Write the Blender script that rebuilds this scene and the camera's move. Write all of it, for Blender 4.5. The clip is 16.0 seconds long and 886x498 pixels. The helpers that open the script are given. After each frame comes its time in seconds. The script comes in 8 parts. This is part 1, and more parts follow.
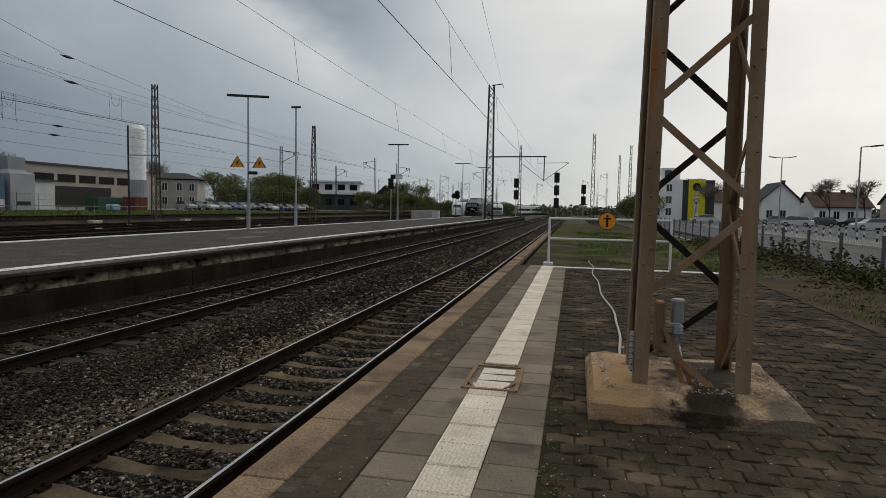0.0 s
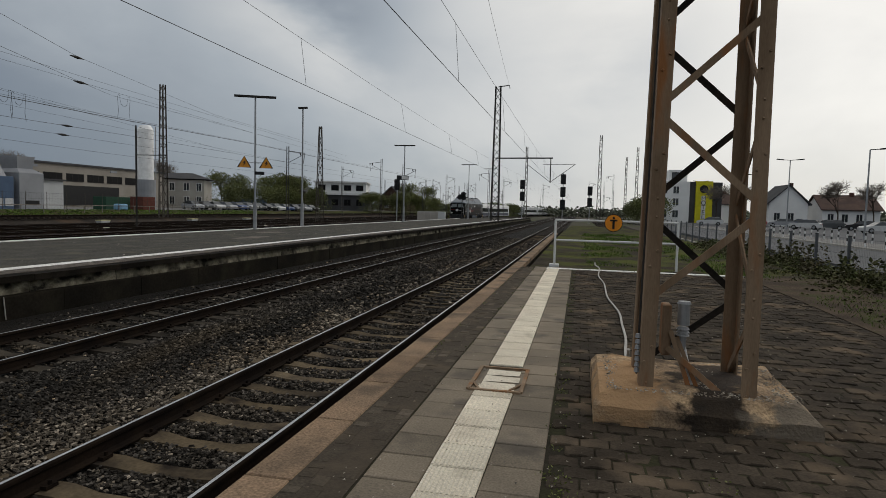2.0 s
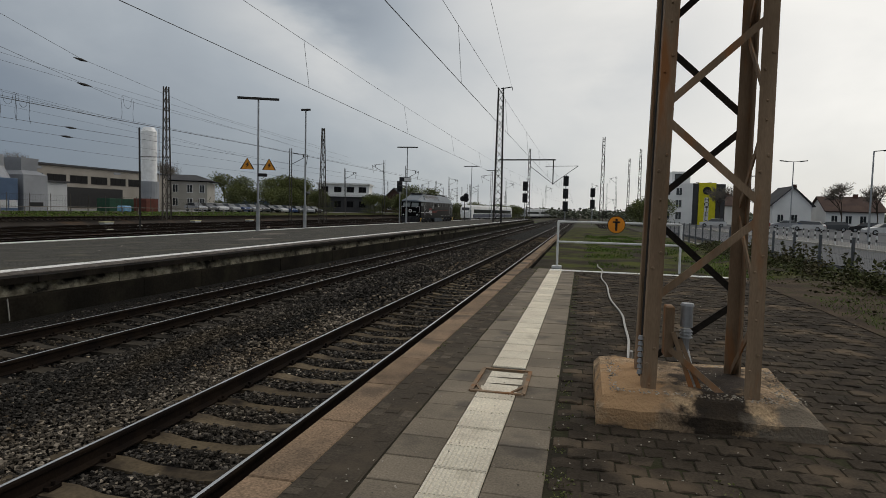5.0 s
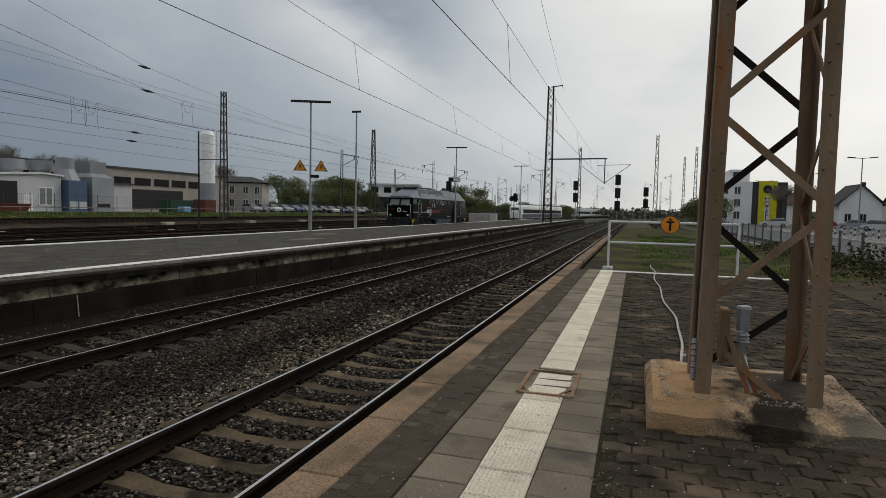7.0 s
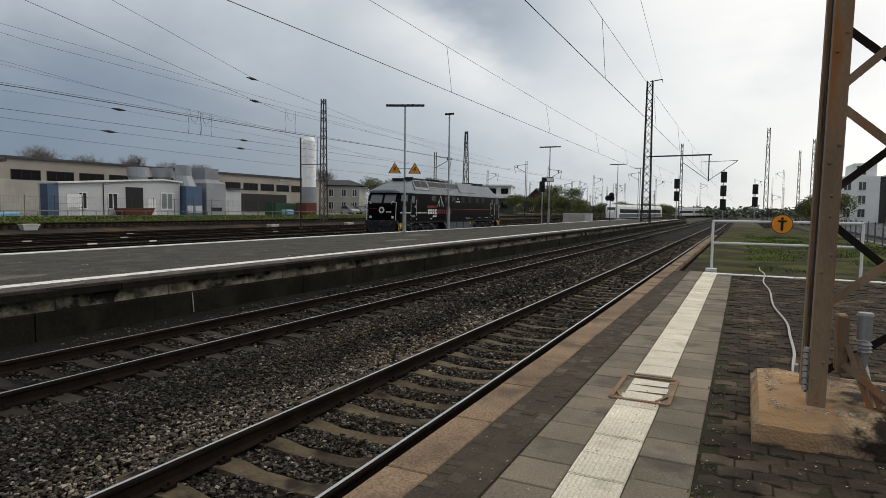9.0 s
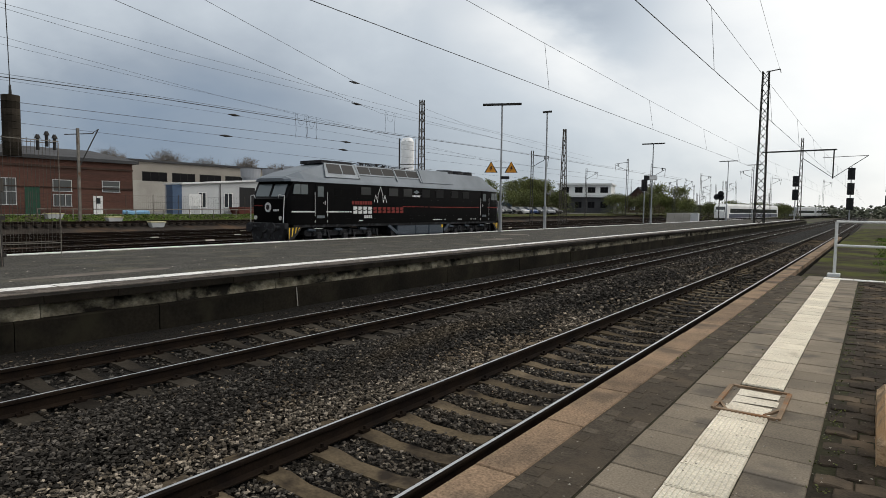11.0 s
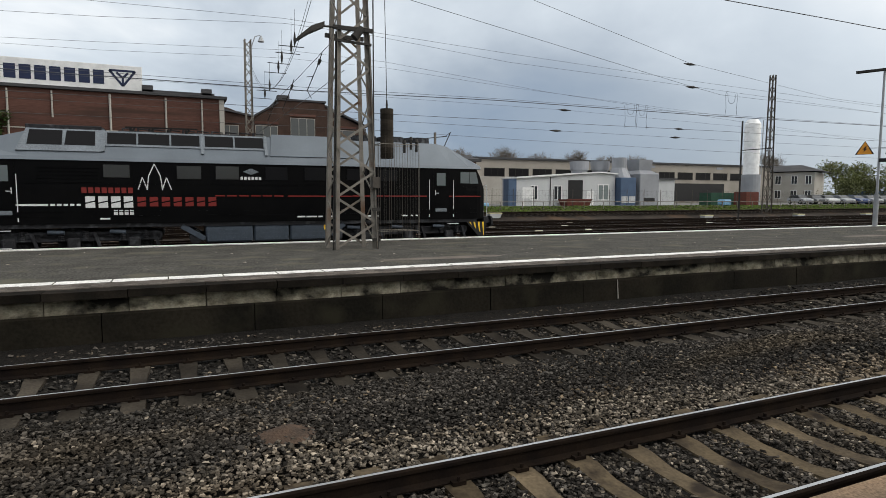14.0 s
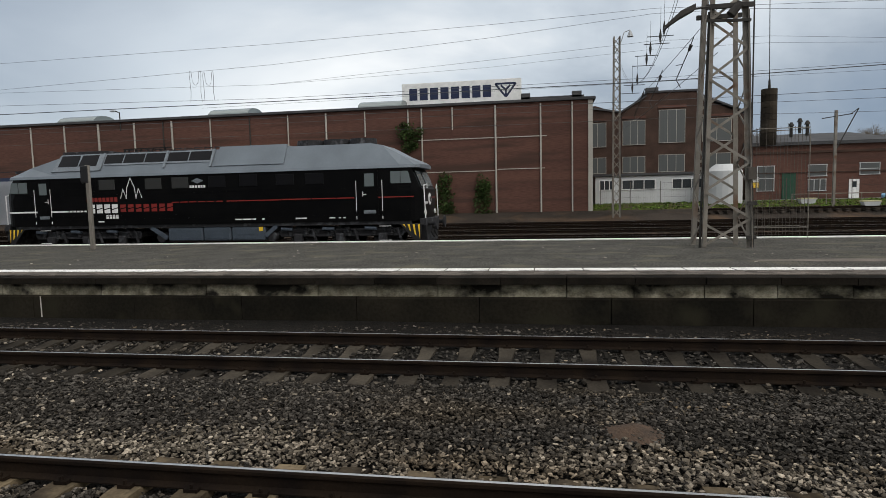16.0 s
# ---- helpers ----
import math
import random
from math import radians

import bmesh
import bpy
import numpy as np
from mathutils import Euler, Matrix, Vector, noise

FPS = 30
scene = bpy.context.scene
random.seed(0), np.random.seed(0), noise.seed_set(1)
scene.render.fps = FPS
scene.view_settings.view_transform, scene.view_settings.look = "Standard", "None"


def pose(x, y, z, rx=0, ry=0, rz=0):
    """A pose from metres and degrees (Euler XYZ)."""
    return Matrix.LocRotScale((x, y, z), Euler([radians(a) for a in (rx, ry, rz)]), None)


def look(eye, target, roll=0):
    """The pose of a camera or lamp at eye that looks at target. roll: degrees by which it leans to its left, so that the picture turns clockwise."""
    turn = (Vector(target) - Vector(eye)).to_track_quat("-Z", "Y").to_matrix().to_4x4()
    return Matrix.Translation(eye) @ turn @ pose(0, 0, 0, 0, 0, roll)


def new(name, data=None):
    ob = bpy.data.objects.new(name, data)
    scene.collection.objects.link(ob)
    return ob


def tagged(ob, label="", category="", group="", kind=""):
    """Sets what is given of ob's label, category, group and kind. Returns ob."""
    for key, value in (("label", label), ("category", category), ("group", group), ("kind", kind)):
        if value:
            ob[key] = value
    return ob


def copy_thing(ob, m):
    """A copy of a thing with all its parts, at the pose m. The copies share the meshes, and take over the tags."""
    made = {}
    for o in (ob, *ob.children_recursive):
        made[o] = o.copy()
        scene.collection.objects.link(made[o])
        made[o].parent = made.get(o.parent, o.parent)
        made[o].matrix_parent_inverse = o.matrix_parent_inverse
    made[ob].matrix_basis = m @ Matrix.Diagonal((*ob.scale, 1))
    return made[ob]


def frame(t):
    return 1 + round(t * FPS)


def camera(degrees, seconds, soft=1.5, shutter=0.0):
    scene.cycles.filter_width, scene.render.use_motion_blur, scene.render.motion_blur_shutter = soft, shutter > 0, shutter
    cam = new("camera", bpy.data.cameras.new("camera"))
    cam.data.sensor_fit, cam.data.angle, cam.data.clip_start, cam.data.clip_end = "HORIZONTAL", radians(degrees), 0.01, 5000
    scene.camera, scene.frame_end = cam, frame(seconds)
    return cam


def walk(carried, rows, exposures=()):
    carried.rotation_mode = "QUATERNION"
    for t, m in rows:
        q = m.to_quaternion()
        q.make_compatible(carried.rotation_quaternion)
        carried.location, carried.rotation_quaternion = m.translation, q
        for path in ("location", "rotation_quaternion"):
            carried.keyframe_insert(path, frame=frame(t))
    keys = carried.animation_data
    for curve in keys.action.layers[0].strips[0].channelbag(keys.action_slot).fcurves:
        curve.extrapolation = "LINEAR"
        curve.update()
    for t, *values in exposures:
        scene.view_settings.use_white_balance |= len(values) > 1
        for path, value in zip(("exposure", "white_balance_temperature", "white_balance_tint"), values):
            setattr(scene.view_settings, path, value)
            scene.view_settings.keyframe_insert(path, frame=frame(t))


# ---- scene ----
cam = camera(72.59, 16.0, soft=0.8)
# seconds, heading left of the tracks, pitch, roll in degrees
TURN = [
    (0.0, 12.22, -3.89, -1.12), (0.5, 12.53, -3.92, -1.27), (1.0, 12.63, -3.87, -1.36), (1.5, 12.71, -3.84, -1.32),
    (2.0, 12.79, -3.80, -1.39), (2.5, 12.87, -3.75, -1.38), (3.0, 12.88, -3.73, -1.41), (3.5, 12.92, -3.71, -1.40),
    (4.0, 12.94, -3.66, -1.39), (6.5, 14.38, -3.70, -1.42), (7.0, 17.69, -3.74, -1.23), (7.5, 20.49, -3.81, -1.16),
    (8.0, 22.68, -3.83, -1.06), (10.5, 32.70, -3.90, -0.60), (11.0, 35.57, -3.99, -0.76), (11.5, 39.08, -4.01, -0.67),
    (12.0, 42.93, -4.07, -0.62), (12.5, 46.96, -4.17, -0.67),
    (12.6, 47.85, -6.05, -0.50), (12.7, 49.45, -7.02, -0.35), (12.8, 50.60, -7.20, -0.25), (12.9, 52.04, -7.20, -0.15),
    (13.0, 53.61, -7.17, -0.08), (13.1, 54.56, -7.02, -0.12), (13.2, 55.15, -5.92, -0.20), (13.3, 55.69, -5.22, -0.28),
    (13.4, 56.28, -5.08, -0.33), (13.5, 57.23, -4.94, -0.38),
    (14.0, 65.90, -5.02, -0.15), (14.5, 77.83, -5.01, 0.12), (15.0, 87.11, -5.02, 0.48), (15.5, 95.41, -4.97, 0.80),
    (16.0, 99.58, -5.07, 1.36),
]
EYE = 1.58
ARM = -0.201


def eye_pose(yaw, pitch, roll):
    a = radians(yaw)
    return pose(-math.sin(a) * ARM, math.cos(a) * ARM, EYE, 90 + pitch, roll, yaw)


EXPOSURE = [(0.0, -0.46), (4.0, -0.46), (6.5, -0.42), (8.0, -0.18), (10.5, 0.11), (12.0, 0.28), (13.0, 0.42), (14.0, 0.40), (15.0, 0.36), (16.0, 0.30)]
walk(cam, [(t, eye_pose(y, p, r)) for t, y, p, r in TURN], EXPOSURE)

# ---- sky and light: a broken overcast, brightest ahead and to the right of the tracks ----
world = bpy.data.worlds.new("sky")
scene.world = world
world.use_nodes = True
wn, wl = world.node_tree.nodes, world.node_tree.links
wn.clear()
w_out = wn.new("ShaderNodeOutputWorld")
w_bg = wn.new("ShaderNodeBackground")
w_sky = wn.new("ShaderNodeTexSky")
w_sky.sky_type = "NISHITA"
w_sky.sun_disc = False
w_sky.sun_elevation = radians(42)
w_sky.sun_rotation = radians(40)
w_co = wn.new("ShaderNodeTexCoord")
w_map = wn.new("ShaderNodeMapping")
w_map.inputs["Scale"].default_value = (1.0, 1.0, 1.9)
w_map.inputs["Location"].default_value = (3.1, 1.7, 0.4)
w_big = wn.new("ShaderNodeTexNoise")
w_big.inputs["Scale"].default_value = 1.9
w_big.inputs["Detail"].default_value = 7.0
w_big.inputs["Roughness"].default_value = 0.52
w_big.inputs["Distortion"].default_value = 0.35
wl.new(w_co.outputs["Generated"], w_map.inputs["Vector"])
wl.new(w_map.outputs["Vector"], w_big.inputs["Vector"])


def w_math(op, a, b=None, c=None):
    n = wn.new("ShaderNodeMath")
    n.operation = op
    for i, v in enumerate((a, b, c)):
        if v is None:
            continue
        if isinstance(v, (int, float)):
            n.inputs[i].default_value = v
        else:
            wl.new(v, n.inputs[i])
    return n.outputs[0]


def w_toward(d):
    n = wn.new("ShaderNodeVectorMath")
    n.operation = "DOT_PRODUCT"
    wl.new(w_co.outputs["Generated"], n.inputs[0])
    n.inputs[1].default_value = Vector(d).normalized()
    return n.outputs["Value"]


def w_smooth(v, a, b):
    n = wn.new("ShaderNodeMapRange")
    n.interpolation_type = "SMOOTHSTEP"
    wl.new(v, n.inputs["Value"])
    n.inputs["From Min"].default_value, n.inputs["From Max"].default_value = a, b
    return n.outputs["Result"]


w_sep = wn.new("ShaderNodeSeparateXYZ")
wl.new(w_co.outputs["Generated"], w_sep.inputs[0])
w_warp = wn.new("ShaderNodeSeparateColor")
wl.new(w_big.outputs["Color"], w_warp.inputs[0])
# heading left of the tracks and height over the horizon in degrees, both ruffled by the cloud noise
w_az = w_math("MULTIPLY", w_math("ARCTAN2", w_math("MULTIPLY", w_sep.outputs["X"], -1.0), w_sep.outputs["Y"]), 57.3)
w_az = w_math("ADD", w_az, w_math("MULTIPLY_ADD", w_warp.outputs[0], 36.0, -18.0))
w_el = w_math("MULTIPLY", w_math("ARCSINE", w_sep.outputs["Z"]), 57.3)
w_el = w_math("ADD", w_el, w_math("MULTIPLY_ADD", w_warp.outputs[1], 18.0, -9.0))


def w_lobe(az, el, wide, high, amount, total):
    """Adds a soft cloud mass round one heading and height."""
    a = w_math("DIVIDE", w_math("SUBTRACT", w_az, az), wide)
    e = w_math("DIVIDE", w_math("SUBTRACT", w_el, el), high)
    q = w_math("ADD", w_math("MULTIPLY", a, a), w_math("MULTIPLY", e, e))
    return w_math("MULTIPLY_ADD", w_math("EXPONENT", w_math("MULTIPLY", q, -1.0)), amount, total)


level = w_math("MULTIPLY_ADD", w_smooth(w_toward((0.574, 0.819, 0.15)), 0.46, 0.97), 0.42, 0.50)
level = w_math("MULTIPLY_ADD", w_smooth(w_sep.outputs["Z"], 0.34, 0.85), 0.28, level)
level = w_math("MULTIPLY_ADD", w_smooth(w_toward((-0.25, -0.95, 0.1)), 0.2, 0.9), -0.10, level)
for lobe in ((62, 4, 29, 12, -0.40), (112, 9, 14, 8, 0.22), (135, 12, 18, 14, -0.08), (28, 16, 7, 5, 0.20), (19, 18.5, 6, 4.5, -0.16), (-9, 13, 5, 4, -0.18), (84, 15, 12, 6, -0.06), (6, 2, 26, 6, -0.13), (-12, 16, 24, 9, 0.10)):
    level = w_lobe(*lobe, level)
level = w_math("ADD", level, w_math("MULTIPLY_ADD", w_big.outputs["Fac"], 0.75, -0.375))
w_ramp = wn.new("ShaderNodeValToRGB")
cr = w_ramp.color_ramp
cr.elements[0].position, cr.elements[0].color = 0.0, (0.15, 0.21, 0.305, 1)
cr.elements[1].position, cr.elements[1].color = 1.0, (1.32, 1.285, 1.21, 1)
for p_, c_ in ((0.252, (0.31, 0.358, 0.420, 1)), (0.462, (0.545, 0.595, 0.642, 1)), (0.672, (0.87, 0.882, 0.878, 1)), (0.84, (1.08, 1.065, 1.02, 1))):
    e_ = cr.elements.new(p_)
    e_.color = c_
wl.new(level, w_ramp.inputs["Fac"])
w_mul = wn.new("ShaderNodeMix")
w_mul.data_type = "RGBA"
w_mul.inputs["Factor"].default_value = 0.9
w_dim = wn.new("ShaderNodeMix")
w_dim.data_type = "RGBA"
w_dim.blend_type = "MULTIPLY"
w_dim.inputs["Factor"].default_value = 1.0
w_dim.inputs["B"].default_value = (0.1, 0.1, 0.1, 1)
wl.new(w_sky.outputs["Color"], w_dim.inputs["A"])
wl.new(w_dim.outputs["Result"], w_mul.inputs["A"])
wl.new(w_ramp.outputs["Color"], w_mul.inputs["B"])
wl.new(w_mul.outputs["Result"], w_bg.inputs["Color"])
w_bg.inputs["Strength"].default_value = 1.0
wl.new(w_bg.outputs["Background"], w_out.inputs["Surface"])

sun_data = bpy.data.lights.new("sun", "SUN")
sun_data.energy = 0.7
sun_data.angle = radians(25)
sun_data.color = (1.0, 0.95, 0.88)
sun = new("sun", sun_data)
sun.matrix_world = look((0, 0, 60), (-40, -47, 0))


# ---- materials ----
def mat(name, c1, c2=None, rough=0.8, metal=0.0, scale=1.2, fine=35.0, bump=0.25, dist=0.01, rnd=0.0, island=0.0, stain=None, stain_at=0.6,
        stain_scale=0.7, local=False, stretch=None, coat=0.0, fine_amt=0.5, skew=0.0, spec=None):
    m = bpy.data.materials.new(name)
    m.use_nodes = True
    nt = m.node_tree
    nn, ll = nt.nodes, nt.links
    b = nn["Principled BSDF"]
    b.inputs["Roughness"].default_value = rough
    b.inputs["Metallic"].default_value = metal
    b.inputs["Coat Weight"].default_value = coat
    b.inputs["Specular IOR Level"].default_value = 0.5 if metal > 0.5 else (0.12 if rough > 0.6 else 0.3)
    if spec is not None:
        b.inputs["Specular IOR Level"].default_value = spec
    if local:
        co = nn.new("ShaderNodeTexCoord").outputs["Object"]
    else:
        co = nn.new("ShaderNodeNewGeometry").outputs["Position"]
    if stretch:
        mp = nn.new("ShaderNodeMapping")
        mp.inputs["Scale"].default_value = stretch
        ll.new(co, mp.inputs["Vector"])
        co = mp.outputs["Vector"]

    def noise_tex(s, detail=5.0):
        t = nn.new("ShaderNodeTexNoise")
        t.inputs["Scale"].default_value = s
        t.inputs["Detail"].default_value = detail
        ll.new(co, t.inputs["Vector"])
        return t.outputs["Fac"]

    def ramp(f, a, z):
        r = nn.new("ShaderNodeMapRange")
        r.inputs["From Min"].default_value, r.inputs["From Max"].default_value = a, z
        ll.new(f, r.inputs["Value"])
        return r.outputs["Result"]

    def mix(f, a, z, mode="MIX"):
        x = nn.new("ShaderNodeMix")
        x.data_type, x.blend_type = "RGBA", mode
        for sock, v in (("Factor", f), ("A", a), ("B", z)):
            if isinstance(v, (int, float)):
                x.inputs[sock].default_value = v
            elif isinstance(v, tuple):
                x.inputs[sock].default_value = (*v[:3], 1)
            else:
                ll.new(v, x.inputs[sock])
        return x.outputs["Result"]

    c2 = c2 or tuple(v * 0.75 for v in c1)
    col = mix(ramp(noise_tex(scale), 0.35, 0.65), c1, c2)
    fine_f = noise_tex(fine, 3.0)
    g = nn.new("ShaderNodeMapRange")
    g.inputs["From Min"].default_value, g.inputs["From Max"].default_value = 0.3, 0.7
    g.inputs["To Min"].default_value, g.inputs["To Max"].default_value = 1 - fine_amt * 0.5, 1 + fine_amt * 0.35
    ll.new(fine_f, g.inputs["Value"])
    comb = nn.new("ShaderNodeCombineColor")
    for k in range(3):
        ll.new(g.outputs["Result"], comb.inputs[k])
    col = mix(1.0, col, comb.outputs["Color"], "MULTIPLY")
    if stain:
        col = mix(ramp(noise_tex(stain_scale, 6.0), stain_at - 0.06, stain_at + 0.10), col, stain)
    if rnd or island:
        if rnd:
            rv = nn.new("ShaderNodeObjectInfo").outputs["Random"]
        else:
            rv = nn.new("ShaderNodeNewGeometry").outputs["Random Per Island"]
        r = nn.new("ShaderNodeMapRange")
        k = rnd or island
        if skew:
            pw = nn.new("ShaderNodeMath")
            pw.operation = "POWER"
            ll.new(rv, pw.inputs[0])
            pw.inputs[1].default_value = 3.0
            rv = pw.outputs[0]
        r.inputs["To Min"].default_value, r.inputs["To Max"].default_value = 1 - k, 1 + k + skew
        ll.new(rv, r.inputs["Value"])
        cc = nn.new("ShaderNodeCombineColor")
        for i in range(3):
            ll.new(r.outputs["Result"], cc.inputs[i])
        col = mix(1.0, col, cc.outputs["Color"], "MULTIPLY")
    ll.new(col, b.inputs["Base Color"])
    if bump:
        bp = nn.new("ShaderNodeBump")
        bp.inputs["Strength"].default_value = bump
        bp.inputs["Distance"].default_value = dist
        ll.new(fine_f, bp.inputs["Height"])
        ll.new(bp.outputs["Normal"], b.inputs["Normal"])
    return m


def plain(name, c, rough=0.5, metal=0.0, coat=0.0, emit=0.0, local=True):
    m = mat(name, c, tuple(v * 0.85 for v in c), rough, metal, 2.0, 30.0, 0.05, 0.003, local=local, coat=coat, fine_amt=0.15)
    if emit:
        b = m.node_tree.nodes["Principled BSDF"]
        b.inputs["Emission Color"].default_value = (*c, 1)
        b.inputs["Emission Strength"].default_value = emit
    return m


M = {}
M["dirt"] = mat("dirt", (0.075, 0.062, 0.048), (0.05, 0.045, 0.036), 0.95, 0, 0.25, 9, 0.6, 0.03, stain=(0.06, 0.085, 0.025), stain_at=0.56, stain_scale=0.12)
M["grass"] = mat("grass", (0.042, 0.062, 0.010), (0.074, 0.070, 0.024), 0.95, 0, 0.6, 22, 0.8, 0.04, stain=(0.050, 0.043, 0.030), stain_at=0.51, stain_scale=0.9, spec=0.04)
M["asphalt"] = mat("asphalt", (0.090, 0.086, 0.077), (0.066, 0.063, 0.056), 0.95, 0, 1.1, 20, 0.9, 0.02, spec=0.03, fine_amt=1.1, stain=(0.108, 0.102, 0.078), stain_at=0.60, stain_scale=0.9)
M["road"] = mat("road_asphalt", (0.105, 0.107, 0.112), (0.084, 0.086, 0.090), 0.85, 0, 0.15, 40, 0.2, 0.006, fine_amt=0.25)
M["yard"] = mat("yard_paving", (0.20, 0.195, 0.185), (0.15, 0.145, 0.14), 0.9, 0, 0.2, 30, 0.2, 0.006, fine_amt=0.25)
# bed colour near black: shade in the gaps between stones is painted in
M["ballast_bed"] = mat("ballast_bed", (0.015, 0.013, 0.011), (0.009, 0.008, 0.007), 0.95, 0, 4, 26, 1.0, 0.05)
M["stone"] = mat("ballast_stone", (0.067, 0.059, 0.051), (0.036, 0.033, 0.029), 0.95, 0, 0.55, 30, 0.4, 0.01, island=0.5, skew=1.0, spec=0.04, stain=(0.066, 0.054, 0.040), stain_at=0.60, stain_scale=0.8, stretch=(1, 0.25, 1))
M["stone_warm"] = mat("brown_ballast_stone", (0.205, 0.176, 0.140), (0.120, 0.100, 0.078), 0.95, 0, 0.9, 30, 0.4, 0.01, island=0.5, skew=1.1, spec=0.04, stain=(0.135, 0.100, 0.064), stain_at=0.58, stain_scale=1.2, stretch=(1, 0.25, 1))
M["sleeper_grey"] = mat("grimy_concrete_sleeper", (0.054, 0.046, 0.036), (0.020, 0.017, 0.014), 0.9, 0, 1.5, 30, 0.35, 0.006, rnd=0.4, spec=0.04)
M["sett"] = mat("dusty_sett", (0.100, 0.083, 0.064), (0.062, 0.052, 0.041), 0.92, 0, 2.0, 55, 0.6, 0.008, island=0.22, skew=0.12, spec=0.04, stain=(0.115, 0.092, 0.068), stain_at=0.56, stain_scale=2.0)
M["verge_soil"] = mat("mossy_dark_soil", (0.052, 0.043, 0.031), (0.030, 0.026, 0.020), 0.97, 0, 0.9, 24, 0.8, 0.03, spec=0.04, stain=(0.074, 0.082, 0.020), stain_at=0.50, stain_scale=0.55)
M["soil"] = mat("brown_soil", (0.085, 0.064, 0.046), (0.052, 0.040, 0.030), 0.98, 0, 1.2, 22, 0.8, 0.03, spec=0.04, stain=(0.050, 0.056, 0.020), stain_at=0.60, stain_scale=1.6)
M["mast_far"] = mat("dull_brown_steel", (0.105, 0.094, 0.082), (0.075, 0.066, 0.058), 0.75, 0.2, 2.0, 30, 0.1, 0.003, fine_amt=0.2)
M["silo_white"] = plain("clean_white_enamel", (0.90, 0.90, 0.90), 0.25, local=False)
M["stone_far"] = mat("far_ballast", (0.046, 0.037, 0.030), (0.026, 0.021, 0.017), 0.95, 0, 0.5, 11, 1.0, 0.06, stain=(0.085, 0.055, 0.035), stain_at=0.58, stain_scale=0.3)
M["sleeper"] = mat("concrete_sleeper", (0.135, 0.104, 0.066), (0.058, 0.046, 0.033), 0.9, 0, 1.5, 30, 0.35, 0.006, spec=0.04, rnd=0.5, stain=(0.030, 0.024, 0.019), stain_at=0.55, stain_scale=2.5)
M["sleeper_far"] = mat("dark_sleeper", (0.046, 0.037, 0.029), (0.030, 0.024, 0.020), 0.9, 0, 1.5, 30, 0.3, 0.006)
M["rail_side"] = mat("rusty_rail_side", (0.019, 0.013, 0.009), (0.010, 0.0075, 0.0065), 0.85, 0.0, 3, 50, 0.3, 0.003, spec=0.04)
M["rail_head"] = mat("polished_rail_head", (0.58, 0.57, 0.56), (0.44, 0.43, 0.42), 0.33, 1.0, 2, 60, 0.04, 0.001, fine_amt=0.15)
M["rail_dull"] = mat("dull_rail_head", (0.22, 0.20, 0.19), (0.14, 0.12, 0.11), 0.45, 0.8, 2, 60, 0.1, 0.001)
# very dark mottled concrete for the walls of both platforms
M["wall_dark"] = mat("dark_mottled_concrete", (0.023, 0.0198, 0.0146), (0.0105, 0.0096, 0.0078), 0.9, 0, 0.8, 18, 0.4, 0.01, stain=(0.024, 0.022, 0.015), stain_at=0.6, stain_scale=1.4, spec=0.03)
M["wall_light"] = mat("stained_pale_concrete", (0.28, 0.255, 0.195), (0.125, 0.112, 0.078), 0.9, 0, 4.0, 22, 0.35, 0.008, rnd=0.35, spec=0.03, stain=(0.013, 0.012, 0.010), stain_at=0.53, stain_scale=1.5, stretch=(1, 1.1, 1.6))
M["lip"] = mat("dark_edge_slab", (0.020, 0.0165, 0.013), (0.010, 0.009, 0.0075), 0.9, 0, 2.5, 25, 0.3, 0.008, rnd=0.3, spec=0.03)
M["edge_paver"] = mat("grey_edge_paver", (0.135, 0.115, 0.098), (0.080, 0.070, 0.060), 0.9, 0, 1.2, 40, 0.3, 0.006, island=0.35)
M["white_line"] = mat("worn_white_paint", (0.80, 0.79, 0.76), (0.66, 0.65, 0.62), 0.7, 0, 2.5, 25, 0.2, 0.003, stain=(0.25, 0.23, 0.20), stain_at=0.68, stain_scale=3.0)
M["edge_slab"] = mat("brown_edge_slab", (0.255, 0.174, 0.112), (0.172, 0.122, 0.082), 0.9, 0, 2.6, 60, 0.5, 0.008, fine_amt=0.8, rnd=0.18, stain=(0.080, 0.062, 0.045), stain_at=0.58, stain_scale=1.3)
M["slab"] = mat("grey_paving_slab", (0.222, 0.184, 0.138), (0.160, 0.134, 0.102), 0.88, 0, 1.5, 70, 0.25, 0.003, rnd=0.16, stain=(0.10, 0.087, 0.072), stain_at=0.60, stain_scale=1.8)
M["tactile"] = mat("cream_tactile_tile", (0.75, 0.69, 0.565), (0.65, 0.585, 0.475), 0.8, 0, 2.0, 60, 0.2, 0.003, rnd=0.08, stain=(0.42, 0.37, 0.28), stain_at=0.66, stain_scale=2.5)
M["paver"] = mat("dark_concrete_paver", (0.070, 0.056, 0.042), (0.042, 0.034, 0.026), 0.95, 0, 2.2, 55, 0.6, 0.008, rnd=0.22, spec=0.04, stain=(0.125, 0.094, 0.065), stain_at=0.58, stain_scale=1.6)
M["paver_joined"] = mat("dark_concrete_paver_field", (0.062, 0.050, 0.038), (0.036, 0.030, 0.024), 0.95, 0, 2.2, 55, 0.6, 0.008, island=0.22, spec=0.04, stain=(0.120, 0.090, 0.062), stain_at=0.58, stain_scale=1.6)
M["joint"] = mat("mossy_joint_sand", (0.030, 0.025, 0.018), (0.034, 0.034, 0.016), 0.98, 0, 1.5, 40, 0.5, 0.01)
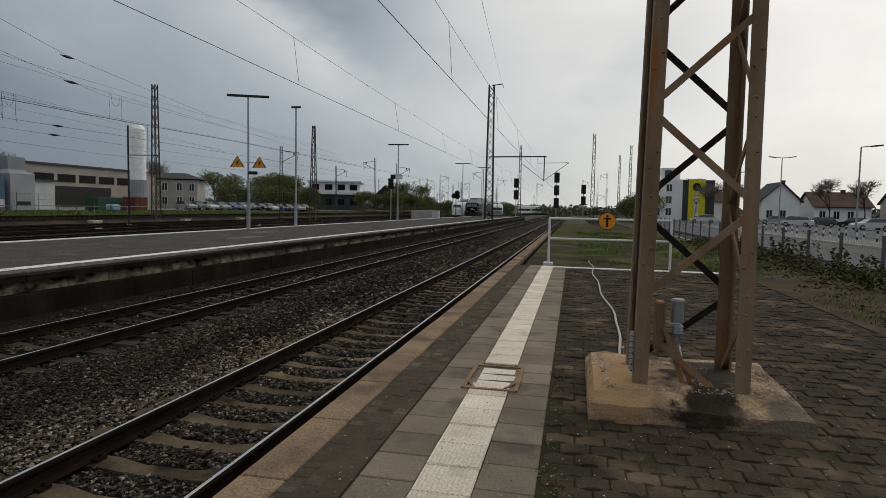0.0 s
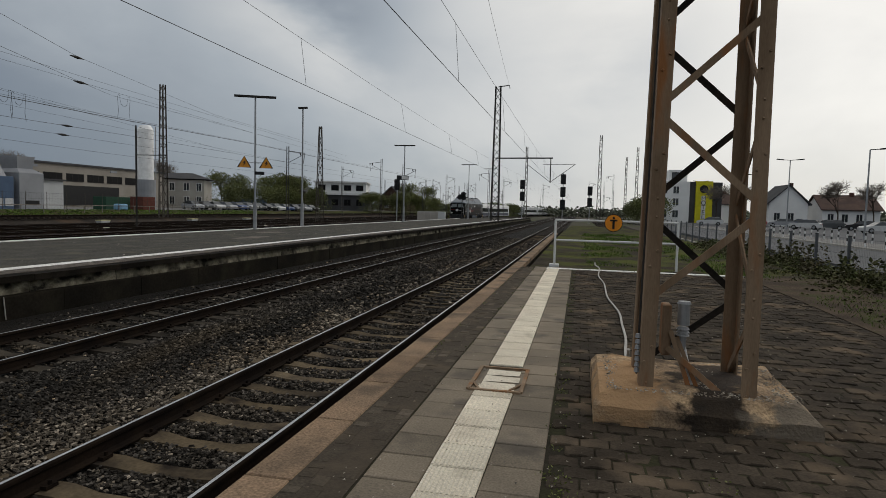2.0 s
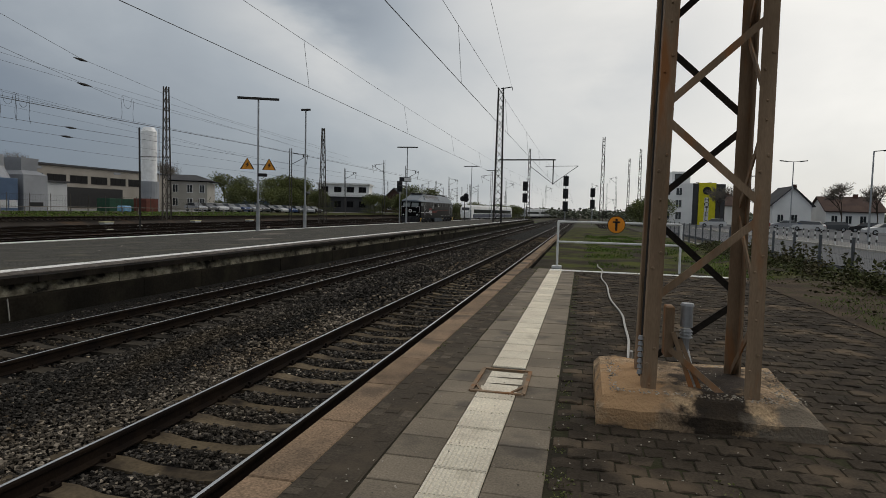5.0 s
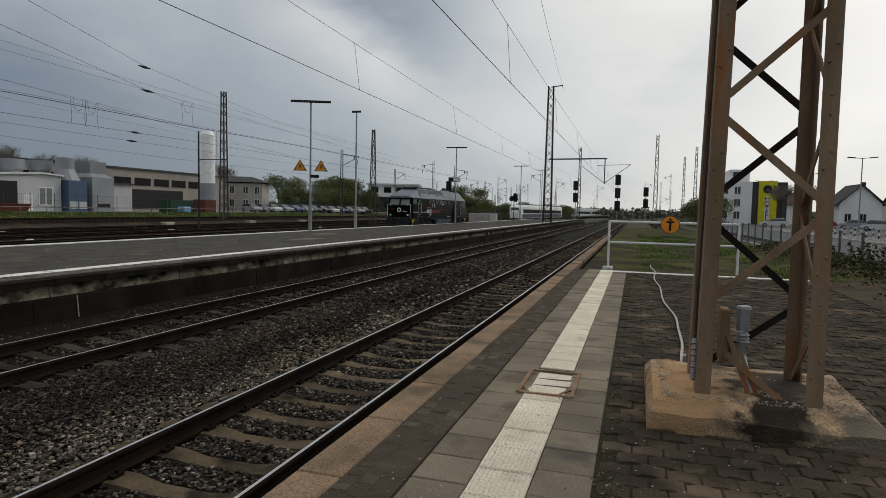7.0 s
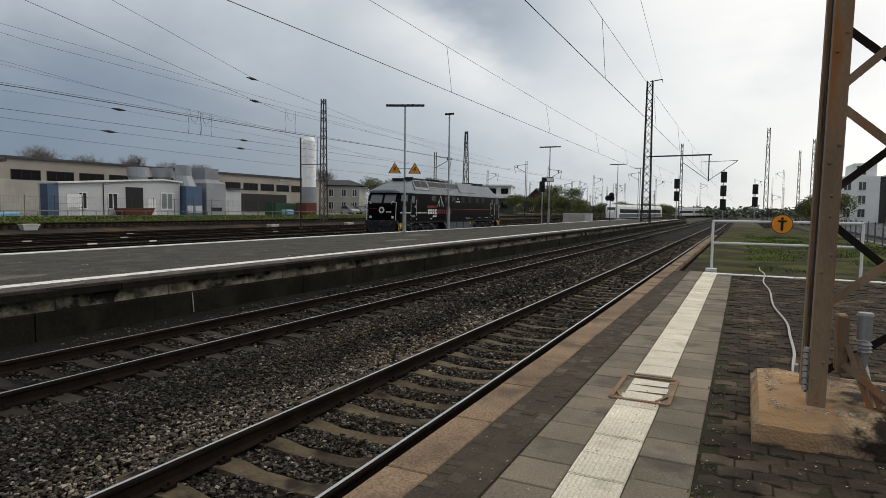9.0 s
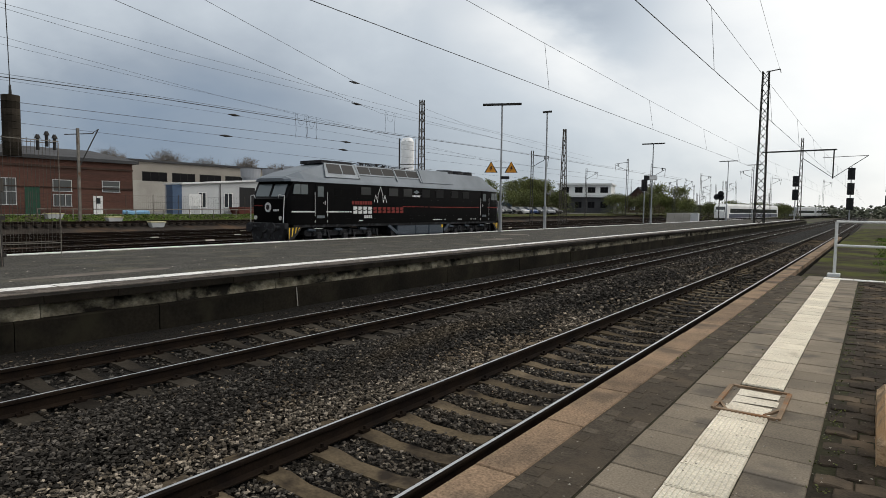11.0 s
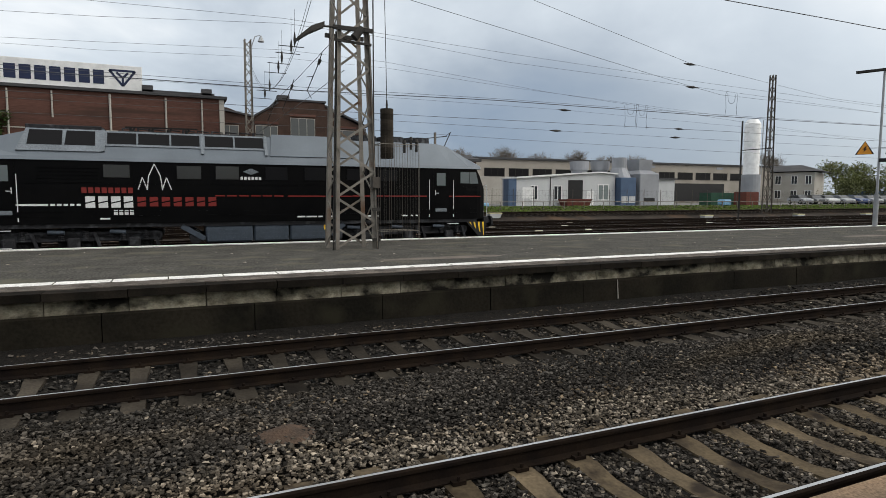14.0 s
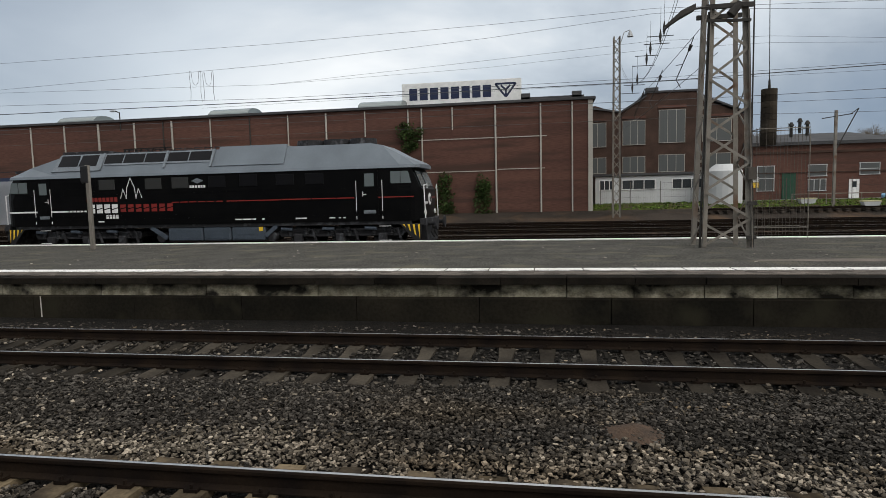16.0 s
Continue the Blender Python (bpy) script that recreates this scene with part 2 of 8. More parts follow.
M["plinth"] = mat("rust_stained_concrete", (0.50, 0.355, 0.215), (0.27, 0.195, 0.130), 0.9, 0, 5.0, 48, 0.9, 0.014, fine_amt=0.75, spec=0.04, stain=(0.10, 0.075, 0.055), stain_at=0.56, stain_scale=2.6)


def tar_stain(m, centre, size, colour):
    """A spill with a ragged edge, round a fixed place."""
    nt = m.node_tree
    nn, ll = nt.nodes, nt.links
    b = nn["Principled BSDF"]
    old = b.inputs["Base Color"].links[0].from_socket
    geo = nn.new("ShaderNodeNewGeometry")
    mp = nn.new("ShaderNodeMapping")
    mp.vector_type = "TEXTURE"
    mp.inputs["Location"].default_value = centre
    mp.inputs["Scale"].default_value = size
    ll.new(geo.outputs["Position"], mp.inputs["Vector"])
    ln = nn.new("ShaderNodeVectorMath")
    ln.operation = "LENGTH"
    ll.new(mp.outputs["Vector"], ln.inputs[0])
    nz = nn.new("ShaderNodeTexNoise")
    nz.inputs["Scale"].default_value = 6.0
    nz.inputs["Detail"].default_value = 6.0
    ll.new(geo.outputs["Position"], nz.inputs["Vector"])
    ad = nn.new("ShaderNodeMath")
    ad.operation = "MULTIPLY_ADD"
    ll.new(nz.outputs["Fac"], ad.inputs[0])
    ad.inputs[1].default_value = 3.0
    ll.new(ln.outputs["Value"], ad.inputs[2])
    r = nn.new("ShaderNodeMapRange")
    r.inputs["From Min"].default_value, r.inputs["From Max"].default_value = 2.30, 2.75
    r.inputs["To Min"].default_value, r.inputs["To Max"].default_value = 0.93, 0.0
    ll.new(ad.outputs[0], r.inputs["Value"])
    x = nn.new("ShaderNodeMix")
    x.data_type = "RGBA"
    ll.new(r.outputs["Result"], x.inputs["Factor"])
    ll.new(old, x.inputs["A"])
    x.inputs["B"].default_value = (*colour, 1)
    ll.new(x.outputs["Result"], b.inputs["Base Color"])


tar_stain(M["plinth"], (0.42, 4.7, 0.2), (0.28, 0.75, 0.30), (0.40, 0.25, 0.135))
tar_stain(M["plinth"], (1.06, 4.55, 0.1), (0.22, 0.45, 0.9), (0.022, 0.019, 0.017))
tar_stain(M["plinth"], (1.62, 4.6, 0.05), (0.30, 0.5, 0.16), (0.17, 0.145, 0.115))
tar_stain(M["plinth"], (1.15, 5.1, 0.2), (0.34, 0.42, 0.2), (0.050, 0.042, 0.036))
M["rust_paint"] = mat("rusty_brown_paint", (0.275, 0.195, 0.128), (0.185, 0.128, 0.082), 0.8, 0.0, 1.6, 35, 0.35, 0.004, stain=(0.27, 0.120, 0.048), stain_at=0.60, stain_scale=2.2, stretch=(3, 3, 0.6), fine_amt=0.25)
# near-black with rust stains: shade on the far braces put into the colour
M["brace_shade"] = mat("shaded_brace_paint", (0.030, 0.025, 0.021), (0.018, 0.016, 0.014), 0.8, 0.0, 1.6, 35, 0.25, 0.004, stain=(0.075, 0.045, 0.028), stain_at=0.64, stain_scale=2.5, spec=0.1)
M["dark_steel"] = mat("dark_grey_steel", (0.055, 0.052, 0.048), (0.038, 0.036, 0.034), 0.7, 0.3, 2.0, 30, 0.15, 0.003, fine_amt=0.2)
M["mast"] = mat("weathered_galvanised_steel", (0.250, 0.232, 0.205), (0.170, 0.155, 0.135), 0.7, 0.35, 2.0, 30, 0.15, 0.003, stain=(0.14, 0.085, 0.055), stain_at=0.62, stain_scale=1.5, fine_amt=0.25)
M["fence_post"] = mat("slate_grey_coated_steel", (0.105, 0.112, 0.122), (0.080, 0.086, 0.094), 0.6, 0.0, 1.5, 30, 0.05, 0.002, fine_amt=0.1)
M["bright_white"] = mat("bright_white_render", (0.80, 0.80, 0.79), (0.70, 0.70, 0.69), 0.85, 0, 0.3, 12, 0.05, 0.01, fine_amt=0.08)
M["galv"] = mat("galvanised_steel", (0.36, 0.37, 0.38), (0.28, 0.29, 0.30), 0.5, 0.5, 1.5, 30, 0.1, 0.002, fine_amt=0.12)
M["white_paint"] = plain("white_paint", (0.74, 0.74, 0.73), 0.55, local=False)
M["orange"] = plain("orange_enamel", (0.85, 0.30, 0.02), 0.5)
M["yellow"] = plain("yellow_enamel", (0.78, 0.50, 0.03), 0.5)
M["black"] = plain("black_paint", (0.012, 0.012, 0.013), 0.45)
M["wire"] = plain("dark_wire", (0.075, 0.078, 0.084), 0.6, local=False)
M["rubber"] = plain("black_rubber", (0.02, 0.02, 0.02), 0.8)
M["cable_white"] = plain("pale_cable_sheath", (0.42, 0.40, 0.37), 0.6)
M["brick"] = mat("dark_red_brick", (0.118, 0.060, 0.046), (0.085, 0.044, 0.035), 0.92, 0, 0.5, 16, 0.3, 0.01, stain=(0.060, 0.036, 0.029), stain_at=0.58, stain_scale=0.9, stretch=(1, 0.12, 1.6))
M["brick_old"] = mat("sooty_brick", (0.074, 0.046, 0.036), (0.048, 0.031, 0.025), 0.92, 0, 0.9, 16, 0.3, 0.01)
M["pale_conc"] = mat("pale_concrete", (0.42, 0.40, 0.36), (0.34, 0.32, 0.285), 0.88, 0, 0.4, 12, 0.15, 0.01, fine_amt=0.15)
M["beige"] = mat("beige_concrete_panel", (0.34, 0.31, 0.27), (0.28, 0.255, 0.22), 0.9, 0, 0.3, 12, 0.15, 0.01, fine_amt=0.15)
M["white_wall"] = mat("white_sheet_wall", (0.52, 0.53, 0.535), (0.45, 0.46, 0.465), 0.7, 0, 0.3, 10, 0.05, 0.01, fine_amt=0.08)
M["roof_dark"] = mat("dark_roof_felt", (0.075, 0.075, 0.078), (0.055, 0.055, 0.058), 0.9, 0, 0.5, 14, 0.2, 0.01, fine_amt=0.2)
M["roof_red"] = mat("brown_roof_tile", (0.10, 0.065, 0.052), (0.070, 0.048, 0.042), 0.9, 0, 0.5, 14, 0.3, 0.02)
M["blue_box"] = mat("blue_painted_sheet", (0.075, 0.12, 0.20), (0.06, 0.095, 0.16), 0.5, 0.1, 0.5, 10, 0.05, 0.01, fine_amt=0.08)
M["grey_box"] = mat("grey_painted_sheet", (0.30, 0.31, 0.33), (0.24, 0.25, 0.27), 0.5, 0.2, 0.5, 10, 0.05, 0.01, fine_amt=0.08)
M["red_box"] = plain("red_container_paint", (0.14, 0.050, 0.038), 0.7, local=False)
M["green_box"] = plain("green_paint", (0.03, 0.075, 0.05), 0.7, local=False)
M["blue_tarp"] = plain("light_blue_sheet", (0.22, 0.42, 0.62), 0.6, local=False)
M["leaf"] = mat("fresh_leaf", (0.135, 0.150, 0.046), (0.092, 0.104, 0.036), 0.7, 0, 0.8, 6, 0, 0.01, island=0.45)
M["leaf_dark"] = mat("dark_leaf", (0.045, 0.072, 0.020), (0.030, 0.048, 0.014), 0.7, 0, 1.5, 8, 0, 0.01, island=0.5)
M["leaf_bright"] = mat("bright_grass", (0.105, 0.165, 0.030), (0.070, 0.105, 0.022), 0.8, 0, 0.3, 6, 0, 0.01, island=0.4)
M["leaf_mid"] = mat("olive_leaf", (0.112, 0.124, 0.046), (0.080, 0.088, 0.036), 0.7, 0, 0.8, 6, 0, 0.01, island=0.45)
M["leaf_bramble"] = mat("bramble_leaf", (0.062, 0.074, 0.024), (0.070, 0.056, 0.030), 0.7, 0, 1.3, 8, 0, 0.01, island=0.55)
# far foliage paled and greyed: distance haze is put into the colour
M["leaf_haze"] = mat("foliage_with_painted_haze", (0.130, 0.140, 0.098), (0.110, 0.116, 0.092), 0.9, 0, 0.05, 2, 0, 0.01, island=0.2)
M["twig"] = mat("bare_twig", (0.20, 0.175, 0.15), (0.15, 0.13, 0.11), 0.9, 0, 1, 10, 0, 0.01)
M["bark"] = mat("bark", (0.07, 0.055, 0.042), None, 0.95, 0, 2, 20, 0.5, 0.02)


def glass(name, c=(0.03, 0.035, 0.04), rough=0.06):
    m = bpy.data.materials.new(name)
    m.use_nodes = True
    b = m.node_tree.nodes["Principled BSDF"]
    b.inputs["Base Color"].default_value = (*c, 1)
    b.inputs["Roughness"].default_value = rough
    b.inputs["Specular IOR Level"].default_value = 0.6
    return m


M["glass"] = glass("window_glass")
M["glass_dark"] = glass("dark_tinted_glass", (0.006, 0.006, 0.007), 0.3)
M["glass_dark"].node_tree.nodes["Principled BSDF"].inputs["Specular IOR Level"].default_value = 0.12
M["glass_cab"] = glass("cab_glass", (0.11, 0.13, 0.135), 0.2)
M["glass_side"] = glass("engine_room_glass", (0.035, 0.036, 0.036), 0.12)
M["glass_works"] = glass("grimy_works_glass", (0.050, 0.056, 0.056), 0.35)
M["glass_pale"] = glass("dusty_window_glass", (0.16, 0.19, 0.19), 0.25)


# ---- mesh helpers ----
def part(name, bm, material, parent=None, label="", kind=""):
    me = bpy.data.meshes.new(name)
    bm.to_mesh(me)
    bm.free()
    mats = material if isinstance(material, (list, tuple)) else [material]
    for m in mats:
        me.materials.append(m)
    ob = new(name, me)
    if parent:
        ob.parent = parent
    if label:
        ob["label"] = label
    if kind:
        ob["kind"] = kind
    return ob


def thing(name, label, category, group="", at=None, kind=""):
    ob = new(name)
    ob.empty_display_size = 0.2
    if at is not None:
        ob.matrix_world = at if isinstance(at, Matrix) else Matrix.Translation(at)
    return tagged(ob, label, category, group, kind)


def box(bm, x0, x1, y0, y1, z0, z1, bevel=0.0, mi=0):
    vs = [bm.verts.new((x, y, z)) for z in (z0, z1) for y in (y0, y1) for x in (x0, x1)]
    fs = [bm.faces.new([vs[i] for i in q]) for q in ((0, 2, 3, 1), (4, 5, 7, 6), (0, 1, 5, 4), (2, 6, 7, 3), (0, 4, 6, 2), (1, 3, 7, 5))]
    for f in fs:
        f.material_index = mi
    if bevel:
        es = list({e for f in fs for e in f.edges})
        bmesh.ops.bevel(bm, geom=es, offset=bevel, segments=1, affect="EDGES")
    return vs


def bx(x0, x1, y0, y1, z0, z1, bevel=0.0):
    bm = bmesh.new()
    box(bm, x0, x1, y0, y1, z0, z1, bevel)
    return bm


def beam(bm, p, q, w, h=None, side=(0, 0, 1), mi=0):
    """A bar of section w x h from p to q; h lies towards side."""
    h = h or w
    p, q = Vector(p), Vector(q)
    d = (q - p).normalized()
    s = Vector(side)
    if abs(d.dot(s.normalized())) > 0.95:
        s = Vector((0, 1, 0)) if abs(d.y) < 0.9 else Vector((1, 0, 0))
    a = d.cross(s).normalized() * (w / 2)
    b = a.cross(d).normalized() * (h / 2)
    vs = [bm.verts.new(e + i * a + j * b) for e in (p, q) for i, j in ((-1, -1), (1, -1), (1, 1), (-1, 1))]
    for f in ((0, 3, 2, 1), (4, 5, 6, 7), (0, 1, 5, 4), (1, 2, 6, 5), (2, 3, 7, 6), (3, 0, 4, 7)):
        bm.faces.new([vs[i] for i in f]).material_index = mi


def rod(bm, p, q, r0, r1=None, n=8, mi=0):
    r1 = r0 if r1 is None else r1
    p, q = Vector(p), Vector(q)
    d = (q - p).normalized()
    a = d.cross(Vector((0, 0, 1)) if abs(d.z) < 0.9 else Vector((1, 0, 0))).normalized()
    b = d.cross(a)
    rings = []
    for e, r in ((p, r0), (q, r1)):
        rings.append([bm.verts.new(e + (a * math.cos(2 * math.pi * i / n) + b * math.sin(2 * math.pi * i / n)) * r) for i in range(n)])
    for i in range(n):
        bm.faces.new((rings[0][i], rings[0][(i + 1) % n], rings[1][(i + 1) % n], rings[1][i])).material_index = mi
    bm.faces.new(rings[0][::-1]).material_index = mi
    bm.faces.new(rings[1]).material_index = mi


def loft(bm, rings, close=True, mi=0, cap=True):
    """Joins rings of equal length (lists of points)."""
    vr = [[bm.verts.new(p) for p in r] for r in rings]
    n = len(vr[0])
    for a, b in zip(vr, vr[1:]):
        for i in range(n if close else n - 1):
            f = bm.faces.new((a[i], a[(i + 1) % n], b[(i + 1) % n], b[i]))
            f.material_index = mi
    if cap and close:
        bm.faces.new(vr[0][::-1]).material_index = mi
        bm.faces.new(vr[-1]).material_index = mi
    return vr


def prism(bm, pts, axis, a, b, mi=0):
    """A polygon of 2D points pushed along an axis from a to b."""
    def p3(p, v):
        return {"x": (v, p[0], p[1]), "y": (p[0], v, p[1]), "z": (p[0], p[1], v)}[axis]
    loft(bm, [[p3(p, a) for p in pts], [p3(p, b) for p in pts]], mi=mi)
    bmesh.ops.recalc_face_normals(bm, faces=bm.faces)

# ---- the ground: one sheet, with the trackbed lower than the platforms ----
RAIL = -0.60
BED = -0.80
PROFILE = [(-3000, 0.6), (-400, 0.5), (-58, 0.42), (-56, 0.40), (-52, 0.0), (-50, -0.3), (-47.5, -0.84), (-20, -0.88), (-1.6, -0.88), (-1.0, -0.9), (6.2, -0.9),
           (6.6, -0.32), (8.6, -0.34), (60, -0.2), (400, 0.2), (3000, 0.4)]


def make_ground():
    bm = bmesh.new()
    ys = (-3000, -300, -80, -20, 0, 20, 60, 120, 250, 600, 3000)
    loft(bm, [[(x, y, z) for x, z in PROFILE] for y in ys], close=False)
    for f in bm.faces:
        c = f.calc_center_median()
        f.material_index = 1 if (-58 < c.x < -52 or c.x > 200 or c.x < -300) else (2 if -52 < c.x < -47 else 0)
        f.normal_update()
        if f.normal.z < 0:
            f.normal_flip()
    ob = part("ground", bm, [M["dirt"], M["grass"], M["stone_far"]])
    tagged(ob, "brown trackside soil with grass banks reaching the horizon", "ground", kind="structure")
    bm = bx(-300, -58.6, -200, 300, 0.30, 0.44)
    tagged(part("yard", bm, M["yard"]), "pale grey paved factory yard behind a wire fence", "yard", kind="structure")
    bm = bx(9.6, 75, -60, 230, -0.42, -0.14)
    tagged(part("road", bm, M["road"]), "wide light grey asphalt road and car park beside the station", "road", kind="structure")
    bm = bx(15.95, 19.5, -20, 95, -0.15, -0.035, 0.01)
    tagged(part("traffic_island", bm, M["yard"]), "low paved strip with a pale kerb beside the road", "pavement", kind="structure")


make_ground()

# ---- tracks ----
HEAD = [(-0.075, 0), (0.075, 0), (0.075, 0.011), (0.012, 0.030), (0.010, 0.115), (0.036, 0.130), (0.036, 0.158), (0.026, 0.169), (0.016, 0.1715),
        (-0.016, 0.1715), (-0.026, 0.169), (-0.036, 0.158), (-0.036, 0.130), (-0.010, 0.115), (-0.012, 0.030), (-0.075, 0.011)]


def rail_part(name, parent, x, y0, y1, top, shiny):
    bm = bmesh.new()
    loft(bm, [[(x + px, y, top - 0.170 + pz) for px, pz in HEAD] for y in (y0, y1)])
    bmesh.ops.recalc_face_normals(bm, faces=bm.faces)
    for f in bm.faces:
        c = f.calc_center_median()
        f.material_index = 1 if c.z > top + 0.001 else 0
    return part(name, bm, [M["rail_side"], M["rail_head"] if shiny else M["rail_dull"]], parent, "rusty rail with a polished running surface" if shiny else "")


def sleeper_mesh(name, material):
    """A prestressed sleeper, 2.6 m long, lower and narrower in the middle."""
    bm = bmesh.new()
    rings = []
    for x, w, z in ((-1.30, 0.14, -0.215), (-1.24, 0.145, -0.178), (-0.95, 0.145, -0.170), (-0.52, 0.14, -0.172), (-0.25, 0.115, -0.205), (0.25, 0.115, -0.205),
                    (0.52, 0.14, -0.172), (0.95, 0.145, -0.170), (1.24, 0.145, -0.178), (1.30, 0.14, -0.215)):
        rings.append([(x, -w, -0.36), (x, w, -0.36), (x, w * 0.86, z), (x, -w * 0.86, z)])
    loft(bm, rings)
    bmesh.ops.recalc_face_normals(bm, faces=bm.faces)
    me = bpy.data.meshes.new(name)
    bm.to_mesh(me)
    bm.free()
    me.materials.append(material)
    return me


def clip_bits(bm, x, y, top):
    """Tension clamps and screws on both sides of one rail."""
    for s in (-1, 1):
        box(bm, x + s * 0.10 - 0.03, x + s * 0.10 + 0.03, y - 0.06, y + 0.06, top - 0.172, top - 0.140)
        rod(bm, (x + s * 0.105, y, top - 0.15), (x + s * 0.105, y, top - 0.105), 0.017, n=6)


def near_track(x, label, y0, y1, near, shift, sm):
    t = thing("railway_track", label, "track", "tracks", (0, 0, 0), "structure")
    for s in (-0.753, 0.753):
        rail_part("rail", t, x + s, -120, 420, RAIL, True)
    me = sleeper_mesh("sleeper", M[sm])
    k0 = int(-60 / 0.6)
    far = bmesh.new()
    clips = bmesh.new()
    rnd = random.Random(4)
    for k in range(k0, 360):
        y = k * 0.6 + shift
        if near[0] <= y <= near[1]:
            ob = new("sleeper", me)
            ob.parent = t
            ob.matrix_world = pose(x + rnd.uniform(-0.015, 0.015), y, RAIL + rnd.uniform(-0.006, 0.002), 0, 0, rnd.uniform(-0.5, 0.5))
            for s in (-0.753, 0.753):
                clip_bits(clips, x + s, y, RAIL)
        else:
            box(far, x - 1.3, x + 1.3, y - 0.13, y + 0.13, RAIL - 0.3, RAIL - 0.175)
    part("far_sleepers", far, M["sleeper_far"], t, kind="stuff")
    part("rail_clips", clips, M["rail_side"], t, "rusty rail clips and screws", "stuff")
    return t


near_track(-3.45, "ballasted main line with shiny rails on concrete sleepers", 0, 0, (-18, 60), 0.18, "sleeper")
near_track(-8.24, "ballasted passing line with brown rails on concrete sleepers", 0, 0, (-24, 60), 0.04, "sleeper_grey")


def yard_track(x, turn, label, y0=-160, y1=420, shiny=False, dz=0.0):
    t = thing("railway_track", label, "track", "tracks", pose(x, 0, dz, 0, 0, turn), "structure")
    for s in (-0.753, 0.753):
        rail_part("rail", t, s, y0, y1, RAIL, shiny)
    far = bmesh.new()
    for k in range(int((y1 - y0) / 0.65)):
        y = y0 + k * 0.65
        box(far, -1.3, 1.3, y - 0.13, y + 0.13, RAIL - 0.3, RAIL - 0.16)
    part("sleepers", far, M["sleeper_far"], t, "dark weathered wooden sleepers", "stuff")


LOCO_TURN = -1.143
yard_track(-24.92, LOCO_TURN, "siding beside the far platform with rust-brown ballast", shiny=True)
for tx in (-31.0, -36.2, -41.0, -45.4):
    yard_track(tx, 0.0, "rusty yard siding on dark weathered sleepers")
yard_track(-50.6, 0.0, "rusty yard siding on dark weathered sleepers", 12, 420, dz=0.66)
yard_track(4.4, 0.0, "disused bay track overgrown with grass", 20, 160)


def make_beds():
    def bed(name, x0, x1, y0, y1, z, label, m, step=1.0):
        bm = bmesh.new()
        nx = max(2, int((x1 - x0) / step))
        ny = max(2, int((y1 - y0) / 4.0))
        rows = []
        for j in range(ny + 1):
            y = y0 + (y1 - y0) * j / ny
            row = []
            for i in range(nx + 1):
                x = x0 + (x1 - x0) * i / nx
                e = 0.03 * noise.noise((x * 0.9, y * 0.7, 1.3))
                row.append((x, y, z + e))
            rows.append(row)
        loft(bm, rows, close=False)
        for f in bm.faces:
            f.normal_update()
            if f.normal.z < 0:
                f.normal_flip()
        tagged(part(name, bm, m), label, "ballast", kind="structure")
    bed("ballast_bed", -11.0, -1.72, -120, 420, BED - 0.03, "crushed-stone ballast bed under the tracks, near-black for shade between stones", M["ballast_bed"])
    bed("yard_ballast", -47.5, -22.4, -160, 420, BED + 0.005, "rust-brown yard ballast between the sidings", M["stone_far"], 1.2)


make_beds()


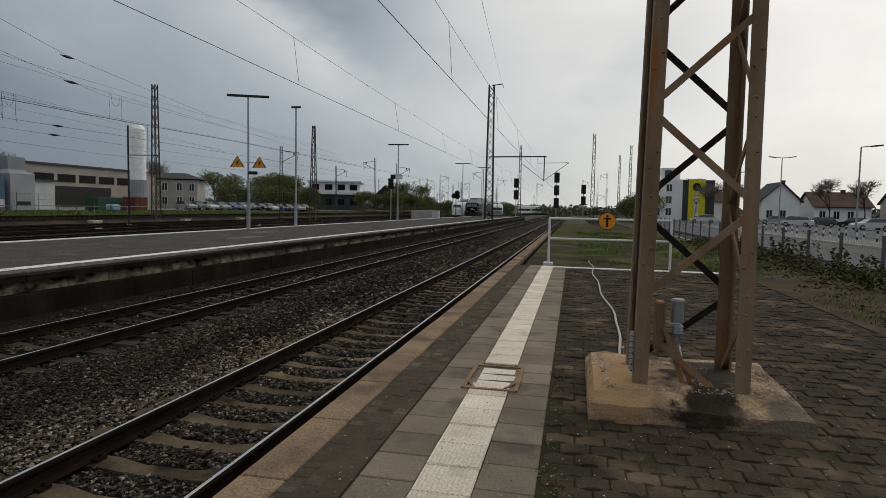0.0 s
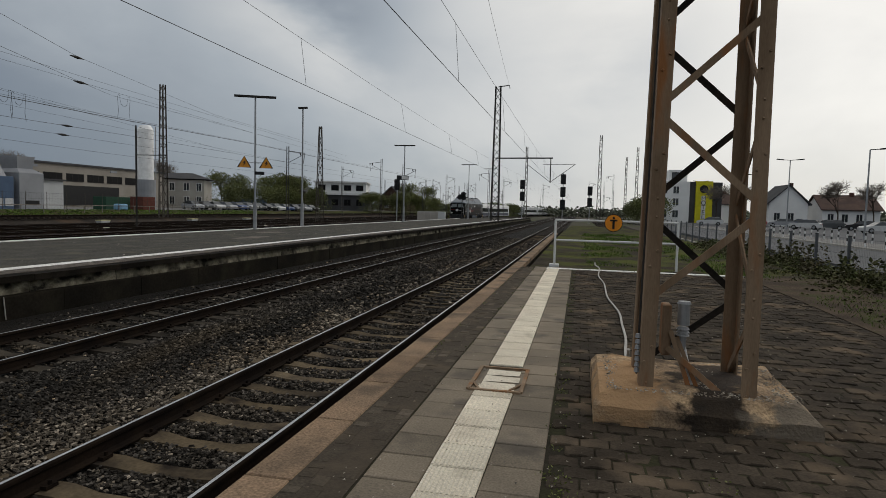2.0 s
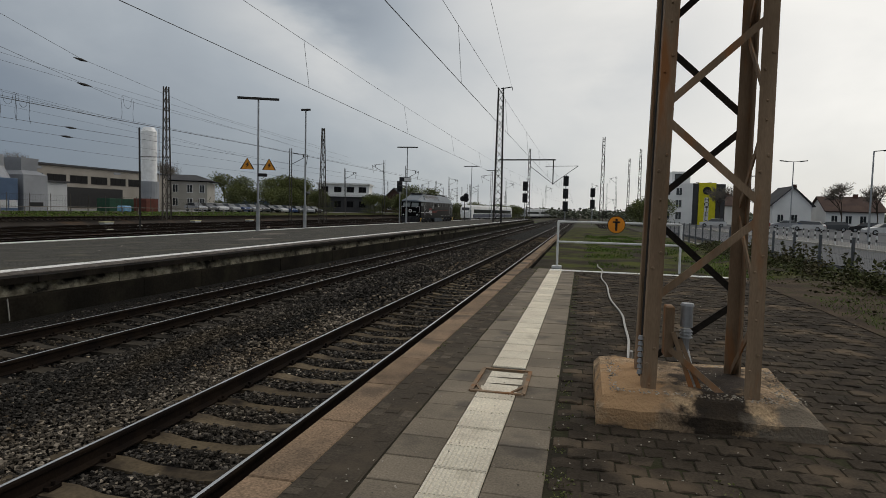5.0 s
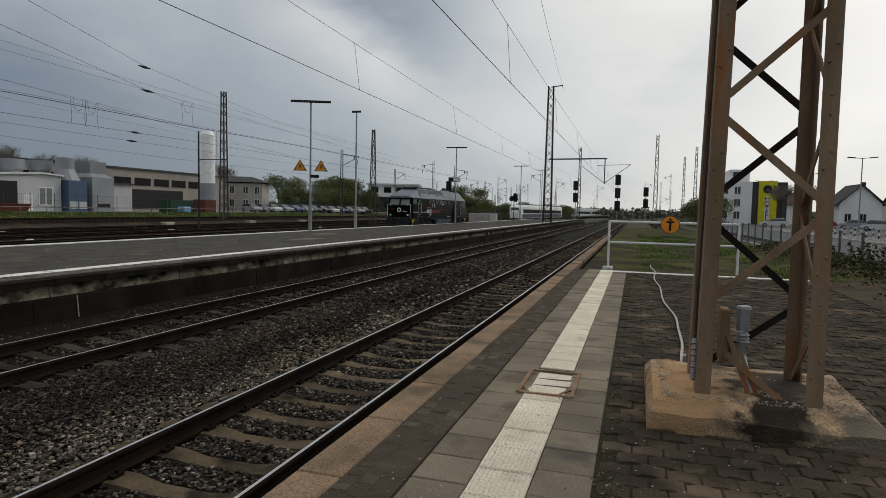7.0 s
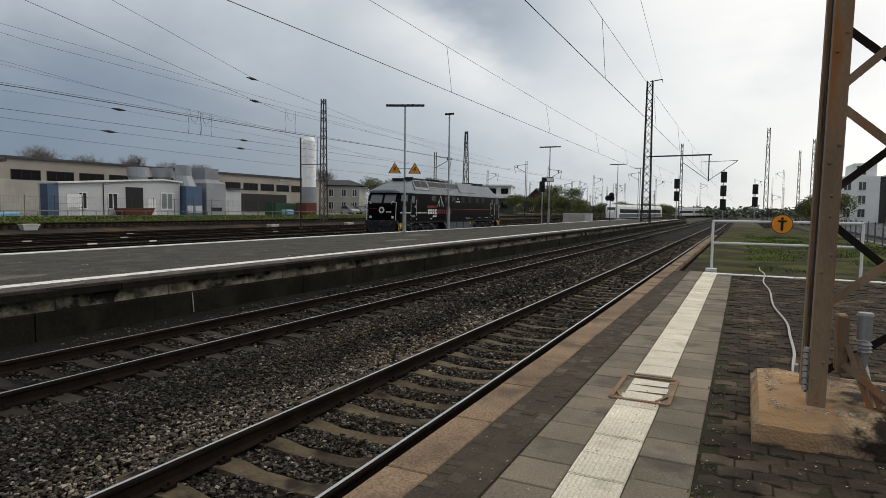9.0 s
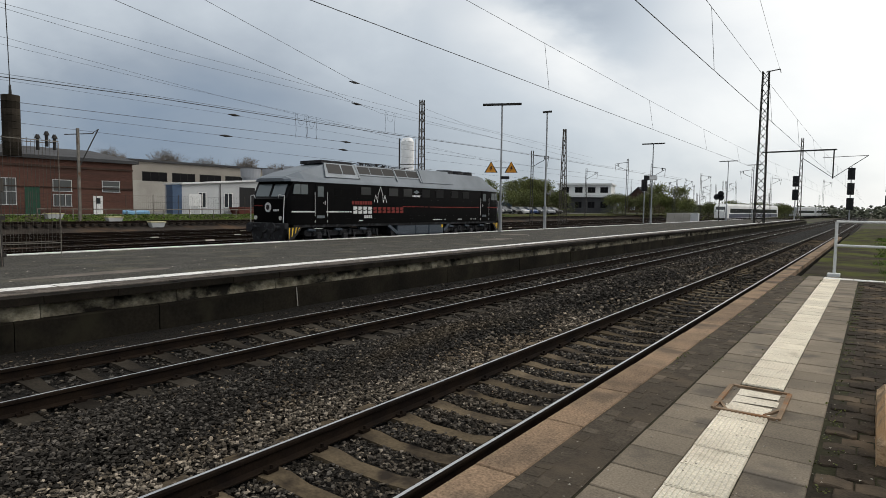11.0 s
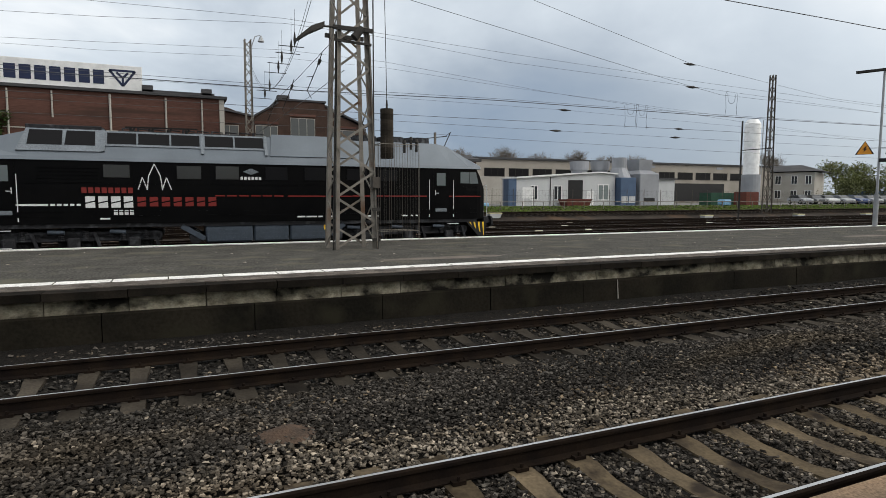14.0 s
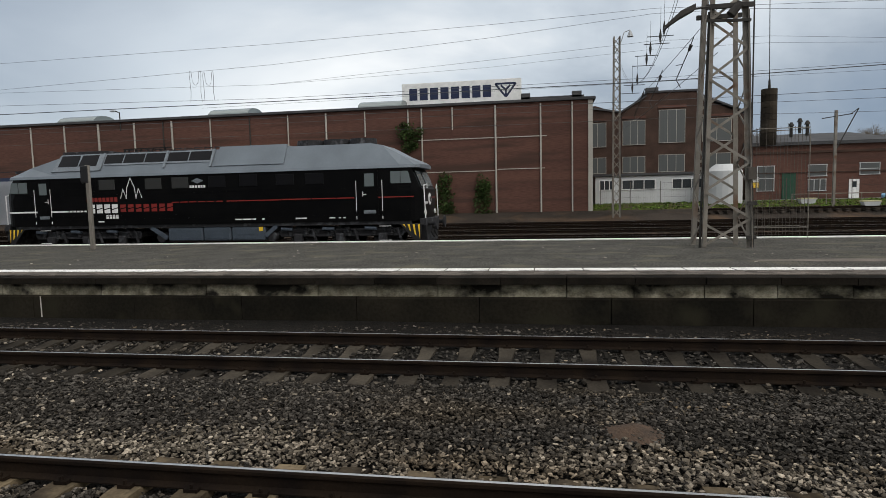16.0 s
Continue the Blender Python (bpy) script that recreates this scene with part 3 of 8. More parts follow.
def make_stones():
    """Loose crushed stone, dense near the camera's stand and sparser along the line."""
    rng = np.random.default_rng(7)
    base = np.array([(-1, -1, -0.6), (1, -0.8, -0.7), (0.9, 1, -0.6), (-0.8, 0.9, -0.7), (-0.7, -0.9, 0.6), (0.8, -0.6, 0.75), (0.6, 0.7, 0.6), (-0.9, 0.6, 0.7)], float)
    quads = np.array([(0, 3, 2, 1), (4, 5, 6, 7), (0, 1, 5, 4), (1, 2, 6, 5), (2, 3, 7, 6), (3, 0, 4, 7)])

    def field(name, n, xr, yr, smin, smax, label, rough=0.7, heap=1.0):
        x = rng.uniform(*xr, n)
        y = rng.uniform(*yr, n)
        d1, d2 = np.abs(x + 3.45), np.abs(x + 8.24)
        on = (np.minimum(d1, d2) < 1.32)
        nearest = np.where(d1 < d2, 0.18, 0.04)
        ph = np.mod(y - nearest + 0.3, 0.6) - 0.3
        keep = ~(on & (np.abs(ph) < 0.125)) | ((x < -4.45) & (x > -5.2) & (rng.random(n) < 0.22))
        keep &= ~((x < -9.7) & (rng.random(n) < 0.4))
        keep &= ~((np.abs(np.minimum(d1, d2) - 0.753) < 0.10))
        x, y, on = x[keep], y[keep], on[keep]
        m = len(x)
        size = rng.uniform(smin, smax, m) * rng.uniform(0.7, 1.15, m)
        bank = np.interp(x, [-10.6, -9.7, -9.4, -7.1, -6.8, -5.9, -5.2, -4.6, -4.25, -2.3, -1.85], [-0.05, -0.03, 0.0, 0.0, 0.05, 0.12, 0.075, 0.0, -0.01, -0.01, 0.03])
        z = BED + bank + 0.02 * np.sin(x * 2.3 + y * 0.7) * np.cos(y * 1.1) + heap * rng.uniform(-0.035, 0.03, m)
        v = base[None] * rng.uniform(0.6, 1.3, (m, 8, 1)) * (size[:, None, None] * (rng.uniform(0.65, 1.2, (m, 1, 3)) * np.array([1.2, 1.0, 0.60])))
        ang = rng.uniform(0, 2 * np.pi, m)
        tilt = rng.uniform(-rough, rough, m)
        c, s, ct, st = np.cos(ang), np.sin(ang), np.cos(tilt), np.sin(tilt)
        vx, vy, vz = v[..., 0], v[..., 1], v[..., 2]
        vy, vz = vy * ct[:, None] - vz * st[:, None], vy * st[:, None] + vz * ct[:, None]
        vx, vy = vx * c[:, None] - vy * s[:, None], vx * s[:, None] + vy * c[:, None]
        pts = np.stack([vx + x[:, None], vy + y[:, None], vz + z[:, None]], -1).reshape(-1, 3)
        fc = (quads[None] + 8 * np.arange(m)[:, None, None]).reshape(-1, 4)
        me = bpy.data.meshes.new(name)
        me.from_pydata(pts.tolist(), [], fc.tolist())
        me.materials.append(M["stone"])
        me.materials.append(M["stone_warm"])
        warm = (x + 0.12 * np.sin(y * 1.7) + rng.normal(0, 0.12, m) > -5.15) & (rng.random(m) < np.where(x > -4.2, 0.10, np.where(y > 12, 0.45, 0.85)))
        warm |= rng.random(m) < 0.06
        me.polygons.foreach_set("material_index", np.repeat(warm.astype(np.int32), 6))
        tagged(new(name, me), label, "ballast", kind="stuff")

    field("ballast_stones", 112000, (-7.0, -1.85), (-6, 8), 0.012, 0.023, "loose grey and brown crushed stones between the rails", 0.9)
    field("ballast_stones", 22000, (-10.6, -7.0), (-11, 13), 0.017, 0.030, "loose grey and brown crushed stones between the rails", 0.9)
    field("ballast_stones", 20000, (-7.0, -1.85), (8, 13), 0.017, 0.030, "loose grey and brown crushed stones between the rails", 1.0)
    field("ballast_stones", 14000, (-7.0, -1.85), (-11, -6), 0.017, 0.032, "loose grey and brown crushed stones between the rails", 0.9)
    field("ballast_stones", 46000, (-10.6, -1.85), (13, 50), 0.026, 0.046, "loose grey and brown crushed stones between the rails", 1.3, 1.5)
    field("ballast_stones", 9000, (-10.6, -1.85), (-45, -11), 0.035, 0.055, "loose grey and brown crushed stones between the rails")


make_stones()

# ---- the far platform, which falls gently towards the siding ----
FX0, FZ0, FX1, FZ1 = -10.85, 0.04, -22.55, -0.155
FY0, FY1 = -90.0, 138.0


def far_z(x):
    return FZ0 + (FZ1 - FZ0) * (x - FX0) / (FX1 - FX0)


def make_far_platform():
    bm = bmesh.new()
    pts = [(FX0 - 0.55, far_z(FX0 - 0.55)), (FX1 + 0.14, far_z(FX1 + 0.14)), (FX1 + 0.14, -1.2), (FX0 - 0.55, -1.2)]
    prism(bm, pts, "y", FY0, FY1)
    p = part("far_platform", bm, M["asphalt"])
    tagged(p, "long island platform of worn dark asphalt", "platform", kind="structure")
    # white lines
    bm = bmesh.new()
    rnd = random.Random(3)
    y = FY0
    while y < FY1:
        n = rnd.uniform(0.9, 1.1)
        xa, xb = -12.02, -12.52
        a, b = y + 0.012, y + n - 0.012
        vs = [bm.verts.new(c) for c in ((xa, a, far_z(xa) + 0.006), (xb, a, far_z(xb) + 0.006), (xb, b, far_z(xb) + 0.006), (xa, b, far_z(xa) + 0.006))]
        bm.faces.new(vs)
        y += n
    part("safety_line", bm, M["white_line"], p, "worn white safety line on the platform")
    bm = bmesh.new()
    prism(bm, [(FX1 + 0.14, -0.35), (FX1, -0.35), (FX1, FZ1 + 0.03), (FX1 + 0.48, FZ1 + 0.04), (FX1 + 0.48, FZ1 - 0.01), (FX1 + 0.14, FZ1 - 0.01)], "y", FY0, FY1)
    part("kerb", bm, M["white_line"], p, "white painted kerb on the siding side")
    # pavers between white line and edge slab
    bm = bmesh.new()
    for k in range(int((60 + 30) / 0.2)):
        y = -30 + k * 0.2
        for j in range(6):
            xa = -11.33 - j * 0.112
            box(bm, xa - 0.106, xa, y + 0.003 + 0.1 * (j % 2), y + 0.197 + 0.1 * (j % 2), far_z(xa) - 0.05, far_z(xa) + 0.010 + rnd.uniform(-0.003, 0.003))
    part("edge_pavers", bm, M["edge_paver"], p, "rows of small grey pavers along the edge", "stuff")
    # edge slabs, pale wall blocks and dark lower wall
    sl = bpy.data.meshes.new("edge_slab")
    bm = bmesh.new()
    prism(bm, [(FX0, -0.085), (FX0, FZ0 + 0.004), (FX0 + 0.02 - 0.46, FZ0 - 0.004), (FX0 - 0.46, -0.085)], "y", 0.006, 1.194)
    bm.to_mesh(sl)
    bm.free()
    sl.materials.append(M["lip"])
    bk = bpy.data.meshes.new("wall_block")
    bm = bmesh.new()
    prism(bm, [(FX0 - 0.14, -0.335), (FX0 - 0.17, -0.09), (FX0 - 0.5, -0.09), (FX0 - 0.5, -0.335)], "y", 0.008, 1.192)
    bm.to_mesh(bk)
    bm.free()
    bk.materials.append(M["wall_light"])
    for k in range(int((95 + 24) / 1.2)):
        y = -26 + 1.2 * k
        for name, me in (("edge_slab", sl), ("wall_block", bk)):
            ob = new(name, me)
            ob.parent = p
            ob.location = (rnd.uniform(-0.012, 0.012), y, rnd.uniform(-0.005, 0.004))
    for ya, yb in ((FY0, -26.01), (92.9, FY1)):
        bm = bmesh.new()
        prism(bm, [(FX0, -0.085), (FX0, FZ0 + 0.004), (FX0 - 0.46, FZ0 - 0.004), (FX0 - 0.46, -0.085)], "y", ya, yb)
        part("edge_slab", bm, M["lip"], p)
        bm = bmesh.new()
        prism(bm, [(FX0 - 0.14, -0.335), (FX0 - 0.17, -0.09), (FX0 - 0.5, -0.09), (FX0 - 0.5, -0.335)], "y", ya, yb)
        part("wall_block", bm, M["wall_light"], p)
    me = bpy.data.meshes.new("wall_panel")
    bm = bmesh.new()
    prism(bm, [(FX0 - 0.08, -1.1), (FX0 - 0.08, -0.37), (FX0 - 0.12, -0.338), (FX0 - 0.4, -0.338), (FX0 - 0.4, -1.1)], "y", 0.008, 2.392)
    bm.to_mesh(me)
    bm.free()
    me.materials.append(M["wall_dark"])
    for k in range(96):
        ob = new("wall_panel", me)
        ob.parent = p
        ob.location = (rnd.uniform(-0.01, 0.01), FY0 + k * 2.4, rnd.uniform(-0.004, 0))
    # thin cable and its pipe against the wall
    bm = bmesh.new()
    for y in (9.35, -10.6):
        rod(bm, (FX0 - 0.06, y, -0.36), (FX0 - 0.04, y + 0.02, -0.80), 0.012, n=6)
    part("pipe", bm, M["pale_conc"], p, "thin pale pipes running down the wall")
    # repair patches on the asphalt
    for x, y, a, b in ((-15.6, 26.5, 1.6, 0.5), (-14.0, 6.3, 2.0, 0.35), (-18.2, 33.0, 1.2, 0.8)):
        bm = bmesh.new()
        ring = [(x + b * math.cos(t) * (1 + 0.2 * math.sin(3 * t)), y + a * math.sin(t) * (1 + 0.15 * math.cos(2 * t))) for t in np.linspace(0, 2 * math.pi, 18)[:-1]]
        bm.faces.new([bm.verts.new((u, v, far_z(u) + 0.004)) for u, v in ring])
        part("asphalt_patch", bm, M["edge_paver"], p, "paler repair patch in the asphalt")


make_far_platform()


# ---- the platform underfoot ----
def make_near_platform():
    bm = bx(-1.55, 6.5, -45, 17.0, -0.95, -0.012)
    p = part("near_platform", bm, M["joint"])
    tagged(p, "station platform with paving slabs, tactile strip and cobbles", "platform", kind="structure")
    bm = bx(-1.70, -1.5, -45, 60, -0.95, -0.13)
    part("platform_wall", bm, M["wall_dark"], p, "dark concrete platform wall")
    rnd = random.Random(11)

    def slab_mesh(name, w, l, h, material, bevel=0.006, ridges=0):
        b = bmesh.new()
        box(b, -w / 2, w / 2, -l / 2, l / 2, -h, 0, bevel)
        if ridges:
            step = w / ridges
            for i in range(ridges):
                x = -w / 2 + step * (i + 0.5)
                box(b, x - step * 0.28, x + step * 0.28, -l / 2 + 0.006, l / 2 - 0.006, -0.002, 0.005)
        me = bpy.data.meshes.new(name)
        b.to_mesh(me)
        b.free()
        me.materials.append(material)
        return me

    edge = slab_mesh("edge_slab", 0.294, 0.992, 0.14, M["edge_slab"], 0.008)
    slab = slab_mesh("paving_slab", 0.340, 0.354, 0.06, M["slab"])
    tact = slab_mesh("tactile_tile", 0.338, 0.354, 0.06, M["tactile"], 0.004, 12)
    BONE = [(-0.097, -0.068), (-0.070, -0.090), (-0.028, -0.066), (0.028, -0.066), (0.070, -0.090), (0.097, -0.068), (0.097, 0.068), (0.070, 0.072), (0.028, 0.094), (-0.028, 0.094), (-0.070, 0.072), (-0.097, 0.068)]

    def bone(b, x, y, z, turn=0.0, k=1.0):
        """One double-T paver with a worn upper rim."""
        c, s_ = math.cos(turn), math.sin(turn)
        rings = []
        for g, h in ((1.0, -0.05), (1.0, -0.008), (0.93, 0.0)):
            rings.append([b.verts.new((x + (px * c - py * s_) * g * k, y + (px * s_ + py * c) * g * k, z + h)) for px, py in BONE])
        for lo, hi in zip(rings, rings[1:]):
            for q in range(12):
                b.faces.new((lo[q], lo[(q + 1) % 12], hi[(q + 1) % 12], hi[q]))
        b.faces.new(rings[-1])

    pv = bpy.data.meshes.new("paver")
    bb = bmesh.new()
    bone(bb, 0, 0, 0)
    bb.to_mesh(pv)
    bb.free()
    pv.materials.append(M["paver"])

    def lay(name, me, x, y, z, rz=0.0, tilt=0.0):
        ob = new(name, me)
        ob.parent = p
        ob.matrix_world = pose(x, y, z, rnd.uniform(-tilt, tilt), rnd.uniform(-tilt, tilt), rz + rnd.uniform(-0.3, 0.3))

    for k in range(-22, 46):
        lay("edge_slab", edge, -1.678, 0.43 + k * 1.0, rnd.uniform(-0.006, 0.002), 0, 0.2)
    for k in range(-16, 46):
        y = 0.62 + 0.3625 * k
        hatch = 4.98 < y < 5.75
        for x in (-0.978, -0.289):
            lay("paving_slab", slab, x, y + 0.11, rnd.uniform(-0.004, 0.003), 0, 0.25)
        if not hatch:
            lay("tactile_tile", tact, -0.634, y, rnd.uniform(-0.003, 0.003), 0, 0.2)
    # cobbles: the nearest field as single stones, the rest in one mesh
    rest = bmesh.new()
    count = 0
    for k in range(-40, 103):
        y = k * 0.165 + 0.02
        for i in range(-1, 33):
            x = 0.0 + i * 0.200 + (0.1 if k % 2 else 0.0)
            if x > 6.4 or x < -0.01:
                continue
            if 0.26 < x < 1.72 and 4.55 < y < 5.75:
                continue
            z = rnd.uniform(-0.012, 0.006)
            if 2.3 < y < 4.45 and 0.0 <= x < 3.6 and count < 295:
                lay("paver", pv, x, y, z, rnd.uniform(-1.5, 1.5), 2.0)
                count += 1
            else:
                bone(rest, x, y, z, rnd.uniform(-0.03, 0.03))
    setts = bmesh.new()
    # small uneven setts between edge slab and slabs
    for i, (xc, w) in enumerate(((-1.468, 0.106), (-1.350, 0.110), (-1.228, 0.112))):
        y = -6.5
        while y < 17.0:
            l = rnd.uniform(0.09, 0.18)
            x = xc + rnd.uniform(-0.012, 0.012)
            q = rnd.uniform(-0.012, 0.012)
            zt = rnd.uniform(-0.016, 0.0)
            lo = [(x - w / 2, y, -0.06), (x + w / 2, y + q, -0.06), (x + w / 2, y + l - 0.012 + q, -0.06), (x - w / 2, y + l - 0.012, -0.06)]
            mid = [(a, b, zt - 0.010) for a, b, _ in lo]
            cx, cy = x, y + l / 2
            top = [(cx + (a - cx) * 0.84, cy + (b - cy) * 0.84, zt) for a, b, _ in lo]
            loft(setts, [lo, mid, top])
            y += l
    part("joint_sand", bx(-1.526, -1.166, -7, 16.7, -0.03, -0.008), M["sett"], p, "dusty sand between the setts")
    part("sett_strip", setts, M["sett"], p, "uneven dusty setts along the edge slabs", "stuff")
    part("paver_field", rest, M["paver_joined"], p, "dark worn concrete pavers with mossy joints", "stuff")
    # white cross line at the platform's end
    bm = bmesh.new()
    x = -0.8
    while x < 4.3:
        w = rnd.uniform(0.28, 0.32)
        box(bm, x, x + w - 0.012, 16.72, 16.98, -0.05, 0.008, 0.004)
        x += w
    part("end_line", bm, M["white_line"], p, "row of white stones across the platform's end")
    # service hatch in a rusty frame
    bm = bmesh.new()
    for a, b in (((-0.86, 4.96), (-0.40, 4.96)), ((-0.40, 4.96), (-0.40, 5.74)), ((-0.40, 5.74), (-0.86, 5.74)), ((-0.86, 5.74), (-0.86, 4.96))):
        beam(bm, (*a, 0.0), (*b, 0.0), 0.035, 0.03)
    for a, b in (((-0.86, 5.2), (-0.76, 4.96)), ((-0.40, 5.25), (-0.50, 5.0))):
        beam(bm, (*a, 0.004), (*b, 0.004), 0.02, 0.02)
    part("hatch_frame", bm, M["rust_paint"], p, "rusty angle-iron hatch frame")
    bm = bx(-0.84, -0.42, 4.98, 5.72, -0.05, -0.004)
    part("hatch_lid", bm, M["slab"], p, "grey concrete hatch lid")
    bm = bmesh.new()
    for ya, yb, xa, xb in ((5.03, 5.24, -0.775, -0.47), (5.25, 5.46, -0.775, -0.445), (5.47, 5.68, -0.775, -0.46)):
        bm.faces.new([bm.verts.new(c) for c in ((xa, ya, 0.002), (xb, ya + 0.03, 0.002), (xb, yb - 0.02, 0.002), (xa, yb, 0.002))])
    part("hatch_tile", bm, M["tactile"], p, "cream tiles set in the hatch lid")
    # overgrown strip past the end
    bm = bmesh.new()
    rows = []
    for j in range(60):
        y = 17.02 + j * 1.6
        rows.append([(x, y, -0.07 + 0.05 * noise.noise((x * 0.8, y * 0.5, 5.0)) - (0.7 if x < -1.4 else 0.0) - max(0, y - 45) * 0.012) for x in (-1.72, -1.35, -0.6, 0.2, 1.0, 1.8, 2.6, 3.3, 4.0, 5.0, 6.6)])
    loft(bm, rows, close=False)
    for f in bm.faces:
        f.normal_update()
        if f.normal.z < 0:
            f.normal_flip()
    tagged(part("grass_strip", bm, M["verge_soil"]), "overgrown grass strip past the platform's end", "grass", kind="structure")


make_near_platform()


# ---- masts and overhead line ----
def lattice_mast(label, x, y, z0, h, w, d, top=0.6, step=0.8, leg=0.09, bar=0.05, m="mast", fine=False, turn=0.0, group="lattice masts", lean=0):
    t = thing("lattice_mast", label, "mast", group, pose(x, y, z0, 0, 0, turn))

    def corner(i, z):
        k = 1 - (1 - top) * z / h
        sx, sy = ((-1, -1), (1, -1), (1, 1), (-1, 1))[i]
        return Vector((sx * w / 2 * k, sy * d / 2 * k, z))

    for i in range(4):
        bm = bmesh.new()
        sx, sy = ((-1, -1), (1, -1), (1, 1), (-1, 1))[i]
        a, b = corner(i, 0), corner(i, h)
        beam(bm, a, b, leg, 0.016, (0, 1, 0))
        beam(bm, a + Vector((-sx * leg / 2, 0, 0)) + Vector((0, -sy * leg / 2, 0)), b + Vector((-sx * leg / 2, -sy * leg / 2, 0)), 0.016, leg, (0, 1, 0))
        part("leg", bm, M[m], t)
    n = int(h / step)
    for f in range(4):
        i, j = f, (f + 1) % 4
        bm = bmesh.new()
        for k in range(n):
            za, zb = h * k / n + 0.1, h * (k + 1) / n + 0.1
            if zb > h:
                zb = h
            flip = (k + 1) % 2
            a, b = (corner(i, za), corner(j, zb)) if flip else (corner(j, za), corner(i, zb))
            side = (0, 1, 0) if f in (0, 2) else (1, 0, 0)
            if fine:
                one = bmesh.new()
                beam(one, a, b, bar, 0.012, side)
                part("brace", one, M[m], t)
            else:
                beam(bm, a, b, bar, 0.02, side)
        if fine:
            bm.free()
        else:
            part("lattice_face", bm, M[m], t)
    return t


def near_pylon():
    bm = bmesh.new()
    loft(bm, [[(0.20, 4.42, -0.05), (1.80, 4.48, -0.05), (1.80, 5.82, -0.05), (0.20, 5.80, -0.05)],
              [(0.20, 4.42, 0.13), (1.79, 4.48, 0.10), (1.79, 5.80, 0.14), (0.20, 5.79, 0.16)],
              [(0.24, 4.50, 0.215), (1.70, 4.60, 0.19), (1.72, 5.70, 0.22), (0.25, 5.70, 0.23)],
              [(0.45, 4.62, 0.25), (1.50, 4.70, 0.245), (1.50, 5.55, 0.25), (0.45, 5.55, 0.25)]])
    bmesh.ops.recalc_face_normals(bm, faces=bm.faces)
    bmesh.ops.subdivide_edges(bm, edges=bm.edges[:], cuts=9, use_grid_fill=True)
    for v in bm.verts:
        if v.co.z > 0.02:
            v.co += Vector((0, 0, 0.022 * noise.noise(v.co * 5) + 0.010 * noise.noise(v.co * 17))) + Vector((0.008 * noise.noise(v.co * 9), 0.010 * noise.noise(v.co * 8 + Vector((3, 3, 3))), 0))
    bm.normal_update()
    p = part("plinth", bm, M["plinth"])
    tagged(p, "chipped concrete plinth stained orange by rust", "plinth")
    t = thing("catenary_mast", "tall rust-brown riveted lattice mast on a stained concrete plinth", "mast", "", (0, 0, 0))
    H = 9.6

    def cor(i, z):
        k = 1 - 0.25 * z / H
        cx, cy = 0.957, 4.98
        sx, sy = ((-1, -1), (1, -1), (1, 1), (-1, 1))[i]
        return Vector((cx + sx * 0.37 * k + 0.0067 * z, cy + sy * 0.34 * k, z))

    L = 0.108
    for i in range(4):
        sx, sy = ((-1, -1), (1, -1), (1, 1), (-1, 1))[i]
        a, b = cor(i, 0.20), cor(i, H)
        bm = bmesh.new()
        beam(bm, a, b, L, 0.014, (0, 1, 0))
        o = Vector((sx * (L / 2 - 0.007), -sy * (L / 2), 0))
        beam(bm, a + o, b + o, 0.014, L, (0, 1, 0))
        for z in np.arange(0.5, H - 0.2, 0.74):
            for dz, dx in ((-0.06, -0.025), (0.06, 0.025)):
                c = cor(i, z + dz) + Vector((dx, sy * 0.007, 0))
                rod(bm, c, c + Vector((0, sy * 0.012, 0)), 0.013, 0.009, 6)
        part("leg", bm, M["rust_paint"], t, "rusty angle-iron leg with rivets")
    zs = [0.11 + 0.735 * k for k in range(13)]
    for f in range(4):
        i, j = f, (f + 1) % 4
        for k in range(1 if f == 0 else 0, 12):
            za, zb = zs[k] + 0.10, zs[k + 1]
            if za < 0.22:
                za = 0.26
            flip = k % 2
            a, b = (cor(i, za), cor(j, zb)) if flip else (cor(j, za), cor(i, zb))
            side = (0, 1, 0) if f in (0, 2) else (1, 0, 0)
            bm = bmesh.new()
            beam(bm, a, b, 0.054, 0.012, side)
            # far-face braces take the darkened colour as painted shade
            part("brace", bm, M["brace_shade"] if f == 2 else M["rust_paint"], t, "far-side brace darkened to stand for shade" if f == 2 else "")
    # dark rods up the mast's side, standing for the leg's flange in shade
    for dx, r in ((-0.012, 0.013), (-0.036, 0.009)):
        bm = bmesh.new()
        rod(bm, cor(3, 0.24) + Vector((dx, -0.30, 0)), cor(3, 6.0) + Vector((dx, -0.30, 0)), r, n=8)
        part("conduit", bm, M["dark_steel"], t, "dark rod standing for the shaded flange of the leg")
    bm = bmesh.new()
    c = cor(0, 0.8) + Vector((-0.08, 0.02, 0))
    for z in np.arange(0.35, 0.62, 0.045):
        rod(bm, (c.x, c.y, z), (c.x, c.y, z + 0.03), 0.022, 0.016, 8)
    part("insulator", bm, M["galv"], t, "small ribbed grey cable gland")
    # control box, disc insulator and drive rods between the legs
    bm = bx(0.72, 0.79, 4.86, 5.02, 0.45, 0.86, 0.01)
    part("bracket", bm, M["rust_paint"], t, "rusty bracket plate")
    bm = bmesh.new()
    q = Vector((0.885, 4.90, 0))
    rod(bm, q + Vector((0, 0, 0.70)), q + Vector((0, 0, 0.87)), 0.048, 0.045, 14)
    rod(bm, q + Vector((0, 0, 0.87)), q + Vector((0, 0, 0.89)), 0.054, 0.046, 14)
    for z in (0.615, 0.64, 0.665):
        rod(bm, q + Vector((0, 0, z)), q + Vector((0, 0, z + 0.02)), 0.052, 0.036, 14)
    rod(bm, q + Vector((0, 0, 0.50)), q + Vector((0, 0, 0.62)), 0.026, 0.03, 10)
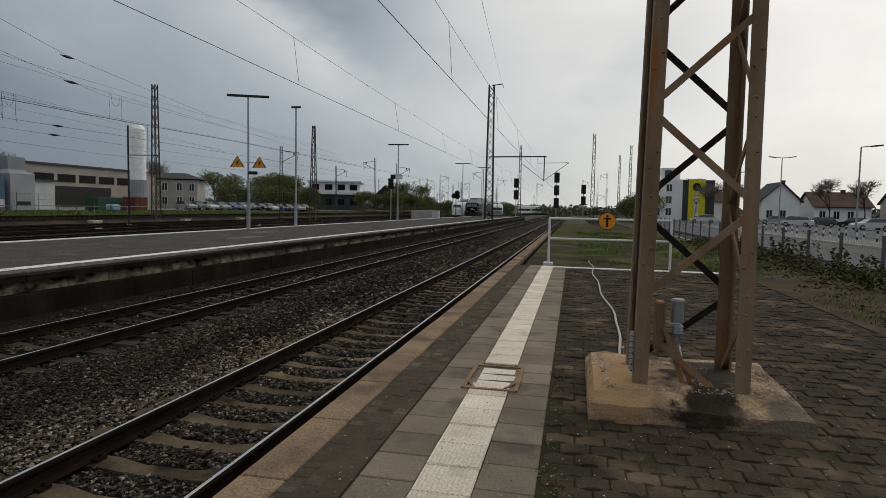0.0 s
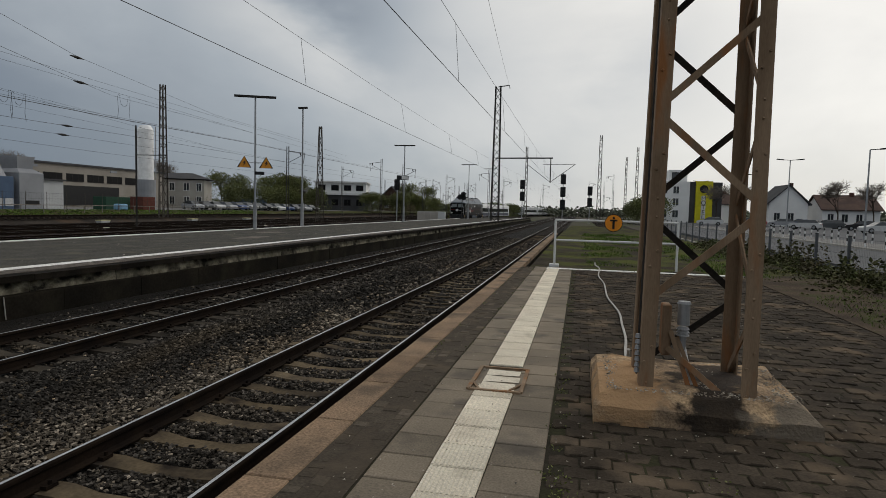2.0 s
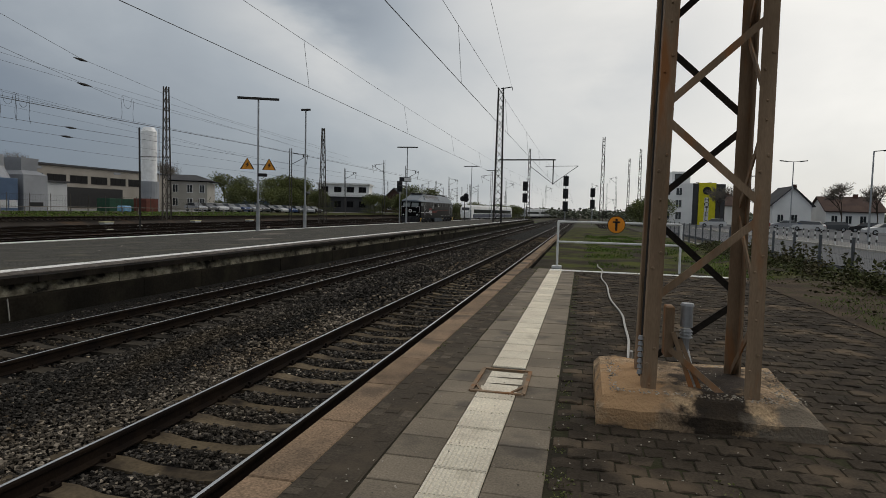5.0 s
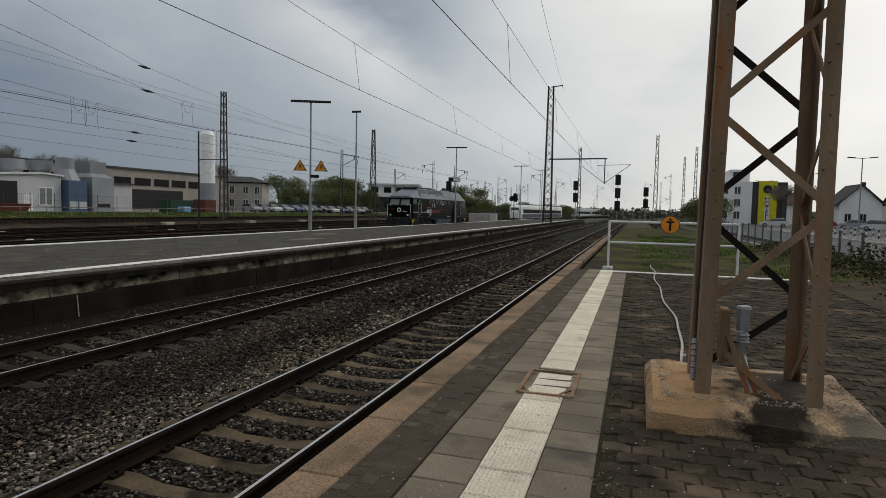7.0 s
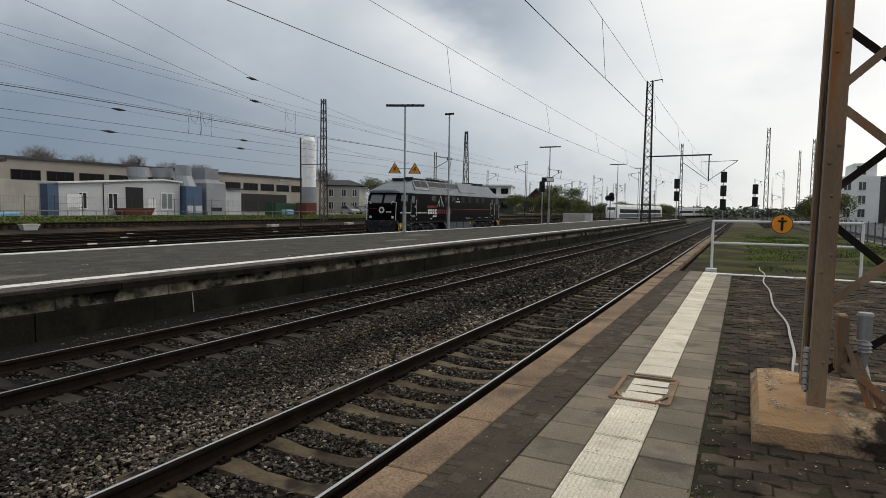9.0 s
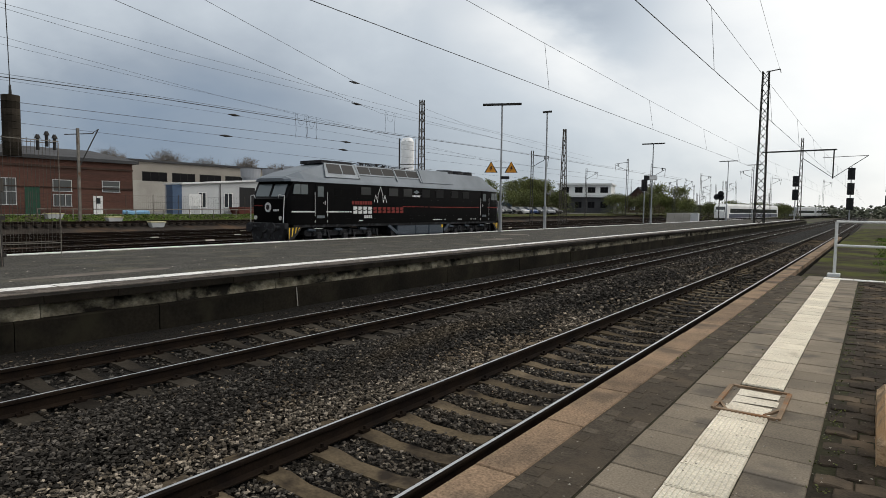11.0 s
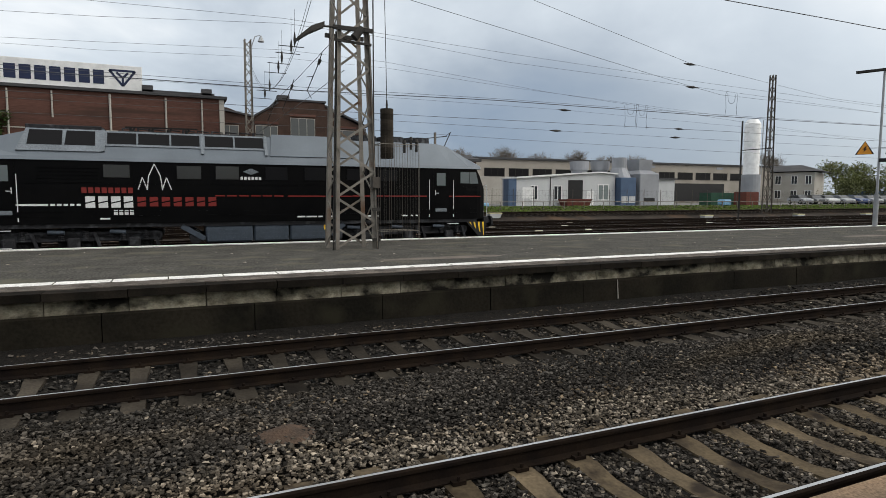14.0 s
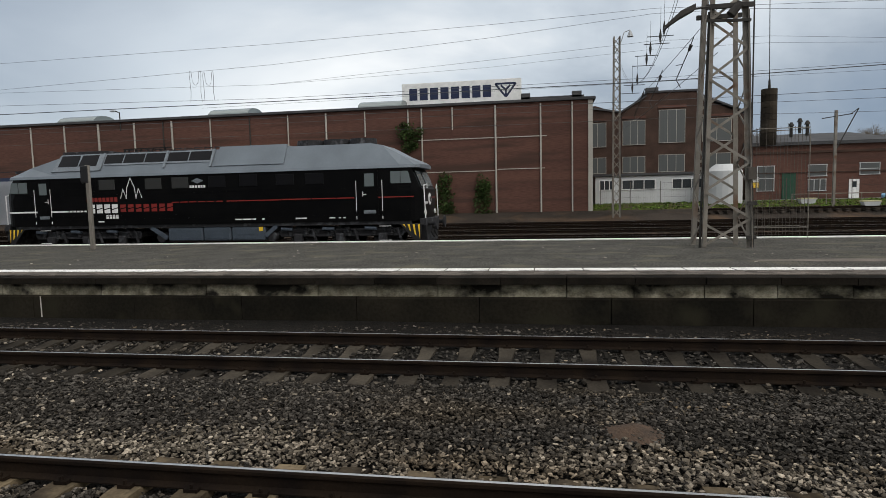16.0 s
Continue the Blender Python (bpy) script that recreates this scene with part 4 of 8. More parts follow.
    part("switch_drive", bm, M["galv"], t, "grey cylindrical switch drive")
    bm = bmesh.new()
    rod(bm, (0.90, 4.90, 0.52), (0.955, 4.83, 0.24), 0.014)
    rod(bm, (0.87, 4.88, 0.52), (0.93, 4.83, 0.24), 0.011)
    part("pipe", bm, M["white_paint"], t, "pale drive pipe")
    bm = bmesh.new()
    beam(bm, (0.76, 4.84, 0.52), (1.13, 4.70, 0.23), 0.045, 0.02, (0, 1, 0))
    beam(bm, (0.78, 4.84, 0.66), (0.93, 4.78, 0.22), 0.035, 0.02, (0, 1, 0))
    beam(bm, (0.84, 4.9, 0.60), (0.99, 4.78, 0.22), 0.03, 0.02, (0, 1, 0))
    part("strut", bm, M["rust_paint"], t)


near_pylon()

K = lattice_mast("grey weathered lattice mast standing on the far platform", -18.5, 5.07, far_z(-18.5) - 0.05, 12.5, 1.32, 1.32, 0.50, 0.78, 0.13, 0.07, "mast", True)
bm = bmesh.new()
beam(bm, (-0.52, -0.62, 6.72), (-0.52, 0.62, 6.72), 0.10, 0.12)
part("cross_beam", bm, M["dark_steel"], K)
bm = bmesh.new()
beam(bm, (0.52, -0.62, 6.72), (0.52, 0.62, 6.72), 0.10, 0.12)
part("cross_beam", bm, M["dark_steel"], K)
bm = bmesh.new()
beam(bm, (0.54, -0.60, 6.35), (0.54, 0.55, 6.30), 0.07, 0.07)
rod(bm, (0.62, 0.0, 6.45), (0.62, 0.25, 6.75), 0.13, 0.10, 10)
part("pulley", bm, M["dark_steel"], K, "dark steel tension pulley")
bm = bmesh.new()
loft(bm, [[(0.55, -0.95, 6.62), (0.85, -0.95, 6.62), (0.85, -0.95, 6.76), (0.55, -0.95, 6.76)], [(0.5, -1.35, 6.42), (0.9, -1.35, 6.42), (0.9, -1.35, 6.58), (0.5, -1.35, 6.60)],
          [(0.5, -1.75, 6.15), (0.9, -1.75, 6.15), (0.9, -1.75, 6.22), (0.5, -1.75, 6.22)]])
rod(bm, (0.6, -0.95, 6.68), (0.55, -0.5, 6.72), 0.03)
part("floodlight", bm, M["dark_steel"], K, "dark sloping floodlight")
bm = bmesh.new()
box(bm, 0.60, 0.76, 0.50, 0.72, 1.95, 2.30, 0.01)
part("junction_box", bm, M["mast_far"], K)
for z in (0.35, 1.3):
    bm = bmesh.new()
    beam(bm, (0.68, 0.50, z), (0.68, 0.76, z), 0.05, 0.10)
    part("strap", bm, M["dark_steel"], K)
# dark conduits beside the platform mast's legs
for dy in (-0.72, 0.70):
    bm = bmesh.new()
    rod(bm, (0.62, dy, 0.0), (0.48, dy * 0.72, 6.6), 0.03, 0.03, 8)
    part("conduit", bm, M["dark_steel"], K, "dark conduit beside the leg")

J = lattice_mast("slim grey lattice mast with a small lamp beside the brick hall", -49.0, 5.55, -0.5, 13.9, 0.62, 0.62, 0.8, 0.7, 0.09, 0.06)
bm = bmesh.new()
rod(bm, (0, 0.25, 13.3), (0, 0.55, 14.2), 0.035)
rod(bm, (0, 0.55, 14.2), (0, 0.95, 14.35), 0.03)
rod(bm, (0, 1.0, 13.85), (0, 1.0, 14.3), 0.25, 0.06, 10)
part("lamp_head", bm, M["galv"], J)
lattice_mast("grey lattice mast beside the parked cars", -45.0, 58.3, -0.2, 14.6, 0.7, 0.7, 0.6, 1.0, 0.10, 0.06, "mast_far")
lattice_mast("distant grey lattice mast in the yard", -36.2, 80.0, -0.8, 13.6, 0.9, 0.9, 0.35, 1.0, 0.10, 0.06, "mast_far")
M1 = lattice_mast("tall dark lattice mast carrying a cantilever over the tracks", -12.25, 88.5, -0.7, 20.3, 1.15, 1.15, 0.62, 1.1, 0.13, 0.08, "dark_steel")
bm = bmesh.new()
beam(bm, (0, 0, 9.9), (8.2, 0, 9.95), 0.16, 0.18)
beam(bm, (0, 0, 13.5), (-0.0, 0, 13.6), 0.1)
beam(bm, (7.9, 0, 9.9), (7.9, 0, 6.4), 0.14, 0.14)
beam(bm, (7.9, 0, 6.5), (4.6, 0, 9.0), 0.07)
beam(bm, (7.9, 0, 6.5), (11.4, 0, 9.1), 0.07)
beam(bm, (6.8, 0, 9.0), (11.4, 0, 9.1), 0.06)
part("cantilever", bm, M["dark_steel"], M1)
bm = bmesh.new()
beam(bm, (0, 0, 20.2), (1.6, 0, 20.4), 0.12)
beam(bm, (1.6, 0, 20.4), (1.7, 0, 19.9), 0.08)
part("bracket", bm, M["dark_steel"], M1)
for dx, dz, y, w, lab in ((0.0288, 0.1228, 112, 0.7, "distant lattice mast past the platform's end"), (0.0856, 0.1039, 150, 0.7, "distant lattice mast beside the road"),
                          (0.069, 0.0889, 160, 0.6, "distant lattice mast beside the road"), (-0.0881, 0.1044, 130, 0.6, "distant lattice mast over the main line")):
    lattice_mast(lab, dx * y, y, -0.8, 2.4 + dz * y, w, w, 0.55, 1.2, 0.10, 0.06, "mast_far")


def steel_pole(dx, dz, y, r=0.14, label="plain grey catenary pole in the yard", arm=0):
    t = thing("catenary_pole", label, "pole", "catenary poles", (dx * y, y, -0.85))
    h = 2.43 + dz * y
    bm = bmesh.new()
    for s in (-1, 1):
        beam(bm, (s * r, 0, 0), (s * r * 0.7, 0, h), 0.05, 0.16, (0, 1, 0))
    for z in np.arange(0.6, h - 0.3, 0.8):
        beam(bm, (-r, 0, z), (r, 0, z + 0.05), 0.04, 0.1, (0, 1, 0))
    part("pole", bm, M["dark_steel"], t)
    if arm:
        bm = bmesh.new()
        beam(bm, (0, 0, h - 0.6), (arm, 0, h - 0.9), 0.07)
        beam(bm, (0, 0, h - 2.2), (arm, 0, h - 1.0), 0.06)
        rod(bm, (arm * 0.75, 0, h - 1.2), (arm * 0.75, 0, h - 0.8), 0.09, 0.09, 8)
        beam(bm, (arm, 0, h - 0.9), (arm * 0.9, 0, h - 2.3), 0.05)
        part("cantilever", bm, M["dark_steel"], t)


for row in ((-0.515, 0.105, 75, 0.2, 2.5), (-0.338, 0.084, 110, 0.18, -2.4), (-0.298, 0.075, 100, 0.2, 2.2), (-0.262, 0.033, 130, 0.2, 0), (-0.222, 0.058, 150, 0.18, 2.2), (-0.150, 0.066, 130, 0.2, -2.2),
            (-0.125, 0.052, 170, 0.2, 2.2), (0.050, 0.062, 190, 0.2, -2.0), (0.013, 0.050, 210, 0.2, 2.0), (0.036, 0.05, 230, 0.2, 0), (-0.06, 0.045, 220, 0.2, 2.2), (-0.41, 0.070, 120, 0.18, 2.5),
            (-0.20, 0.040, 200, 0.2, 0), (-0.245, 0.05, 180, 0.2, 2), (-0.172, 0.045, 210, 0.2, -2), (0.10, 0.06, 200, 0.2, 0)):
    steel_pole(*row[:4], arm=row[4])
t = thing("ladder_pole", "dark riveted steel pole beside the siding", "pole", "catenary poles", (-39.0, 46.9, -0.85))
bm = bmesh.new()
for s in (-1, 1):
    beam(bm, (s * 0.12, -s * 0.12, 0), (s * 0.08, -s * 0.08, 9.2), 0.07, 0.12, (1, 1, 0))
for z in np.arange(0.5, 9.0, 0.55):
    beam(bm, (-0.11, 0.11, z), (0.11, -0.11, z), 0.05, 0.08)
part("pole", bm, M["dark_steel"], t)
bm = bmesh.new()
beam(bm, (0, 0, 6.6), (2.0, 1.4, 6.7), 0.07)
part("bracket", bm, M["dark_steel"], t)
t = thing("catenary_pole", "grey steel pole with a slanting bracket in the yard", "pole", "catenary poles", (-52.5, 22.65, -0.5))
bm = bmesh.new()
beam(bm, (0, 0, 0), (0, 0, 8.02), 0.20, 0.18)
part("pole", bm, M["mast"], t)
bm = bmesh.new()
beam(bm, (0, -1.0, 7.42), (0, 1.2, 7.72), 0.07)
beam(bm, (0, 0.1, 5.02), (0, 1.6, 8.12), 0.07)
beam(bm, (0, 1.1, 7.72), (0, 1.6, 8.12), 0.05)
part("cantilever", bm, M["dark_steel"], t)
t = thing("platform_post", "grey post with a dark sign box on the far platform", "post", "", (-19.6, -16.5, far_z(-19.6)))
bm = bx(-0.06, 0.06, -0.07, 0.07, 0, 3.1, 0.01)
part("post", bm, M["mast"], t)
bm = bx(-0.08, 0.08, -0.26, 0.06, 2.45, 3.08, 0.02)
part("sign_box", bm, M["black"], t, "black sign box seen from behind")


def sag(a, b, drop, n=14):
    a, b = Vector(a), Vector(b)
    return [a.lerp(b, k / n) - Vector((0, 0, 4 * drop * (k / n) * (1 - k / n))) for k in range(n + 1)]


def wire_part(name, pts, r, parent, m="wire"):
    bm = bmesh.new()
    r = r * 0.75 if m == "wire" else r
    n = 5
    rings = []
    for i, p in enumerate(pts):
        d = (pts[min(i + 1, len(pts) - 1)] - pts[max(i - 1, 0)]).normalized()
        a = d.cross(Vector((0, 0, 1))).normalized() if abs(d.z) < 0.95 else Vector((1, 0, 0))
        b = d.cross(a)
        rings.append([p + (a * math.cos(2 * math.pi * k / n) + b * math.sin(2 * math.pi * k / n)) * r for k in range(n)])
    loft(bm, rings)
    return part(name, bm, M[m], parent)


def catenary(xc, xm, zc, zm, ys, label, hang, r=0.011, drop=0.5):
    t = thing("catenary", label, "overhead line", "overhead lines", (0, 0, 0))
    for a, b in zip(ys, ys[1:]):
        wire_part("contact_wire", sag((xc, a, zc), (xc, b, zc), 0.05), r, t)
        ms = sag((xm, a, zm), (xm, b, zm), drop)
        wire_part("messenger_wire", ms, r * 0.7, t)
        for y in hang:
            if a < y < b:
                u = (y - a) / (b - a) * (len(ms) - 1)
                q = ms[int(u)].lerp(ms[min(int(u) + 1, len(ms) - 1)], u - int(u))
                wire_part("dropper", [q, Vector((xc, y - 0.15, zc))], 0.008, t)


catenary(-3.15, -3.30, EYE + 3.32, EYE + 4.95, (-55, 8.0, 88, 160, 240, 330), "contact and messenger wires over the main line", [15.5 + 9.8 * k for k in range(-6, 20)], 0.011, 0.35)
catenary(-7.85, -8.10, EYE + 3.48, EYE + 4.95, (-60, 12.0, 88, 160, 240, 330), "contact and messenger wires over the passing line", [16.4 + 10.2 * k for k in range(-6, 20)], 0.011, 0.35)


def yard_wire(label, x, us, r=0.012):
    """A wire over the yard through (y, height over the eye) pairs, given per metre of its distance x."""
    t = thing("feeder_line", label, "overhead line", "feeder lines", (0, 0, 0))
    pts = [Vector((x, -x * u, EYE - x * m)) for u, m in us]
    for a, b in zip(pts, pts[1:]):
        wire_part("wire", [a.lerp(b, k / 4) for k in range(5)], r, t)


yard_wire("contact and messenger wires over the siding", -24.9, ((-2.6, 0.176), (-1.0, 0.1726), (-0.47, 0.1703), (0.20, 0.1705), (0.55, 0.1785), (1.1, 0.1805), (1.7, 0.188), (4.0, 0.19)), 0.023)
yard_wire("contact and messenger wires over the siding", -24.9, ((-2.6, 0.195), (-1.0, 0.1886), (-0.47, 0.1756), (0.20, 0.176), (0.55, 0.1815), (1.1, 0.184), (1.7, 0.190), (4.0, 0.20)), 0.010)
yard_wire("contact wire over the yard", -31.0, ((-2.4, 0.145), (0.31, 0.1405), (1.17, 0.148), (3.5, 0.15)), 0.016)
yard_wire("thin wire over the yard", -31.0, ((-2.4, 0.14), (0.31, 0.130), (0.6, 0.1285), (1.2, 0.128), (3.5, 0.135)), 0.011)
yard_wire("thin wire over the yard", -36.2, ((-2.4, 0.115), (0.34, 0.112), (0.63, 0.107), (1.12, 0.102), (3.0, 0.105)), 0.013)
yard_wire("thin wire over the yard", -31.0, ((-0.6, 0.165), (0.18, 0.1695), (0.71, 0.1695), (1.1, 0.1625), (2.0, 0.148)), 0.008)
yard_wire("messenger wire over the yard", -31.0, ((-2.4, 0.26), (-1.0, 0.2664), (-0.46, 0.2676), (-0.09, 0.274), (0.17, 0.281), (0.58, 0.266), (1.05, 0.2516), (2.5, 0.22)), 0.011)
yard_wire("messenger wire over the yard", -31.0, ((-2.4, 0.17), (-1.0, 0.2184), (-0.46, 0.2329), (-0.09, 0.253), (0.17, 0.2733), (0.31, 0.2706), (0.58, 0.2502), (0.97, 0.2418), (2.5, 0.20)), 0.011)
yard_wire("messenger wire over the yard", -31.0, ((-2.4, 0.23), (-1.0, 0.2121), (-0.47, 0.1991), (-0.09, 0.2177), (0.17, 0.232), (0.34, 0.2284), (0.67, 0.2013), (1.6, 0.15)), 0.009)
yard_wire("thin wire over the yard", -31.0, ((-0.47, 0.1991), (-0.09, 0.2064), (0.17, 0.2193), (0.34, 0.2185), (0.58, 0.2044), (1.2, 0.18)), 0.008)
# two anchor wires from the platform mast down to the yard, each cut by an insulator
for z0, p1, p2 in ((9.8, (-25.0, 25.9, 8.81), (-31.0, 46.8, 9.2)), (8.15, (-25.0, 26.1, 7.58), (-31.0, 35.0, 8.66))):
    t = thing("anchor_wire", "thin anchor wire slanting from the platform mast", "overhead line", "anchor wires", (0, 0, 0))
    p0 = Vector((-18.5, 5.07, z0))
    for a, b in ((p0, Vector(p1)), (Vector(p1), Vector(p2)), (Vector(p2), Vector(p2) + Vector((-4.0, 30.0, 0.6)))):
        wire_part("wire", [a, a.lerp(b, 0.5), b], 0.012, t)
# one thin wire that slants over the main line
t = thing("feeder_line", "thin dark feeder wire above the tracks", "overhead line", "feeder lines", (0, 0, 0))
wire_part("wire", sag((-0.6, -10, 6.6), (-10.6, 88.5, 19.4), 0.3), 0.012, t)


def insulator(p, along, r=0.07, length=0.9):
    t = thing("insulator", "dark spindle-shaped insulator hung in the overhead wires", "insulator", "insulators", p)
    d = Vector(along).normalized() * (length / 2)
    bm = bmesh.new()
    rod(bm, -d, -d * 0.75, 0.02, 0.025, 8)
    rod(bm, -d * 0.78, -d * 0.12, 0.03, r, 10)
    rod(bm, -d * 0.12, d * 0.12, r, r, 10)
    rod(bm, d * 0.12, d * 0.78, r, 0.03, 10)
    rod(bm, d * 0.75, d, 0.025, 0.02, 8)
    part("spindle", bm, M["dark_steel"], t)
    return t


for x, y, z in ((-25.0, 25.9, 8.76), (-25.0, 26.1, 7.55), (-31.0, 22.0, 6.83), (-31.0, 21.4, 5.56), (-31.0, 31.3, 6.13), (-31.0, 31.0, 5.55)):
    insulator((x, y, z), (0.0, 1, 0.0))

# the cross-span from the platform mast to the lamp mast
t = thing("cross_span", "cross-span wires between two masts above the yard", "overhead line", "", (0, 0, 0))
wire_part("wire", sag((-19.2, 5.0, 11.2), (-49.0, 5.5, 12.6), 4.4), 0.016, t)
wire_part("wire", sag((-19.2, 4.9, 11.4), (-49.0, 5.4, 12.8), 4.7), 0.012, t)
wire_part("wire", sag((-19.2, 5.1, 6.9), (-49.0, 5.5, 7.0), 0.15), 0.016, t)
wire_part("wire", sag((-19.2, 5.1, 5.6), (-49.0, 5.5, 6.0), 0.10), 0.014, t)
for x, z in ((-28.06, 8.60), (-28.94, 8.48), (-31.57, 8.53), (-32.68, 8.27), (-35.85, 7.84), (-37.81, 7.69)):
    insulator((x, 5.2, z), (0.12, 0, 1), 0.06, 0.62)
    wire_part("hanger", [Vector((x, 5.2, z + 0.3)), Vector((x + 0.1, 5.2, z + 1.3))], 0.010, t)
    bm = bmesh.new()
    beam(bm, (x - 0.1, 4.5, z - 0.3), (x, 5.6, z - 0.32), 0.03)
    part("registration_tube", bm, M["dark_steel"], t)
for x, s in ((-24.9, 1), (-31.0, 1), (-36.2, -1)):
    b = thing("steady_arm", "thin bent registration arm holding the contact wire", "registration arm", "registration arms", (x, 5.3, 0))
    bm = bmesh.new()
    rod(bm, (0.7, 0.25, 7.25), (0.35, 0.12, 6.75), 0.02, n=6)
    rod(bm, (0.55, 0.2, 7.0), (0.42, 0.15, 6.82), 0.07, 0.05, 8)
    rod(bm, (0.35, 0.12, 6.75), (-0.35, -0.15, 5.9), 0.02, n=6)
    rod(bm, (0.1, 0.0, 6.4), (-0.35, -0.15, 6.45), 0.016, n=6)
    rod(bm, (-0.35, -0.15, 5.9), (-0.05, -0.05, 5.55), 0.016, n=6)
    part("arm", bm, M["dark_steel"], b)
# jumper loops hung between the wires
def jumper(x, y, z, w, h):
    b = thing("wire_loop", "thin looped jumper wire hung between two wires", "overhead line", "wire loops", (x, y, z))
    half = [(0.50, 0.0), (0.42, 0.30), (0.46, 0.62), (0.50, 0.88), (0.44, 1.0), (0.33, 0.97), (0.30, 0.80), (0.22, 0.62), (0.08, 0.55)]
    pts = [Vector((0, u * w, v * h)) for u, v in half] + [Vector((0, -u * w, v * h)) for u, v in half[::-1]]
    wire_part("wire", pts, 0.014, b)


for u, m, w, h in ((0.875, 0.142, 1.0, 1.6), (0.905, 0.142, 0.9, 1.55), (1.165, 0.183, 1.2, 1.6), (-0.61, 0.176, 0.7, 1.7), (-0.585, 0.176, 0.65, 1.6)):
    jumper(-31.0, 31.0 * u, EYE + 31.0 * m, w, h)

# tensioning weights in a cage on the far platform
WX, WY = -21.1, 7.18
t = thing("tension_weight", "stack of rusty concrete tension weights on a steel rod", "weight", "", (WX, WY, 0))
for k in range(9):
    bm = bmesh.new()
    rod(bm, (0, 0, 2.95 + 0.2 * k), (0, 0, 3.14 + 0.2 * k), 0.24, 0.24, 14)
    part("weight_disc", bm, M["sleeper_grey"], t)
bm = bmesh.new()
rod(bm, (0, 0, 4.7), (0, 0, 5.05), 0.05, 0.03)
rod(bm, (0, 0, 5.05), (-0.05, -0.1, 12.0), 0.013)
rod(bm, (0, -0.5, 0.0), (0, -0.5, 12.0), 0.025)
part("rod", bm, M["dark_steel"], t)
t = thing("weight_cage", "dark steel bar cage round the tension weights", "cage", "", (WX, WY, 0))
for i, (dx, dy) in enumerate([(sx * 0.42, -0.4 + 0.21 * k) for sx in (-1, 1) for k in range(8)] + [(-0.2, 1.1), (0.1, 1.1), (-0.2, -0.4), (0.15, -0.4)]):
    bm = bmesh.new()
    rod(bm, (dx, dy, far_z(WX) + 0.15), (dx, dy, 3.5 if i % 3 else 3.6), 0.0065, n=6)
    part("bar", bm, M["mast_far"], t)
for z in (0.3, 3.45):
    bm = bmesh.new()
    for a, b in (((-0.42, -0.4), (0.42, -0.4)), ((0.42, -0.4), (0.42, 1.1)), ((0.42, 1.1), (-0.42, 1.1)), ((-0.42, 1.1), (-0.42, -0.4))):
        beam(bm, (*a, z), (*b, z), 0.015, 0.025)
    part("hoop", bm, M["mast"], t)
for dx, dy in ((-0.42, -0.4), (0.42, 1.1)):
    bm = bmesh.new()
    beam(bm, (dx, dy, far_z(WX) - 0.02), (dx, dy, 3.4), 0.016)
    part("post", bm, M["mast"], t)
bm = bmesh.new()
for dy, zz in ((0.55, 3.50), (0.80, 3.62), (1.02, 3.54)):
    rod(bm, (0.36, dy, zz - 0.35), (0.36, dy, zz), 0.05, 0.05, 8)
    rod(bm, (0.36, dy, zz), (0.36, dy, zz + 0.12), 0.09, 0.04, 10)
part("pulley", bm, M["dark_steel"], t, "dark guide pulleys on the cage rim")


# ---- platform lamps, warning signs, signals ----
def platform_lamp(x, y, top, head, label):
    z0 = far_z(x)
    t = thing("platform_lamp", label, "lamp", "platform lamps", (x, y, z0))
    h = top - z0
    bm = bmesh.new()
    rod(bm, (0, 0, 0), (0, 0, 1.9), 0.13, 0.13, 12)
    rod(bm, (0, 0, 1.9), (0, 0, h), 0.075, 0.06, 10)
    part("pole", bm, M["galv"], t)
    bm = bx(-0.2, 0.2, -0.2, 0.2, 0, 0.02)
    part("base_plate", bm, M["galv"], t)
    bm = bmesh.new()
    v = Vector((y, -x, 0)).normalized() * (head / 2)
    beam(bm, Vector((0, 0, h)) - v, Vector((0, 0, h + 0.06)) + v, 0.34, 0.12)
    part("lamp_head", bm, M["dark_steel"], t, "flat dark twin lamp head")
    return t, h, v.normalized()


LA, ha, va = platform_lamp(-22.0, 37.9, 8.93, 2.75, "slim grey lamp post with warning signs on the far platform")
platform_lamp(-22.2, 45.6, 9.45, 0.75, "slim grey lamp post on the far platform")
platform_lamp(-21.8, 73.5, 9.4, 2.6, "slim grey lamp post with a flat twin head")
platform_lamp(-20.2, 110.0, 9.8, 2.8, "slim grey lamp post with a flat twin head")
platform_lamp(-19.0, 128.0, 10.3, 2.4, "slim grey lamp post with a flat twin head")
M["sign_orange"] = plain("faded_orange_enamel", (0.70, 0.29, 0.03), 0.5)
